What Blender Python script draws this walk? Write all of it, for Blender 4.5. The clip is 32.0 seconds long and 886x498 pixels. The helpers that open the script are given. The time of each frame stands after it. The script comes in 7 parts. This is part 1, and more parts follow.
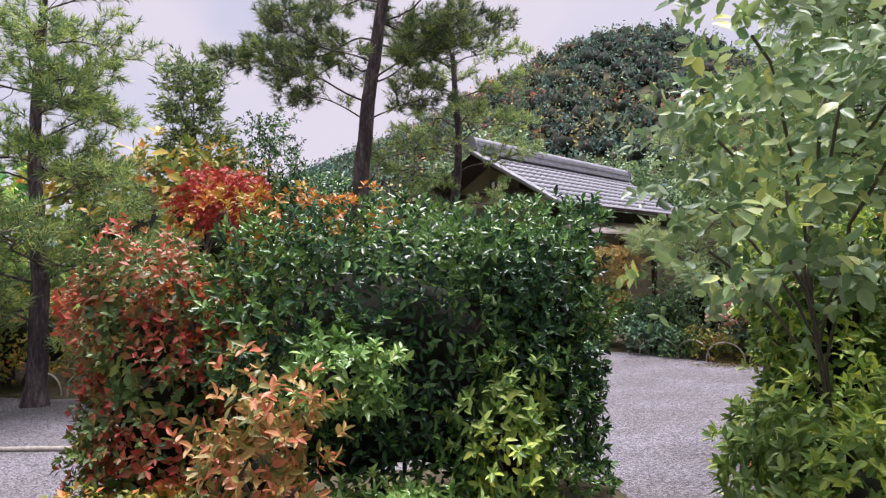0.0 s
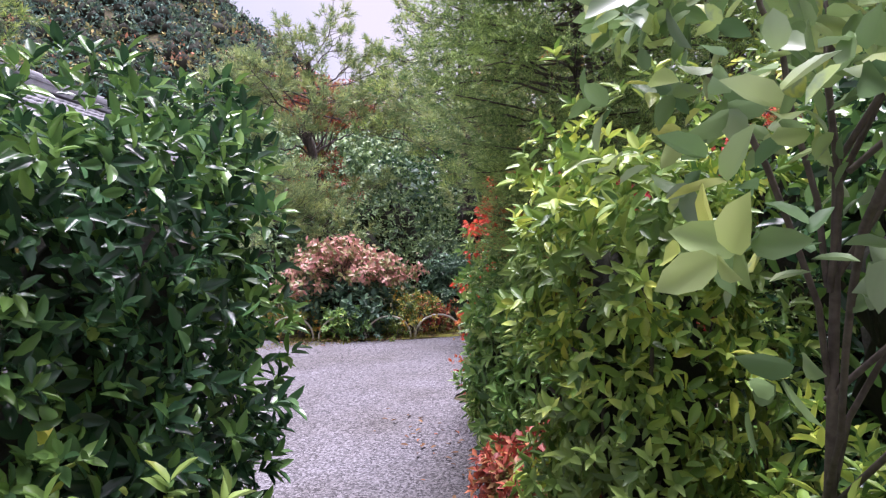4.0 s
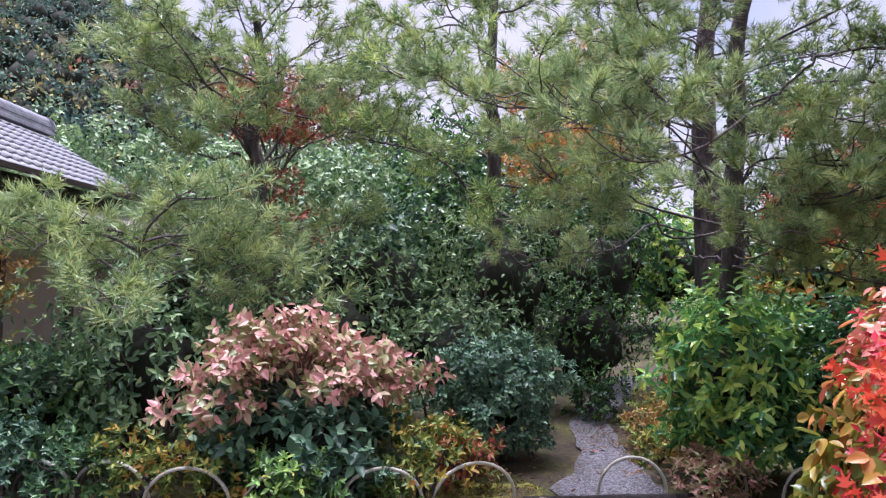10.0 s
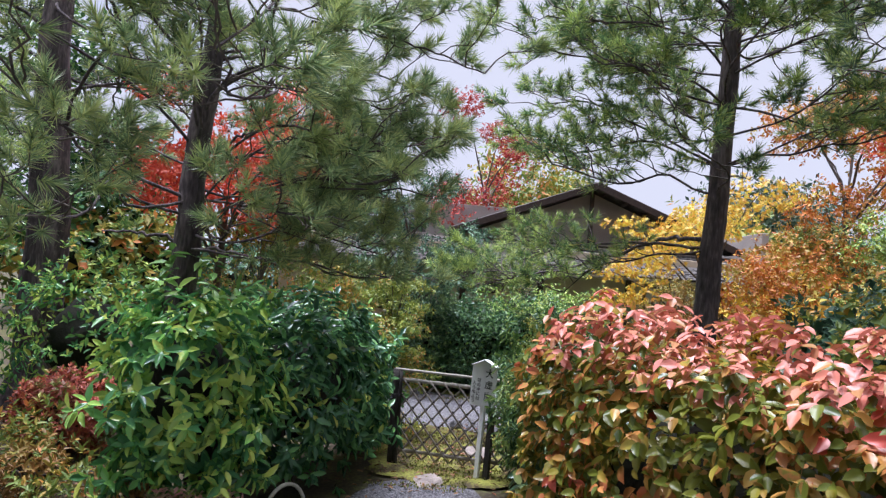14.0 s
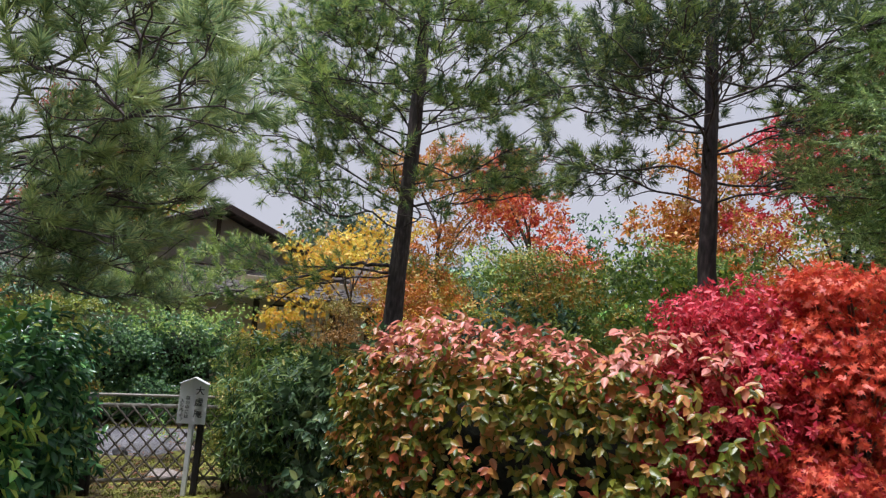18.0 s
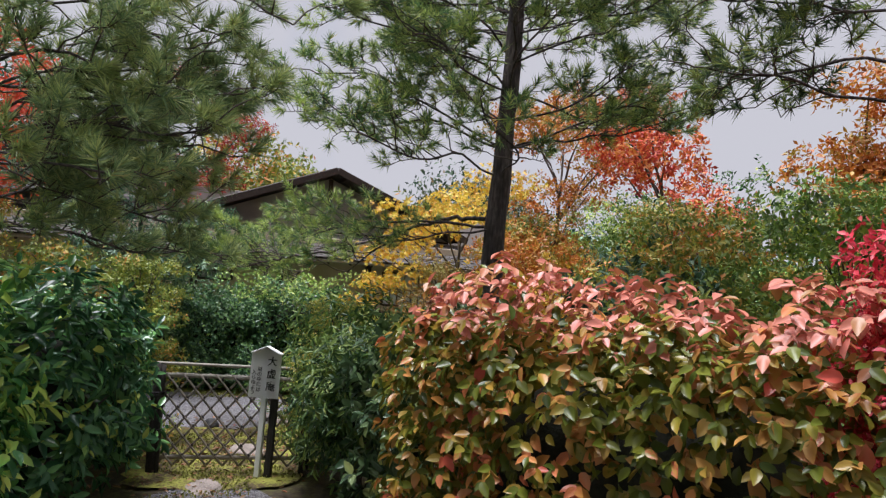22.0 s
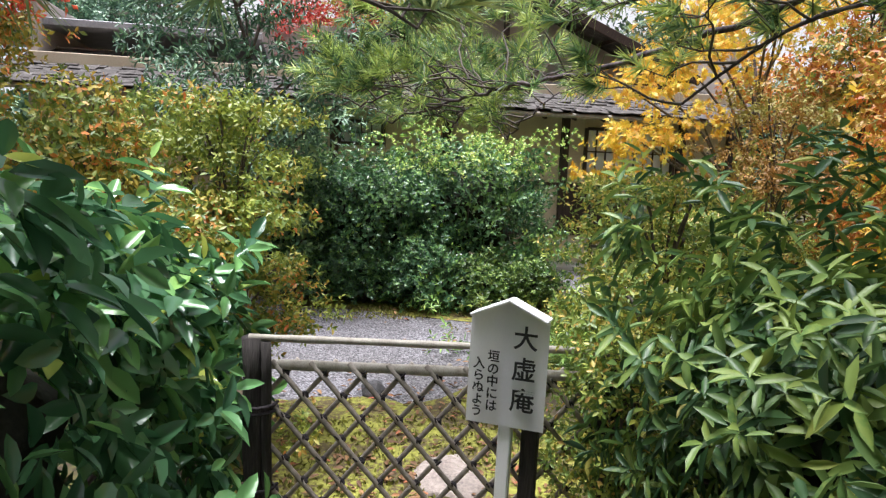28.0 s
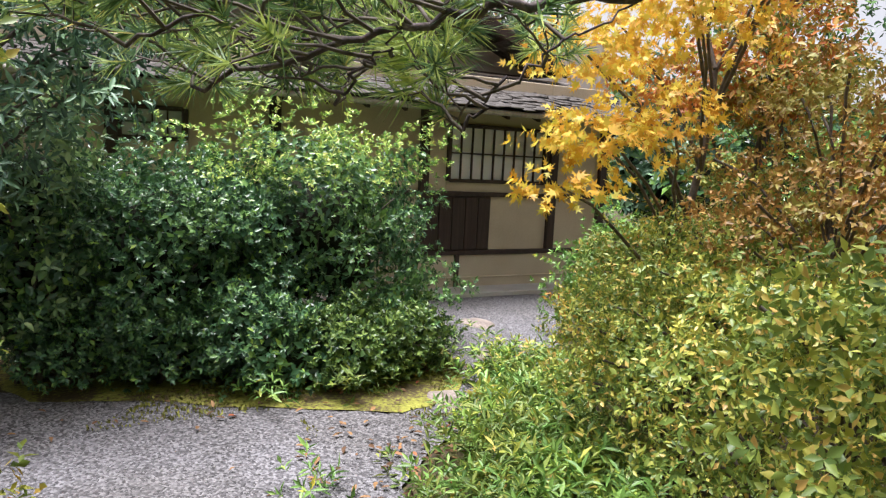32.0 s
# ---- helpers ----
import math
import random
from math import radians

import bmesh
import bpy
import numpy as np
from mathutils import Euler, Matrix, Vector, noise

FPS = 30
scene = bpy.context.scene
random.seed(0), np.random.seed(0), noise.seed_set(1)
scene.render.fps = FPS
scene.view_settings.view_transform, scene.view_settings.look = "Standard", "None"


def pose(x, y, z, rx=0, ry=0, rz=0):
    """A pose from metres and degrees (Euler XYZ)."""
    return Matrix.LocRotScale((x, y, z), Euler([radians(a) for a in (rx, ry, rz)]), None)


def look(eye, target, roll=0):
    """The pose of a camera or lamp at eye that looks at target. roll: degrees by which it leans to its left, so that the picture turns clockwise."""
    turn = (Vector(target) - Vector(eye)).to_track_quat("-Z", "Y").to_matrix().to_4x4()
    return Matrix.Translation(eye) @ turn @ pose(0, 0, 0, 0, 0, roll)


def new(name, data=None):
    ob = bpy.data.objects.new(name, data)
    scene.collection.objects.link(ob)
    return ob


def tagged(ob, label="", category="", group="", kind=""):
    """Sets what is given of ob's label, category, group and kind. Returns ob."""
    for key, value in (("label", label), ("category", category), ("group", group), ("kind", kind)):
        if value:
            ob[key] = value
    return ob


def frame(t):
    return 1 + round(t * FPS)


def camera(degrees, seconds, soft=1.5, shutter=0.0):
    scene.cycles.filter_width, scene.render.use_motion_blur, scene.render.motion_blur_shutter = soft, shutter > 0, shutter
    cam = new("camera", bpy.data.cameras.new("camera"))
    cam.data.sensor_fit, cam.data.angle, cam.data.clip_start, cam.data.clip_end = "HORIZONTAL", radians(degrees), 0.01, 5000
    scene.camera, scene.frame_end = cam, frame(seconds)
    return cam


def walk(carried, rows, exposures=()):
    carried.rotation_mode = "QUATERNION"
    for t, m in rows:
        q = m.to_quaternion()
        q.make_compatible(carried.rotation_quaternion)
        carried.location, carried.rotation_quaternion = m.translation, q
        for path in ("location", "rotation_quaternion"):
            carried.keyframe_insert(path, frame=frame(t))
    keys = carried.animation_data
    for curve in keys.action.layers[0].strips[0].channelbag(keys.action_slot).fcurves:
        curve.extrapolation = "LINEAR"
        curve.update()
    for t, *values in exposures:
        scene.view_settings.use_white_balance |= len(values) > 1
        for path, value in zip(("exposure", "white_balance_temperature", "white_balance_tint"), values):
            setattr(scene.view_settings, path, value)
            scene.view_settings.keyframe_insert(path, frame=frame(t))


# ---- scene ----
cam = camera(65.7, 32.0, 1.3)
PATH = [
    (0, (2.313, -0.353, 1.489), (1.727, 1.559, 1.539), -1.6),
    (0.5, (2.205, -0.073, 1.481), (1.876, 1.9, 1.508), -1.4),
    (1, (2.053, 0.177, 1.457), (1.904, 2.171, 1.469), -1.2),
    (1.5, (1.906, 0.422, 1.463), (1.85, 2.421, 1.464), -1.2),
    (2, (1.82, 0.698, 1.451), (1.839, 2.698, 1.433), -1.2),
    (2.5, (1.767, 0.952, 1.431), (1.884, 2.949, 1.405), -1.1),
    (3, (1.651, 1.211, 1.449), (1.987, 3.182, 1.406), -0.7),
    (3.5, (1.664, 1.498, 1.433), (2.273, 3.401, 1.361), -0.4),
    (4, (1.723, 1.778, 1.458), (2.495, 3.622, 1.377), -0.2),
    (4.5, (1.808, 2.101, 1.463), (2.64, 3.918, 1.386), -0.2),
    (6.5, (2.188, 3.569, 1.36), (3.132, 5.332, 1.334), 2.0),
    (7, (2.353, 3.906, 1.385), (3.286, 5.675, 1.357), 1.8),
    (7.5, (2.48, 4.165, 1.489), (3.388, 5.947, 1.483), 1.7),
    (8, (2.521, 4.452, 1.509), (3.399, 6.249, 1.506), 1.6),
    (8.5, (2.57, 4.741, 1.518), (3.436, 6.544, 1.537), 1.6),
    (9, (2.703, 5.096, 1.531), (3.563, 6.901, 1.565), 1.7),
    (9.5, (2.752, 5.42, 1.521), (3.61, 7.226, 1.564), 1.7),
    (10, (2.742, 5.762, 1.566), (3.622, 7.557, 1.622), 1.8),
    (10.5, (2.843, 6.08, 1.573), (3.833, 7.817, 1.631), 1.9),
    (11, (2.877, 6.372, 1.594), (3.984, 8.037, 1.662), 2.1),
    (11.5, (2.846, 6.668, 1.615), (4.082, 8.238, 1.687), 2.4),
    (12, (2.916, 6.907, 1.578), (4.394, 8.253, 1.646), 2.9),
    (12.5, (3.0, 7.136, 1.58), (4.714, 8.163, 1.656), 3.5),
    (13, (2.945, 7.397, 1.573), (4.825, 8.075, 1.664), 4.0),
    (13.5, (2.91, 7.662, 1.574), (4.878, 8.011, 1.667), 4.3),
    (14, (2.979, 7.87, 1.57), (4.975, 7.965, 1.667), 4.6),
    (14.5, (2.997, 8.023, 1.582), (4.988, 7.871, 1.687), 4.8),
    (15, (2.893, 8.271, 1.586), (4.85, 7.876, 1.703), 5.1),
    (15.5, (2.836, 8.469, 1.594), (4.737, 7.858, 1.711), 5.4),
    (17.5, (2.669, 9.175, 1.494), (4.359, 8.12, 1.673), 3.7),
    (18, (2.666, 9.21, 1.468), (4.335, 8.134, 1.71), 3.7),
    (18.5, (2.671, 9.214, 1.455), (4.328, 8.13, 1.734), 3.7),
    (19, (2.66, 9.202, 1.458), (4.312, 8.114, 1.749), 3.7),
    (19.5, (2.691, 9.125, 1.444), (4.341, 8.036, 1.747), 3.7),
    (20, (2.778, 8.964, 1.422), (4.44, 7.894, 1.729), 3.8),
    (20.5, (2.885, 8.873, 1.392), (4.579, 7.852, 1.686), 3.8),
    (21, (3.066, 8.796, 1.431), (4.8, 7.828, 1.67), 3.7),
    (21.5, (3.228, 8.689, 1.425), (5.009, 7.8, 1.614), 3.8),
    (22, (3.397, 8.468, 1.425), (5.249, 7.727, 1.561), 3.7),
    (22.5, (3.589, 8.368, 1.478), (5.513, 7.83, 1.563), 3.7),
    (23, (3.836, 8.266, 1.513), (5.803, 7.912, 1.585), 3.7),
    (23.5, (4.116, 8.103, 1.529), (6.104, 7.893, 1.601), 3.7),
    (24, (4.38, 8.025, 1.533), (6.377, 7.961, 1.609), 3.7),
    (24.5, (4.722, 8.029, 1.522), (6.719, 8.069, 1.606), 3.7),
    (26.5, (5.859, 8.279, 1.47), (7.857, 8.173, 1.476), 1.7),
    (27, (6.177, 8.276, 1.416), (8.165, 8.067, 1.358), 2.1),
    (27.5, (6.497, 8.308, 1.381), (8.468, 8.025, 1.199), 2.2),
    (28, (6.796, 8.285, 1.374), (8.742, 7.911, 1.101), 2.3),
    (28.5, (7.082, 8.218, 1.353), (9.011, 7.782, 1.057), 2.5),
    (29, (7.372, 8.208, 1.32), (9.292, 7.744, 1.004), 2.7),
    (29.5, (7.656, 8.188, 1.323), (9.559, 7.675, 0.984), 2.6),
    (30, (7.967, 8.111, 1.366), (9.849, 7.532, 1.018), 2.7),
    (30.5, (8.255, 8.081, 1.354), (10.129, 7.463, 1.023), 2.4),
    (31, (8.49, 8.089, 1.37), (10.348, 7.414, 1.067), 2.5),
    (31.5, (8.65, 8.074, 1.386), (10.475, 7.309, 1.098), 2.6),
    (32, (8.717, 8.094, 1.385), (10.495, 7.213, 1.133), 2.8),
]
walk(cam, [(t, look(eye, target, roll)) for t, eye, target, roll in PATH], [(0.0, 0.72, 6000, 26), (4.5, 1.0, 5750, 32), (9.0, 0.97, 5500, 29), (12.5, 0.97, 5500, 28), (14.5, 0.7, 5450, 17), (17.5, 0.45, 5650, 15),
      (21.0, 0.32, 5900, 16), (24.0, 0.8, 5900, 13), (26.5, 0.98, 5650, 14), (29.0, 1.08, 6100, 14), (32.0, 0.95, 6100, 14)])

# ---- world and light: a bright overcast sky with thin breaks ----
world = bpy.data.worlds.new("overcast_sky")
scene.world = world
world.use_nodes = True
wn, wl = world.node_tree.nodes, world.node_tree.links
wn.clear()
w_out, w_mix, w_bg, w_bg2 = wn.new("ShaderNodeOutputWorld"), wn.new("ShaderNodeMixShader"), wn.new("ShaderNodeBackground"), wn.new("ShaderNodeBackground")
w_sky = wn.new("ShaderNodeTexSky")
w_sky.sky_type, w_sky.sun_disc = "NISHITA", False
w_sky.sun_elevation, w_sky.sun_rotation = radians(82), radians(20)
w_bg.inputs["Strength"].default_value = 0.08
wl.new(w_sky.outputs[0], w_bg.inputs["Color"])
w_bg2.inputs["Color"].default_value = (0.81, 0.785, 0.775, 1)
w_bg2.inputs["Strength"].default_value = 0.57
w_co, w_no, w_ra = wn.new("ShaderNodeTexCoord"), wn.new("ShaderNodeTexNoise"), wn.new("ShaderNodeValToRGB")
w_no.inputs["Scale"].default_value, w_no.inputs["Detail"].default_value = 2.2, 4
w_ra.color_ramp.elements[0].position, w_ra.color_ramp.elements[1].position = 0.30, 0.52
w_ra.color_ramp.elements[0].color = (0.5, 0.5, 0.5, 1)
wl.new(w_co.outputs["Generated"], w_no.inputs["Vector"])
wl.new(w_no.outputs["Fac"], w_ra.inputs["Fac"])
wl.new(w_ra.outputs["Color"], w_mix.inputs["Fac"])
wl.new(w_bg.outputs[0], w_mix.inputs[1])
wl.new(w_bg2.outputs[0], w_mix.inputs[2])
wl.new(w_mix.outputs[0], w_out.inputs["Surface"])
sun = new("sun", bpy.data.lights.new("sun", "SUN"))
sun.data.energy, sun.data.angle, sun.data.color = 4.8, radians(32), (1.0, 0.96, 0.9)
sun.matrix_world = look((0, 0, 30), (-1.5, -4.0, 0))

# ---- materials ----


def nodes_of(name, rough=0.6, metal=0.0, spec=0.5):
    m = bpy.data.materials.new(name)
    m.use_nodes = True
    n, l = m.node_tree.nodes, m.node_tree.links
    b = n["Principled BSDF"]
    b.inputs["Roughness"].default_value, b.inputs["Metallic"].default_value = rough, metal
    b.inputs["Specular IOR Level"].default_value = spec
    return m, n, l, b


def ramp_of(n, stops):
    r = n.new("ShaderNodeValToRGB")
    e = r.color_ramp.elements
    while len(e) < len(stops):
        e.new(0.5)
    for k, (p, c) in enumerate(stops):
        e[k].position, e[k].color = p, (*c, 1)
    return r


def grainy(name, stops, scale=8.0, rough=0.8, bump=0.3, fine=60.0, stretch=(1, 1, 1), metal=0.0, dist=0.01, spec=0.4):
    """Colour by two noises (broad stains and fine grain) and a relief."""
    m, n, l, b = nodes_of(name, rough, metal, spec)
    co, mp = n.new("ShaderNodeTexCoord"), n.new("ShaderNodeMapping")
    mp.inputs["Scale"].default_value = stretch
    l.new(co.outputs["Object"], mp.inputs["Vector"])
    a, f = n.new("ShaderNodeTexNoise"), n.new("ShaderNodeTexNoise")
    a.inputs["Scale"].default_value, a.inputs["Detail"].default_value = scale, 6
    f.inputs["Scale"].default_value, f.inputs["Detail"].default_value = fine, 4
    for t in (a, f):
        l.new(mp.outputs[0], t.inputs["Vector"])
    mix = n.new("ShaderNodeMath")
    mix.operation = "MULTIPLY_ADD"
    mix.inputs[1].default_value = 0.45
    l.new(f.outputs["Fac"], mix.inputs[0])
    half = n.new("ShaderNodeMath")
    half.operation = "MULTIPLY"
    half.inputs[1].default_value = 0.55
    l.new(a.outputs["Fac"], half.inputs[0])
    l.new(half.outputs[0], mix.inputs[2])
    r = ramp_of(n, stops)
    l.new(mix.outputs[0], r.inputs["Fac"])
    l.new(r.outputs["Color"], b.inputs["Base Color"])
    bp = n.new("ShaderNodeBump")
    bp.inputs["Strength"].default_value, bp.inputs["Distance"].default_value = bump, dist
    l.new(mix.outputs[0], bp.inputs["Height"])
    l.new(bp.outputs[0], b.inputs["Normal"])
    return m


def leafy(name, stops, patch=None, rough=0.42, through_light=0.25, scale=2.5, spec=0.5, gain=1.75):
    """Leaves: each leaf its own colour, with broad patches of a second colouring, glossy, and partly letting light through."""
    m, n, l, b = nodes_of(name, rough, 0.0, spec)
    gain *= 0.88
    stops = [(p, tuple(min(0.8, v * gain) for v in c)) for p, c in stops]
    patch = patch and [(p, tuple(min(0.8, v * gain) for v in c)) for p, c in patch]
    geo, info, add, wrap = n.new("ShaderNodeNewGeometry"), n.new("ShaderNodeObjectInfo"), n.new("ShaderNodeMath"), n.new("ShaderNodeMath")
    add.operation, wrap.operation = "ADD", "FRACT"
    l.new(geo.outputs["Random Per Island"], add.inputs[0])
    l.new(info.outputs["Random"], add.inputs[1])
    l.new(add.outputs[0], wrap.inputs[0])
    pick = wrap.outputs[0]
    r = ramp_of(n, stops)
    l.new(pick, r.inputs["Fac"])
    colour = r.outputs["Color"]
    if patch:
        co, no = n.new("ShaderNodeTexCoord"), n.new("ShaderNodeTexNoise")
        no.inputs["Scale"].default_value, no.inputs["Detail"].default_value = scale, 3
        l.new(co.outputs["Object"], no.inputs["Vector"])
        wob = n.new("ShaderNodeMath")
        wob.operation = "MULTIPLY_ADD"
        wob.inputs[1].default_value = 0.16
        l.new(pick, wob.inputs[0])
        l.new(no.outputs["Fac"], wob.inputs[2])
        pr = ramp_of(n, [(0.56, (0, 0, 0)), (0.68, (1, 1, 1))])
        l.new(wob.outputs[0], pr.inputs["Fac"])
        r2 = ramp_of(n, patch)
        l.new(pick, r2.inputs["Fac"])
        mx = n.new("ShaderNodeMix")
        mx.data_type = "RGBA"
        l.new(pr.outputs["Color"], mx.inputs["Factor"])
        l.new(colour, mx.inputs["A"])
        l.new(r2.outputs["Color"], mx.inputs["B"])
        colour = mx.outputs["Result"]
    l.new(colour, b.inputs["Base Color"])
    tr, ms, out = n.new("ShaderNodeBsdfTranslucent"), n.new("ShaderNodeMixShader"), n["Material Output"]
    l.new(colour, tr.inputs["Color"])
    ms.inputs["Fac"].default_value = through_light * 0.7
    l.new(b.outputs[0], ms.inputs[1])
    l.new(tr.outputs[0], ms.inputs[2])
    l.new(ms.outputs[0], out.inputs["Surface"])
    return m


def gravel_like(name, stops, scale):
    m, n, l, b = nodes_of(name, 0.85, 0, 0.3)
    co = n.new("ShaderNodeTexCoord")
    v, a = n.new("ShaderNodeTexVoronoi"), n.new("ShaderNodeTexNoise")
    v.inputs["Scale"].default_value = scale
    a.inputs["Scale"].default_value, a.inputs["Detail"].default_value = 1.3, 5
    l.new(co.outputs["Object"], v.inputs["Vector"])
    l.new(co.outputs["Object"], a.inputs["Vector"])
    sep = n.new("ShaderNodeSeparateColor")
    l.new(v.outputs["Color"], sep.inputs[0])
    r = ramp_of(n, stops)
    l.new(sep.outputs[0], r.inputs["Fac"])
    r2 = ramp_of(n, [(0.3, (0.72, 0.70, 0.66)), (0.7, (1.05, 1.05, 1.08))])
    l.new(a.outputs["Fac"], r2.inputs["Fac"])
    mx = n.new("ShaderNodeMix")
    mx.data_type, mx.blend_type = "RGBA", "MULTIPLY"
    mx.inputs["Factor"].default_value = 1.0
    l.new(r.outputs["Color"], mx.inputs["A"])
    l.new(r2.outputs["Color"], mx.inputs["B"])
    l.new(mx.outputs["Result"], b.inputs["Base Color"])
    bp = n.new("ShaderNodeBump")
    bp.inputs["Strength"].default_value, bp.inputs["Distance"].default_value, bp.invert = 1.0, 0.012, True
    l.new(v.outputs["Distance"], bp.inputs["Height"])
    l.new(bp.outputs[0], b.inputs["Normal"])
    return m


M_GRAVEL = gravel_like("pale_grey_gravel", [(0.0, (0.07, 0.067, 0.072)), (0.5, (0.185, 0.178, 0.19)), (1.0, (0.36, 0.35, 0.37))], 85)
M_PEBBLE = grainy("gravel_stone", [(0.3, (0.15, 0.145, 0.15)), (0.7, (0.38, 0.37, 0.38))], 3, 0.8, 0.2)
M_SOIL = grainy("moss_and_soil", [(0.3, (0.03, 0.022, 0.016)), (0.46, (0.06, 0.045, 0.028)), (0.56, (0.09, 0.085, 0.03)), (0.72, (0.15, 0.17, 0.04))], 2.2, 0.95, 0.8, 30)
M_MOSS = grainy("bright_moss", [(0.36, (0.06, 0.045, 0.025)), (0.46, (0.1, 0.075, 0.03)), (0.52, (0.2, 0.2, 0.035)), (0.7, (0.36, 0.36, 0.07))], 4.0, 0.95, 1.0, 55)
M_BARK = grainy("pine_bark", [(0.34, (0.026, 0.021, 0.024)), (0.5, (0.085, 0.066, 0.07)), (0.68, (0.24, 0.195, 0.19))], 9, 0.9, 1.0, 45, (1, 1, 0.25), dist=0.03)
M_TWIG = grainy("grey_twig_bark", [(0.3, (0.05, 0.04, 0.035)), (0.7, (0.17, 0.14, 0.12))], 14, 0.85, 0.5, 60)
# Near-black colour for crown cores: the shade inside foliage is painted with it.
M_SHADECORE = grainy("dark_shade_core", [(0.3, (0.008, 0.009, 0.006)), (0.7, (0.03, 0.032, 0.018))], 16, 0.95, 1.0, 70)
M_BAMBOO = grainy("weathered_bamboo", [(0.3, (0.19, 0.165, 0.13)), (0.55, (0.36, 0.33, 0.28)), (0.8, (0.52, 0.49, 0.43))], 5, 0.6, 0.3, 70, (6, 6, 0.6))
M_HOOP = grainy("split_bamboo_strip", [(0.3, (0.45, 0.42, 0.34)), (0.7, (0.75, 0.72, 0.62))], 8, 0.5, 0.2, 70)
M_LATTICE = grainy("grey_brown_bamboo", [(0.3, (0.14, 0.12, 0.10)), (0.55, (0.3, 0.26, 0.22)), (0.8, (0.46, 0.42, 0.36))], 9, 0.65, 0.4, 70)
M_ROPE = grainy("dark_palm_rope", [(0.3, (0.012, 0.01, 0.012)), (0.7, (0.06, 0.05, 0.055))], 60, 0.9, 0.8, 200)
M_POST = grainy("weathered_log", [(0.3, (0.012, 0.01, 0.01)), (0.55, (0.04, 0.034, 0.031)), (0.8, (0.12, 0.105, 0.095))], 12, 0.85, 0.9, 60, (3, 3, 0.3), dist=0.02)
M_DARKWOOD = grainy("dark_stained_timber", [(0.3, (0.018, 0.012, 0.01)), (0.6, (0.055, 0.034, 0.027)), (0.85, (0.13, 0.075, 0.055))], 6, 0.6, 0.4, 40, (8, 8, 0.4))
M_PLASTER = grainy("ochre_plaster", [(0.3, (0.43, 0.36, 0.26)), (0.55, (0.56, 0.48, 0.36)), (0.8, (0.64, 0.57, 0.45))], 2.2, 0.9, 0.25, 90)
M_GREYPLASTER = grainy("grey_beige_plaster", [(0.3, (0.33, 0.28, 0.25)), (0.6, (0.45, 0.4, 0.37)), (0.8, (0.52, 0.47, 0.44))], 1.6, 0.9, 0.25, 90)
M_PAPER = grainy("shoji_paper", [(0.3, (0.74, 0.75, 0.78)), (0.7, (0.86, 0.87, 0.9))], 3, 0.85, 0.05, 60)
M_SHINGLE = grainy("weathered_bark_shingle", [(0.3, (0.03, 0.026, 0.024)), (0.55, (0.1, 0.09, 0.085)), (0.8, (0.27, 0.25, 0.24))], 9, 0.9, 1.0, 50, (1, 1, 1), dist=0.02)
M_TILE = grainy("grey_roof_tile", [(0.3, (0.17, 0.17, 0.19)), (0.55, (0.33, 0.33, 0.36)), (0.8, (0.48, 0.48, 0.5))], 5, 0.45, 0.2, 60)
M_COPPER = grainy("greyed_board_roof", [(0.3, (0.36, 0.32, 0.3)), (0.7, (0.56, 0.51, 0.48))], 3, 0.6, 0.2, 60)
M_STONE = grainy("weathered_stone", [(0.3, (0.12, 0.1, 0.09)), (0.55, (0.3, 0.25, 0.22)), (0.8, (0.48, 0.42, 0.38))], 7, 0.85, 0.8, 60, dist=0.02)
M_DARKSTONE = grainy("dark_wet_stone", [(0.3, (0.03, 0.03, 0.035)), (0.6, (0.1, 0.095, 0.1)), (0.8, (0.26, 0.25, 0.26))], 7, 0.6, 0.8, 60, dist=0.02)
M_WHITE = grainy("white_painted_board", [(0.3, (0.8, 0.8, 0.8)), (0.6, (0.88, 0.88, 0.88)), (0.85, (0.9, 0.9, 0.9))], 3, 0.55, 0.1, 120, (6, 6, 0.6))
M_INK = grainy("black_ink", [(0.3, (0.008, 0.008, 0.008)), (0.7, (0.02, 0.02, 0.02))], 30, 0.5, 0.1)
M_CONCRETE = grainy("pale_mortar", [(0.3, (0.42, 0.4, 0.37)), (0.7, (0.62, 0.6, 0.56))], 3, 0.9, 0.3, 60)

G0, G1, G2, G3 = (0.012, 0.03, 0.014), (0.03, 0.075, 0.028), (0.06, 0.13, 0.04), (0.12, 0.22, 0.06)
L_CAMELLIA = leafy("dark_glossy_leaves", [(0.0, G0), (0.5, (0.024, 0.062, 0.028)), (0.85, (0.05, 0.12, 0.045)), (1.0, (0.13, 0.24, 0.06))], [(0.0, (0.03, 0.08, 0.03)), (1.0, (0.13, 0.23, 0.05))], 0.26, 0.25, 2.0, gain=1.8)
L_BLUEGREEN = leafy("grey_green_leaves", [(0.0, (0.02, 0.045, 0.03)), (0.6, (0.05, 0.10, 0.06)), (1.0, (0.12, 0.2, 0.11))], None, 0.45, 0.15, gain=2.4)
L_LIGHT = leafy("light_green_leaves", [(0.0, (0.07, 0.14, 0.03)), (0.5, (0.14, 0.26, 0.06)), (0.9, (0.28, 0.38, 0.09)), (1.0, (0.5, 0.42, 0.06))], [(0.0, (0.05, 0.12, 0.035)), (1.0, (0.16, 0.3, 0.07))], 0.38, 0.3)
L_BROAD = leafy("broad_green_leaves", [(0.0, (0.02, 0.06, 0.025)), (0.45, (0.045, 0.12, 0.035)), (0.9, (0.12, 0.25, 0.05)), (1.0, (0.32, 0.36, 0.06))], [(0.0, (0.08, 0.16, 0.035)), (1.0, (0.26, 0.34, 0.06))], 0.22, 0.32, 2.2, gain=3.0)
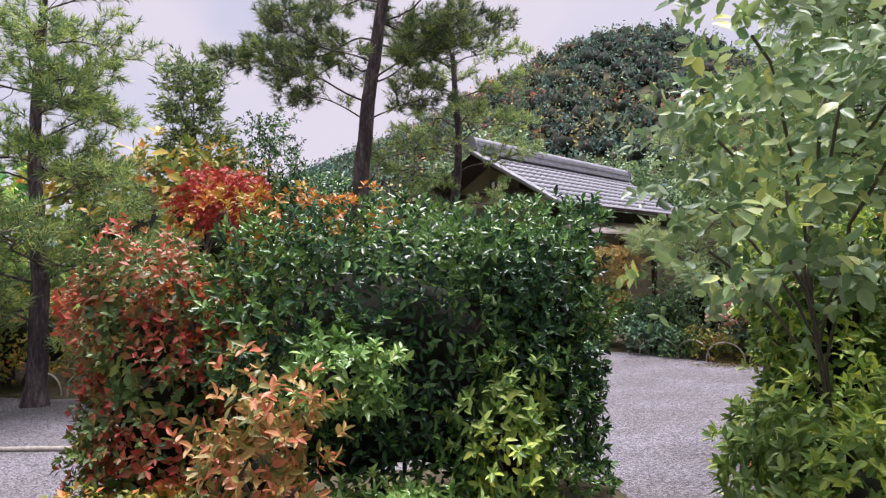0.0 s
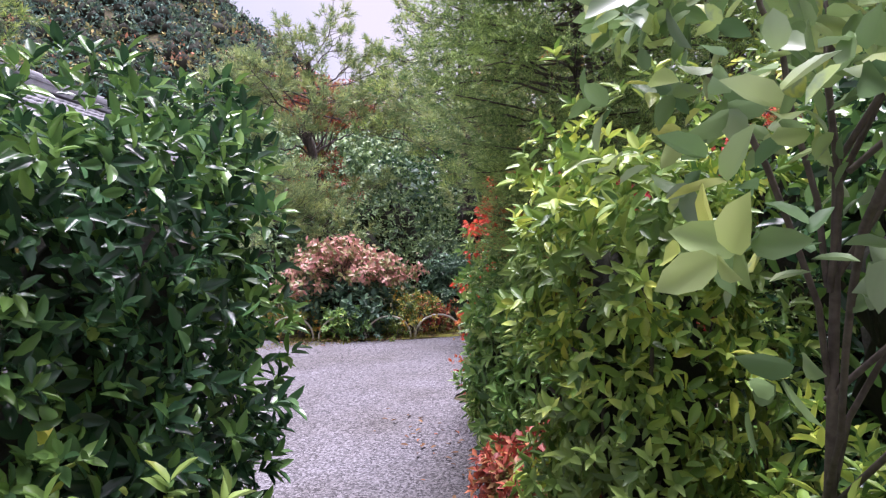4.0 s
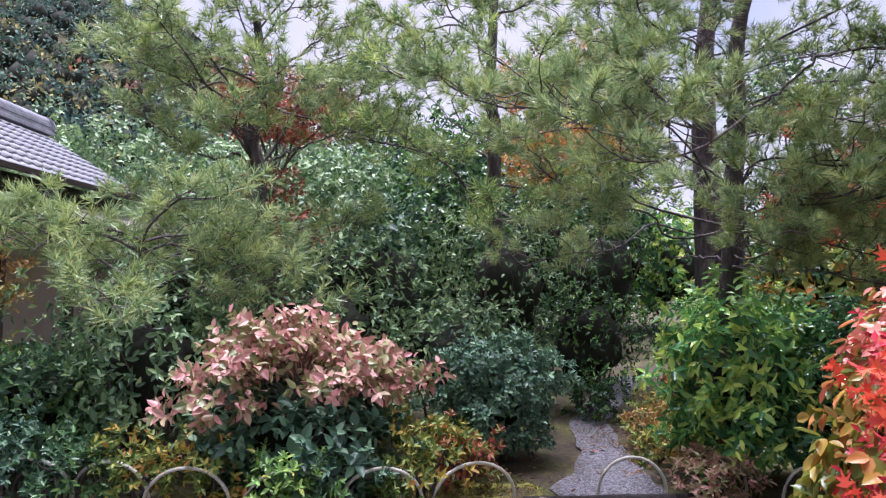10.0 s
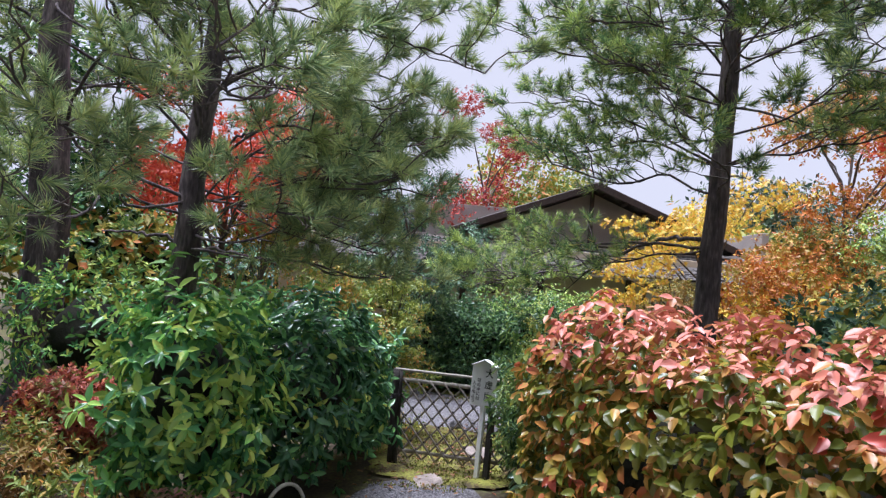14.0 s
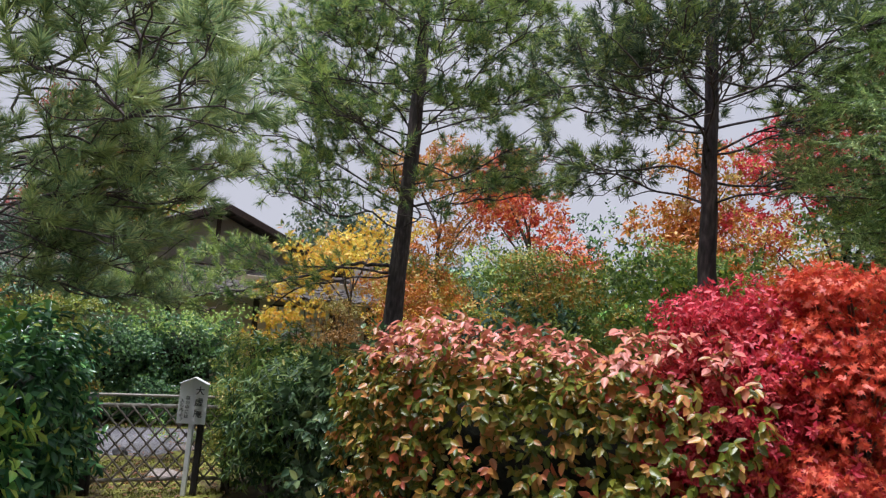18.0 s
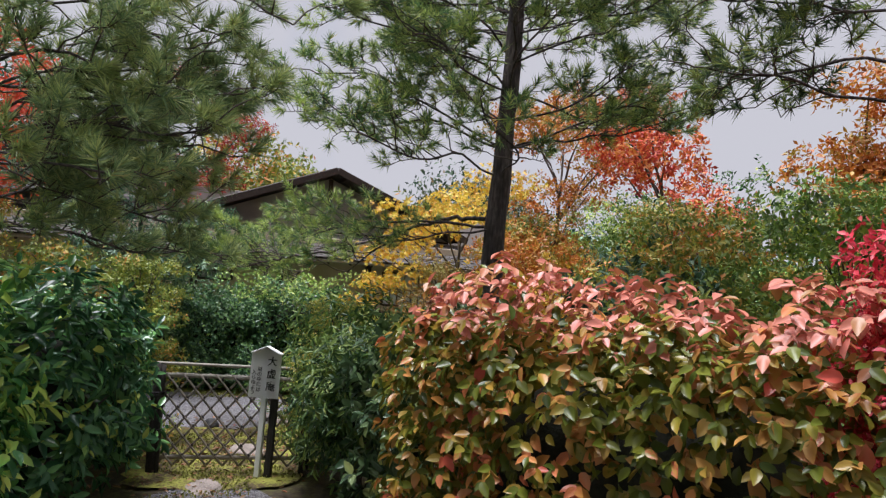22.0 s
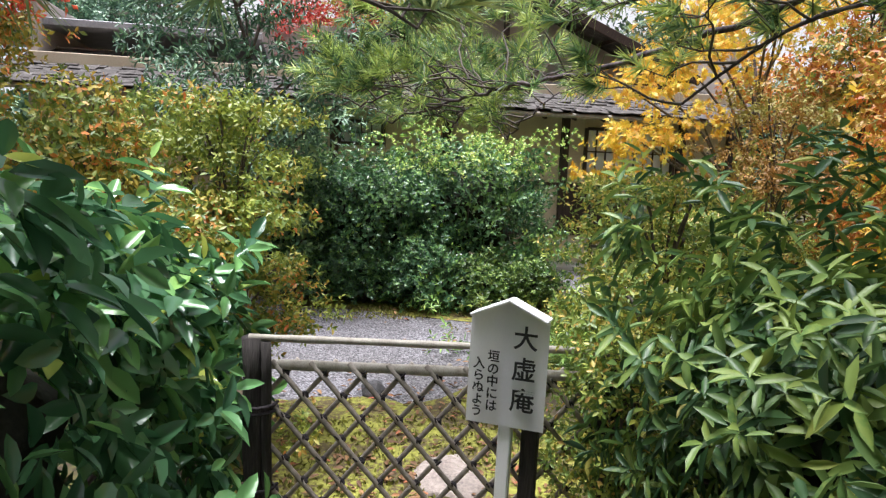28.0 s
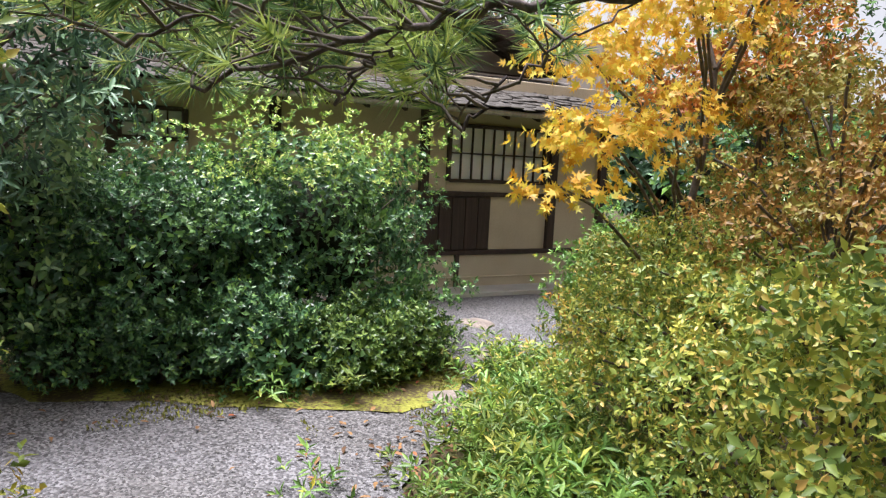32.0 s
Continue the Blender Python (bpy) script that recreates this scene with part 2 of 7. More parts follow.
L_BIG = leafy("large_soft_green_leaves", [(0.0, (0.05, 0.095, 0.04)), (0.5, (0.12, 0.18, 0.07)), (0.85, (0.26, 0.32, 0.11)), (1.0, (0.5, 0.42, 0.07))], [(0.0, (0.06, 0.09, 0.06)), (1.0, (0.16, 0.21, 0.12))], 0.4, 0.35, 1.6, gain=2.4)
L_ROSE = leafy("pink_and_green_autumn_leaves", [(0.0, (0.06, 0.09, 0.012)), (0.42, (0.18, 0.2, 0.022)), (0.62, (0.44, 0.25, 0.04)), (0.84, (0.62, 0.2, 0.08)), (1.0, (0.6, 0.1, 0.07))], [(0.0, (0.07, 0.1, 0.012)), (0.65, (0.24, 0.25, 0.025)), (1.0, (0.6, 0.3, 0.08))], 0.34, 0.35, 3.0, gain=1.2)
L_ROSETOP = leafy("rose_pink_autumn_leaves", [(0.0, (0.36, 0.2, 0.06)), (0.35, (0.6, 0.2, 0.13)), (1.0, (0.66, 0.24, 0.19))], None, 0.42, 0.25, gain=1.15)
L_PINK = leafy("pink_tinted_leaves", [(0.0, (0.14, 0.19, 0.06)), (0.3, (0.34, 0.32, 0.13)), (0.55, (0.58, 0.36, 0.27)), (1.0, (0.66, 0.3, 0.28))], None, 0.42, 0.35, gain=1.12)
L_SALMON = leafy("salmon_and_yellow_leaves", [(0.0, (0.12, 0.15, 0.04)), (0.35, (0.3, 0.24, 0.06)), (0.7, (0.46, 0.24, 0.09)), (1.0, (0.5, 0.14, 0.07))], None, 0.45, 0.3, gain=1.35)
L_HEDGEMIX = leafy("green_leaves_with_red_sprigs", [(0.0, (0.04, 0.08, 0.025)), (0.6, (0.1, 0.17, 0.04)), (0.9, (0.22, 0.27, 0.06)), (1.0, (0.4, 0.12, 0.05))], [(0.0, (0.16, 0.12, 0.03)), (0.5, (0.36, 0.1, 0.05)), (1.0, (0.45, 0.06, 0.05))], 0.42, 0.25, 3.0, gain=1.6)
L_YELGREEN = leafy("yellow_green_leaves", [(0.0, (0.04, 0.08, 0.02)), (0.5, (0.12, 0.19, 0.035)), (0.88, (0.3, 0.34, 0.06)), (1.0, (0.55, 0.42, 0.05))], [(0.0, (0.04, 0.07, 0.025)), (1.0, (0.12, 0.17, 0.04))], 0.4, 0.3, 2.5, gain=2.7)
L_TURN = leafy("green_leaves_turning_orange", [(0.0, (0.08, 0.13, 0.03)), (0.45, (0.2, 0.25, 0.045)), (0.72, (0.36, 0.34, 0.06)), (0.86, (0.5, 0.24, 0.06)), (1.0, (0.55, 0.16, 0.05))], [(0.0, (0.1, 0.16, 0.035)), (1.0, (0.32, 0.36, 0.06))], 0.42, 0.4, 2.5, gain=1.5)
L_RED = leafy("scarlet_leaves", [(0.0, (0.25, 0.03, 0.02)), (0.5, (0.55, 0.07, 0.035)), (1.0, (0.7, 0.16, 0.04))], [(0.0, (0.5, 0.12, 0.03)), (1.0, (0.7, 0.28, 0.06))], 0.5, 0.35, gain=1.4)
L_CRIMSON = leafy("crimson_leaves", [(0.0, (0.32, 0.02, 0.035)), (0.6, (0.64, 0.045, 0.08)), (1.0, (0.78, 0.13, 0.14))], [(0.0, (0.4, 0.03, 0.035)), (1.0, (0.7, 0.09, 0.08))], 0.5, 0.4, gain=1.4)
L_ORANGE = leafy("orange_leaves", [(0.0, (0.35, 0.10, 0.02)), (0.5, (0.6, 0.2, 0.035)), (1.0, (0.72, 0.36, 0.05))], [(0.0, (0.2, 0.2, 0.03)), (1.0, (0.5, 0.34, 0.05))], 0.5, 0.35, gain=1.15)
L_YELLOW = leafy("yellow_maple_leaves", [(0.0, (0.5, 0.26, 0.03)), (0.5, (0.7, 0.42, 0.04)), (1.0, (0.72, 0.55, 0.08))], [(0.0, (0.6, 0.24, 0.04)), (0.6, (0.66, 0.42, 0.06)), (1.0, (0.5, 0.46, 0.07))], 0.5, 0.45, 1.4, gain=1.5)
L_OLIVE = leafy("olive_turning_leaves", [(0.0, (0.07, 0.11, 0.025)), (0.6, (0.14, 0.19, 0.035)), (0.93, (0.26, 0.27, 0.05)), (1.0, (0.5, 0.2, 0.06))], [(0.0, (0.2, 0.2, 0.03)), (0.75, (0.36, 0.27, 0.04)), (1.0, (0.5, 0.16, 0.05))], 0.5, 0.35, 1.8, gain=1.8)
L_DULLRED = leafy("dull_red_leaves", [(0.0, (0.12, 0.03, 0.02)), (0.6, (0.32, 0.07, 0.045)), (1.0, (0.45, 0.17, 0.07))], [(0.0, (0.06, 0.10, 0.03)), (1.0, (0.17, 0.2, 0.05))], 0.5, 0.3, 2.2)
L_AZALEA = leafy("fine_dark_azalea_leaves", [(0.0, (0.014, 0.034, 0.018)), (0.6, (0.035, 0.08, 0.035)), (0.93, (0.08, 0.15, 0.05)), (1.0, (0.2, 0.3, 0.05))], [(0.0, (0.03, 0.07, 0.03)), (1.0, (0.1, 0.18, 0.05))], 0.28, 0.2, 1.3, gain=2.5)
# Pale leaf colour that paints gloss glints onto the island shrub.
L_GLINTS = leafy("pale_top_glints", [(0.0, (0.05, 0.11, 0.03)), (0.5, (0.16, 0.26, 0.05)), (1.0, (0.4, 0.5, 0.12))], None, 0.35, 0.3, gain=2.2)
L_PIERIS = leafy("glossy_pale_green_leaves", [(0.0, (0.04, 0.09, 0.025)), (0.5, (0.11, 0.19, 0.05)), (0.9, (0.27, 0.36, 0.1)), (1.0, (0.45, 0.5, 0.2))], [(0.0, (0.03, 0.07, 0.02)), (1.0, (0.12, 0.2, 0.05))], 0.28, 0.25, 3.0, gain=2.8)
L_FERN = leafy("fresh_fern_green", [(0.0, (0.07, 0.13, 0.025)), (0.7, (0.17, 0.25, 0.05)), (1.0, (0.34, 0.36, 0.08))], None, 0.45, 0.3, gain=1.3)
# The next two colours are paler and greyer, with veiling haze put into them.
L_FAR = leafy("soft_grey_green_leaves", [(0.0, (0.03, 0.06, 0.03)), (0.5, (0.075, 0.13, 0.06)), (0.9, (0.17, 0.25, 0.11)), (1.0, (0.28, 0.36, 0.18))], [(0.0, (0.05, 0.09, 0.04)), (1.0, (0.18, 0.25, 0.1))], 0.45, 0.25, 1.5, gain=2.3)
L_PADS = leafy("yellow_green_pine_needles", [(0.0, (0.1, 0.16, 0.075)), (0.5, (0.2, 0.28, 0.125)), (0.92, (0.34, 0.41, 0.18)), (1.0, (0.43, 0.35, 0.14))], [(0.0, (0.2, 0.27, 0.1)), (1.0, (0.42, 0.46, 0.17))], 0.36, 0.5, 5.0, gain=1.55)
L_RUST = leafy("rust_brown_fine_leaves", [(0.0, (0.2, 0.12, 0.03)), (0.5, (0.36, 0.19, 0.05)), (1.0, (0.5, 0.27, 0.08))], [(0.0, (0.2, 0.2, 0.04)), (1.0, (0.36, 0.32, 0.07))], 0.5, 0.3, 2.0, gain=1.2)
L_NEEDLE = leafy("pine_needles", [(0.0, (0.03, 0.06, 0.026)), (0.5, (0.075, 0.13, 0.052)), (0.9, (0.16, 0.21, 0.06)), (1.0, (0.33, 0.26, 0.08))], [(0.0, (0.13, 0.19, 0.06)), (1.0, (0.3, 0.34, 0.1))], 0.4, 0.5, 5.0, gain=2.6)
L_NEEDLEDARK = leafy("dark_pine_needles", [(0.0, (0.02, 0.035, 0.022)), (0.6, (0.05, 0.08, 0.04)), (1.0, (0.12, 0.14, 0.06))], [(0.0, (0.07, 0.12, 0.045)), (1.0, (0.2, 0.23, 0.06))], 0.4, 0.4, 5.0, gain=2.8)
L_CEDAR = leafy("cedar_sprays", [(0.0, (0.035, 0.065, 0.024)), (0.6, (0.085, 0.13, 0.045)), (1.0, (0.2, 0.22, 0.09))], [(0.0, (0.08, 0.12, 0.04)), (1.0, (0.2, 0.26, 0.08))], 0.5, 0.35, 2.5, gain=3.3)
L_WOODS = leafy("mixed_hill_woods", [(0.0, (0.03, 0.055, 0.036)), (0.5, (0.05, 0.085, 0.05)), (0.93, (0.09, 0.12, 0.06)), (1.0, (0.2, 0.14, 0.06))], [(0.0, (0.08, 0.10, 0.045)), (0.8, (0.13, 0.125, 0.055)), (1.0, (0.24, 0.12, 0.06))], 0.7, 0.1, 0.05, gain=2.0)
# Hill leaves: colours lightened, greens bluer, with distance haze put into them.
L_HILLDARK = leafy("hazed_hill_evergreen", [(0.0, (0.022, 0.042, 0.038)), (0.6, (0.045, 0.075, 0.062)), (1.0, (0.085, 0.12, 0.09))], None, 0.9, 0.1, spec=0.1, gain=3.4)
L_HILLGREEN = leafy("hazed_hill_green", [(0.0, (0.03, 0.055, 0.038)), (0.6, (0.065, 0.095, 0.06)), (1.0, (0.12, 0.15, 0.085))], None, 0.9, 0.1, spec=0.1, gain=3.4)
L_HILLGOLD = leafy("hazed_hill_yellowing", [(0.0, (0.05, 0.065, 0.035)), (0.6, (0.12, 0.12, 0.055)), (1.0, (0.22, 0.17, 0.07))], None, 0.9, 0.1, spec=0.1, gain=3.4)
L_HILLRUST = leafy("hazed_hill_rust", [(0.0, (0.07, 0.06, 0.04)), (0.6, (0.17, 0.09, 0.055)), (1.0, (0.28, 0.11, 0.07))], None, 0.9, 0.1, spec=0.1, gain=3.4)
L_ORANGERED = leafy("orange_red_maple_leaves", [(0.0, (0.4, 0.05, 0.03)), (0.5, (0.6, 0.085, 0.04)), (1.0, (0.7, 0.17, 0.06))], [(0.0, (0.5, 0.05, 0.03)), (1.0, (0.66, 0.12, 0.05))], 0.5, 0.4, gain=1.4)
L_SCARLET = leafy("deep_scarlet_leaves", [(0.0, (0.26, 0.025, 0.02)), (0.6, (0.52, 0.055, 0.035)), (1.0, (0.62, 0.1, 0.05))], None, 0.5, 0.35, gain=1.1)
L_DULLGREEN = leafy("dull_green_broad_leaves", [(0.0, (0.03, 0.06, 0.03)), (0.5, (0.07, 0.12, 0.05)), (0.9, (0.15, 0.2, 0.09)), (1.0, (0.36, 0.34, 0.09))], [(0.0, (0.04, 0.08, 0.035)), (1.0, (0.11, 0.16, 0.06))], 0.3, 0.25, 2.2, gain=1.7)
L_DEEPGREEN = leafy("deep_green_drooping_leaves", [(0.0, (0.016, 0.045, 0.022)), (0.5, (0.035, 0.085, 0.035)), (0.92, (0.08, 0.17, 0.05)), (1.0, (0.3, 0.34, 0.06))], None, 0.22, 0.28, 2.2, gain=2.8)
L_ENKI = leafy("olive_enkianthus_leaves", [(0.0, (0.05, 0.085, 0.02)), (0.5, (0.12, 0.17, 0.035)), (0.88, (0.25, 0.28, 0.055)), (1.0, (0.48, 0.24, 0.08))], [(0.0, (0.09, 0.13, 0.03)), (0.8, (0.3, 0.29, 0.05)), (1.0, (0.46, 0.26, 0.08))], 0.4, 0.35, 2.5, gain=2.3)
L_SKIRT = leafy("fresh_low_azalea_leaves", [(0.0, (0.03, 0.065, 0.02)), (0.6, (0.08, 0.14, 0.035)), (1.0, (0.2, 0.28, 0.06))], None, 0.35, 0.25, gain=1.6)
L_RHODO = leafy("whorled_glossy_green_leaves", [(0.0, (0.025, 0.06, 0.025)), (0.5, (0.06, 0.13, 0.04)), (0.9, (0.15, 0.25, 0.06)), (1.0, (0.42, 0.36, 0.08))], [(0.0, (0.08, 0.15, 0.04)), (1.0, (0.24, 0.32, 0.07))], 0.42, 0.3, 3.0, gain=1.5)

# ---- building tools ----
rng = np.random.default_rng(7)


def grid_mesh(name, v, f):
    """A mesh from arrays: points (n, 3) and faces of one size (m, k)."""
    v, f = np.ascontiguousarray(v, np.float32), np.ascontiguousarray(f, np.int32)
    me = bpy.data.meshes.new(name)
    me.vertices.add(len(v))
    me.vertices.foreach_set("co", v.ravel())
    me.loops.add(f.size)
    me.loops.foreach_set("vertex_index", f.ravel())
    me.polygons.add(len(f))
    me.polygons.foreach_set("loop_start", np.arange(0, f.size, f.shape[1], dtype=np.int32))
    me.update(calc_edges=True)
    return me


def thing(name, at, label, category, group="", turn=0.0):
    ob = new(name)
    ob.empty_display_size = 0.1
    ob.matrix_world = pose(*at, 0, 0, turn)
    return tagged(ob, label, category, group)


def put(name, me, material, parent=None, label="", smooth=False, kind="", at=None):
    """Links a mesh (or a bmesh) as one object under a parent."""
    if isinstance(me, bmesh.types.BMesh):
        bm, me = me, bpy.data.meshes.new(name)
        bm.to_mesh(me)
        bm.free()
    if material and not me.materials:
        me.materials.append(material)
    if smooth:
        me.shade_smooth()
    ob = new(name, me)
    if parent:
        ob.parent = parent
    if at is not None:
        ob.matrix_basis = at
    return tagged(ob, label, "", "", kind)


def structure(name, me, material, label, category, smooth=False):
    ob = put(name, me, material, None, label, smooth, "structure")
    ob["category"] = category
    return ob


def unit(a):
    return a / np.maximum(np.linalg.norm(a, axis=-1, keepdims=True), 1e-9)


def box_bm(sx, sy, sz, at=(0, 0, 0), bevel=0.0, turn=0.0):
    bm = bmesh.new()
    bmesh.ops.create_cube(bm, size=1.0)
    for v in bm.verts:
        v.co = Vector((v.co.x * sx, v.co.y * sy, v.co.z * sz))
    if bevel:
        bmesh.ops.bevel(bm, geom=bm.edges[:], offset=bevel, segments=1, affect="EDGES")
    bmesh.ops.transform(bm, matrix=pose(*at, 0, 0, turn), verts=bm.verts)
    return bm


def tube(points, radii, sides=7, wobble=0.0):
    """A tapered round bar along points, as arrays of points and four-cornered faces."""
    p, r = np.asarray(points, float), np.asarray(radii, float)
    t = unit(np.gradient(p, axis=0))
    ref = np.where(np.abs(t[:, 2:3]) > 0.9, np.array([[1.0, 0, 0]]), np.array([[0, 0, 1.0]]))
    a = unit(np.cross(t, ref))
    b = np.cross(t, a)
    ang = np.linspace(0, 2 * np.pi, sides, endpoint=False)
    rr = r[:, None] * (1 + wobble * np.sin(ang[None] * 3 + np.arange(len(p))[:, None] * 1.7) + wobble * rng.uniform(-0.6, 0.6, (len(p), sides)))
    v = p[:, None] + rr[..., None] * (np.cos(ang)[None, :, None] * a[:, None] + np.sin(ang)[None, :, None] * b[:, None])
    i = np.arange(len(p) - 1)[:, None] * sides
    k = np.arange(sides)[None]
    f = np.stack([i + k, i + (k + 1) % sides, i + sides + (k + 1) % sides, i + sides + k], -1).reshape(-1, 4)
    return v.reshape(-1, 3), f


def joined(pieces):
    """Joins (points, faces) pairs."""
    vs, fs, n = [], [], 0
    for v, f in pieces:
        vs.append(v)
        fs.append(f + n)
        n += len(v)
    return np.concatenate(vs), np.concatenate(fs)


# Leaf outlines: across, along, up; the last list holds triangles.
LEAF = {
    "small": ([(0, 0, 0), (-0.24, 0.5, 0.08), (0, 1, -0.05), (0.24, 0.5, 0.08)], [(0, 2, 1), (0, 3, 2)]),
    "lance": ([(0, 0, 0), (-0.13, 0.45, 0.05), (0, 1, -0.12), (0.13, 0.45, 0.05)], [(0, 2, 1), (0, 3, 2)]),
    "oval": ([(0, 0, 0), (-0.14, 0.17, 0.05), (-0.2, 0.45, 0.07), (-0.13, 0.76, 0.02), (0, 1, -0.12), (0.13, 0.76, 0.02), (0.2, 0.45, 0.07), (0.14, 0.17, 0.05)], [(0, 2, 1), (0, 3, 2), (0, 4, 3), (0, 5, 4), (0, 6, 5), (0, 7, 6)]),
    "willow": ([(0, 0, 0), (-0.12, 0.3, 0.05), (-0.13, 0.66, -0.02), (0, 1, -0.2), (0.13, 0.66, -0.02), (0.12, 0.3, 0.05)], [(0, 2, 1), (0, 3, 2), (0, 4, 3), (0, 5, 4)]),
    "broad": ([(0, 0, 0), (-0.19, 0.12, 0.05), (-0.29, 0.4, 0.06), (-0.2, 0.74, 0.0), (0, 1.0, -0.17), (0.2, 0.74, 0.0), (0.29, 0.4, 0.06), (0.19, 0.12, 0.05)], [(0, 2, 1), (0, 3, 2), (0, 4, 3), (0, 5, 4), (0, 6, 5), (0, 7, 6)]),
    "maple": ([(0, 0, 0), (-0.5, 0.22, 0.03), (-0.16, 0.32, 0.0), (-0.46, 0.72, -0.03), (-0.1, 0.52, 0.02), (0, 1.05, -0.07), (0.1, 0.52, 0.02), (0.46, 0.72, -0.03), (0.16, 0.32, 0.0), (0.5, 0.22, 0.03)],
              [(0, 2, 1), (2, 4, 3), (4, 6, 5), (6, 8, 7), (8, 0, 9), (0, 8, 2), (2, 8, 6), (2, 6, 4)]),
}


def leaf_cloud(p, d, up, size, shape):
    tv, tf = np.array(LEAF[shape][0]), np.array(LEAF[shape][1])
    y = unit(d)
    x = unit(np.cross(y, up))
    z = np.cross(x, y)
    s = size[:, None, None]
    v = p[:, None] + s * (tv[None, :, 0:1] * x[:, None] + tv[None, :, 1:2] * y[:, None] + tv[None, :, 2:3] * z[:, None])
    f = tf[None] + (np.arange(len(p)) * len(tv))[:, None, None]
    return v.reshape(-1, 3), f.reshape(-1, 3)


def whorls(p, d, n, length, spread=1.0, stem=0.6, jitter=0.3, droop=0.12):
    """n leaves round each shoot that starts at p and grows along d."""
    m = len(p)
    ref = unit(rng.normal(size=(m, 3)))
    a = unit(np.cross(d, ref))
    b = np.cross(d, a)
    k = np.arange(n)
    ang = k[None] * 2.4 + rng.uniform(0, 6.3, (m, 1))
    along = (k[None] / n) * length * stem * (1 + 0.3 * rng.uniform(-1, 1, (m, n)))
    rad = np.cos(ang)[..., None] * a[:, None] + np.sin(ang)[..., None] * b[:, None]
    open_ = spread * (1.15 - 0.55 * k[None] / n) + rng.uniform(-jitter, jitter, (m, n))
    ld = np.cos(open_)[..., None] * d[:, None] + np.sin(open_)[..., None] * rad
    ld[..., 2] -= droop
    lp = p[:, None] + along[..., None] * d[:, None]
    up = unit(d[:, None] * 1.0 - ld * 0.4 + np.array([0, 0, 0.35]) + rng.normal(size=ld.shape) * 0.3)
    size = length * rng.uniform(0.65, 1.15, (m, n))
    return lp.reshape(-1, 3), ld.reshape(-1, 3), up.reshape(-1, 3), size.ravel()


def lumps(seed, amount, freq):
    r = np.random.default_rng(seed)
    k, ph = r.normal(size=(7, 3)) * freq, r.uniform(0, 6.3, 7)
    return lambda q: amount * np.sin(q @ k.T + ph).sum(-1) / 2.6


def skin(n, half, power, seed, amount=0.1, freq=2.6, low=-0.9):
    """n points on a lumpy rounded box or egg about the origin, with their outward directions."""
    h = np.array(half, float)
    area = np.array([h[1] * h[2], h[1] * h[2], h[0] * h[2], h[0] * h[2], h[0] * h[1], h[0] * h[1] * 0.25])
    side = rng.choice(6, n, p=area / area.sum())
    q = rng.uniform(-1, 1, (n, 3))
    ax, sg = side // 2, np.where(side % 2 == 0, 1.0, -1.0)
    q[np.arange(n), ax] = sg
    q = q / (np.abs(q) ** power).sum(-1, keepdims=True) ** (1 / power)
    q = q[q[:, 2] > low]
    nr = unit(np.sign(q) * np.abs(q) ** (power - 1) / h)
    bump = 1 + lumps(seed, amount, freq)(q * h / max(h) * 2)
    return q * h * bump[:, None], nr


def single_leaves(parent, p, d, up, size, shape, material, count, side):
    """Builds up to count leaves that face one side as objects of their own on one mesh; returns which were taken."""
    want = np.argsort(-(p @ np.array(side, float)) + rng.uniform(0, 0.25, len(p)))[: count * 3]
    want = rng.permutation(want)[:count]
    me = grid_mesh("leaf", np.array(LEAF[shape][0], float), np.array(LEAF[shape][1]))
    me.materials.append(material)
    y = unit(d)
    x = unit(np.cross(y, up))
    z = np.cross(x, y)
    for k in want:
        m = Matrix(np.column_stack([x[k], y[k], z[k]]).tolist()).to_4x4() @ Matrix.Scale(float(size[k]), 4)
        m.translation = Vector(p[k].tolist())
        put("leaf", me, None, parent, at=m)
    left = np.ones(len(p), bool)
    left[want] = False
    return left



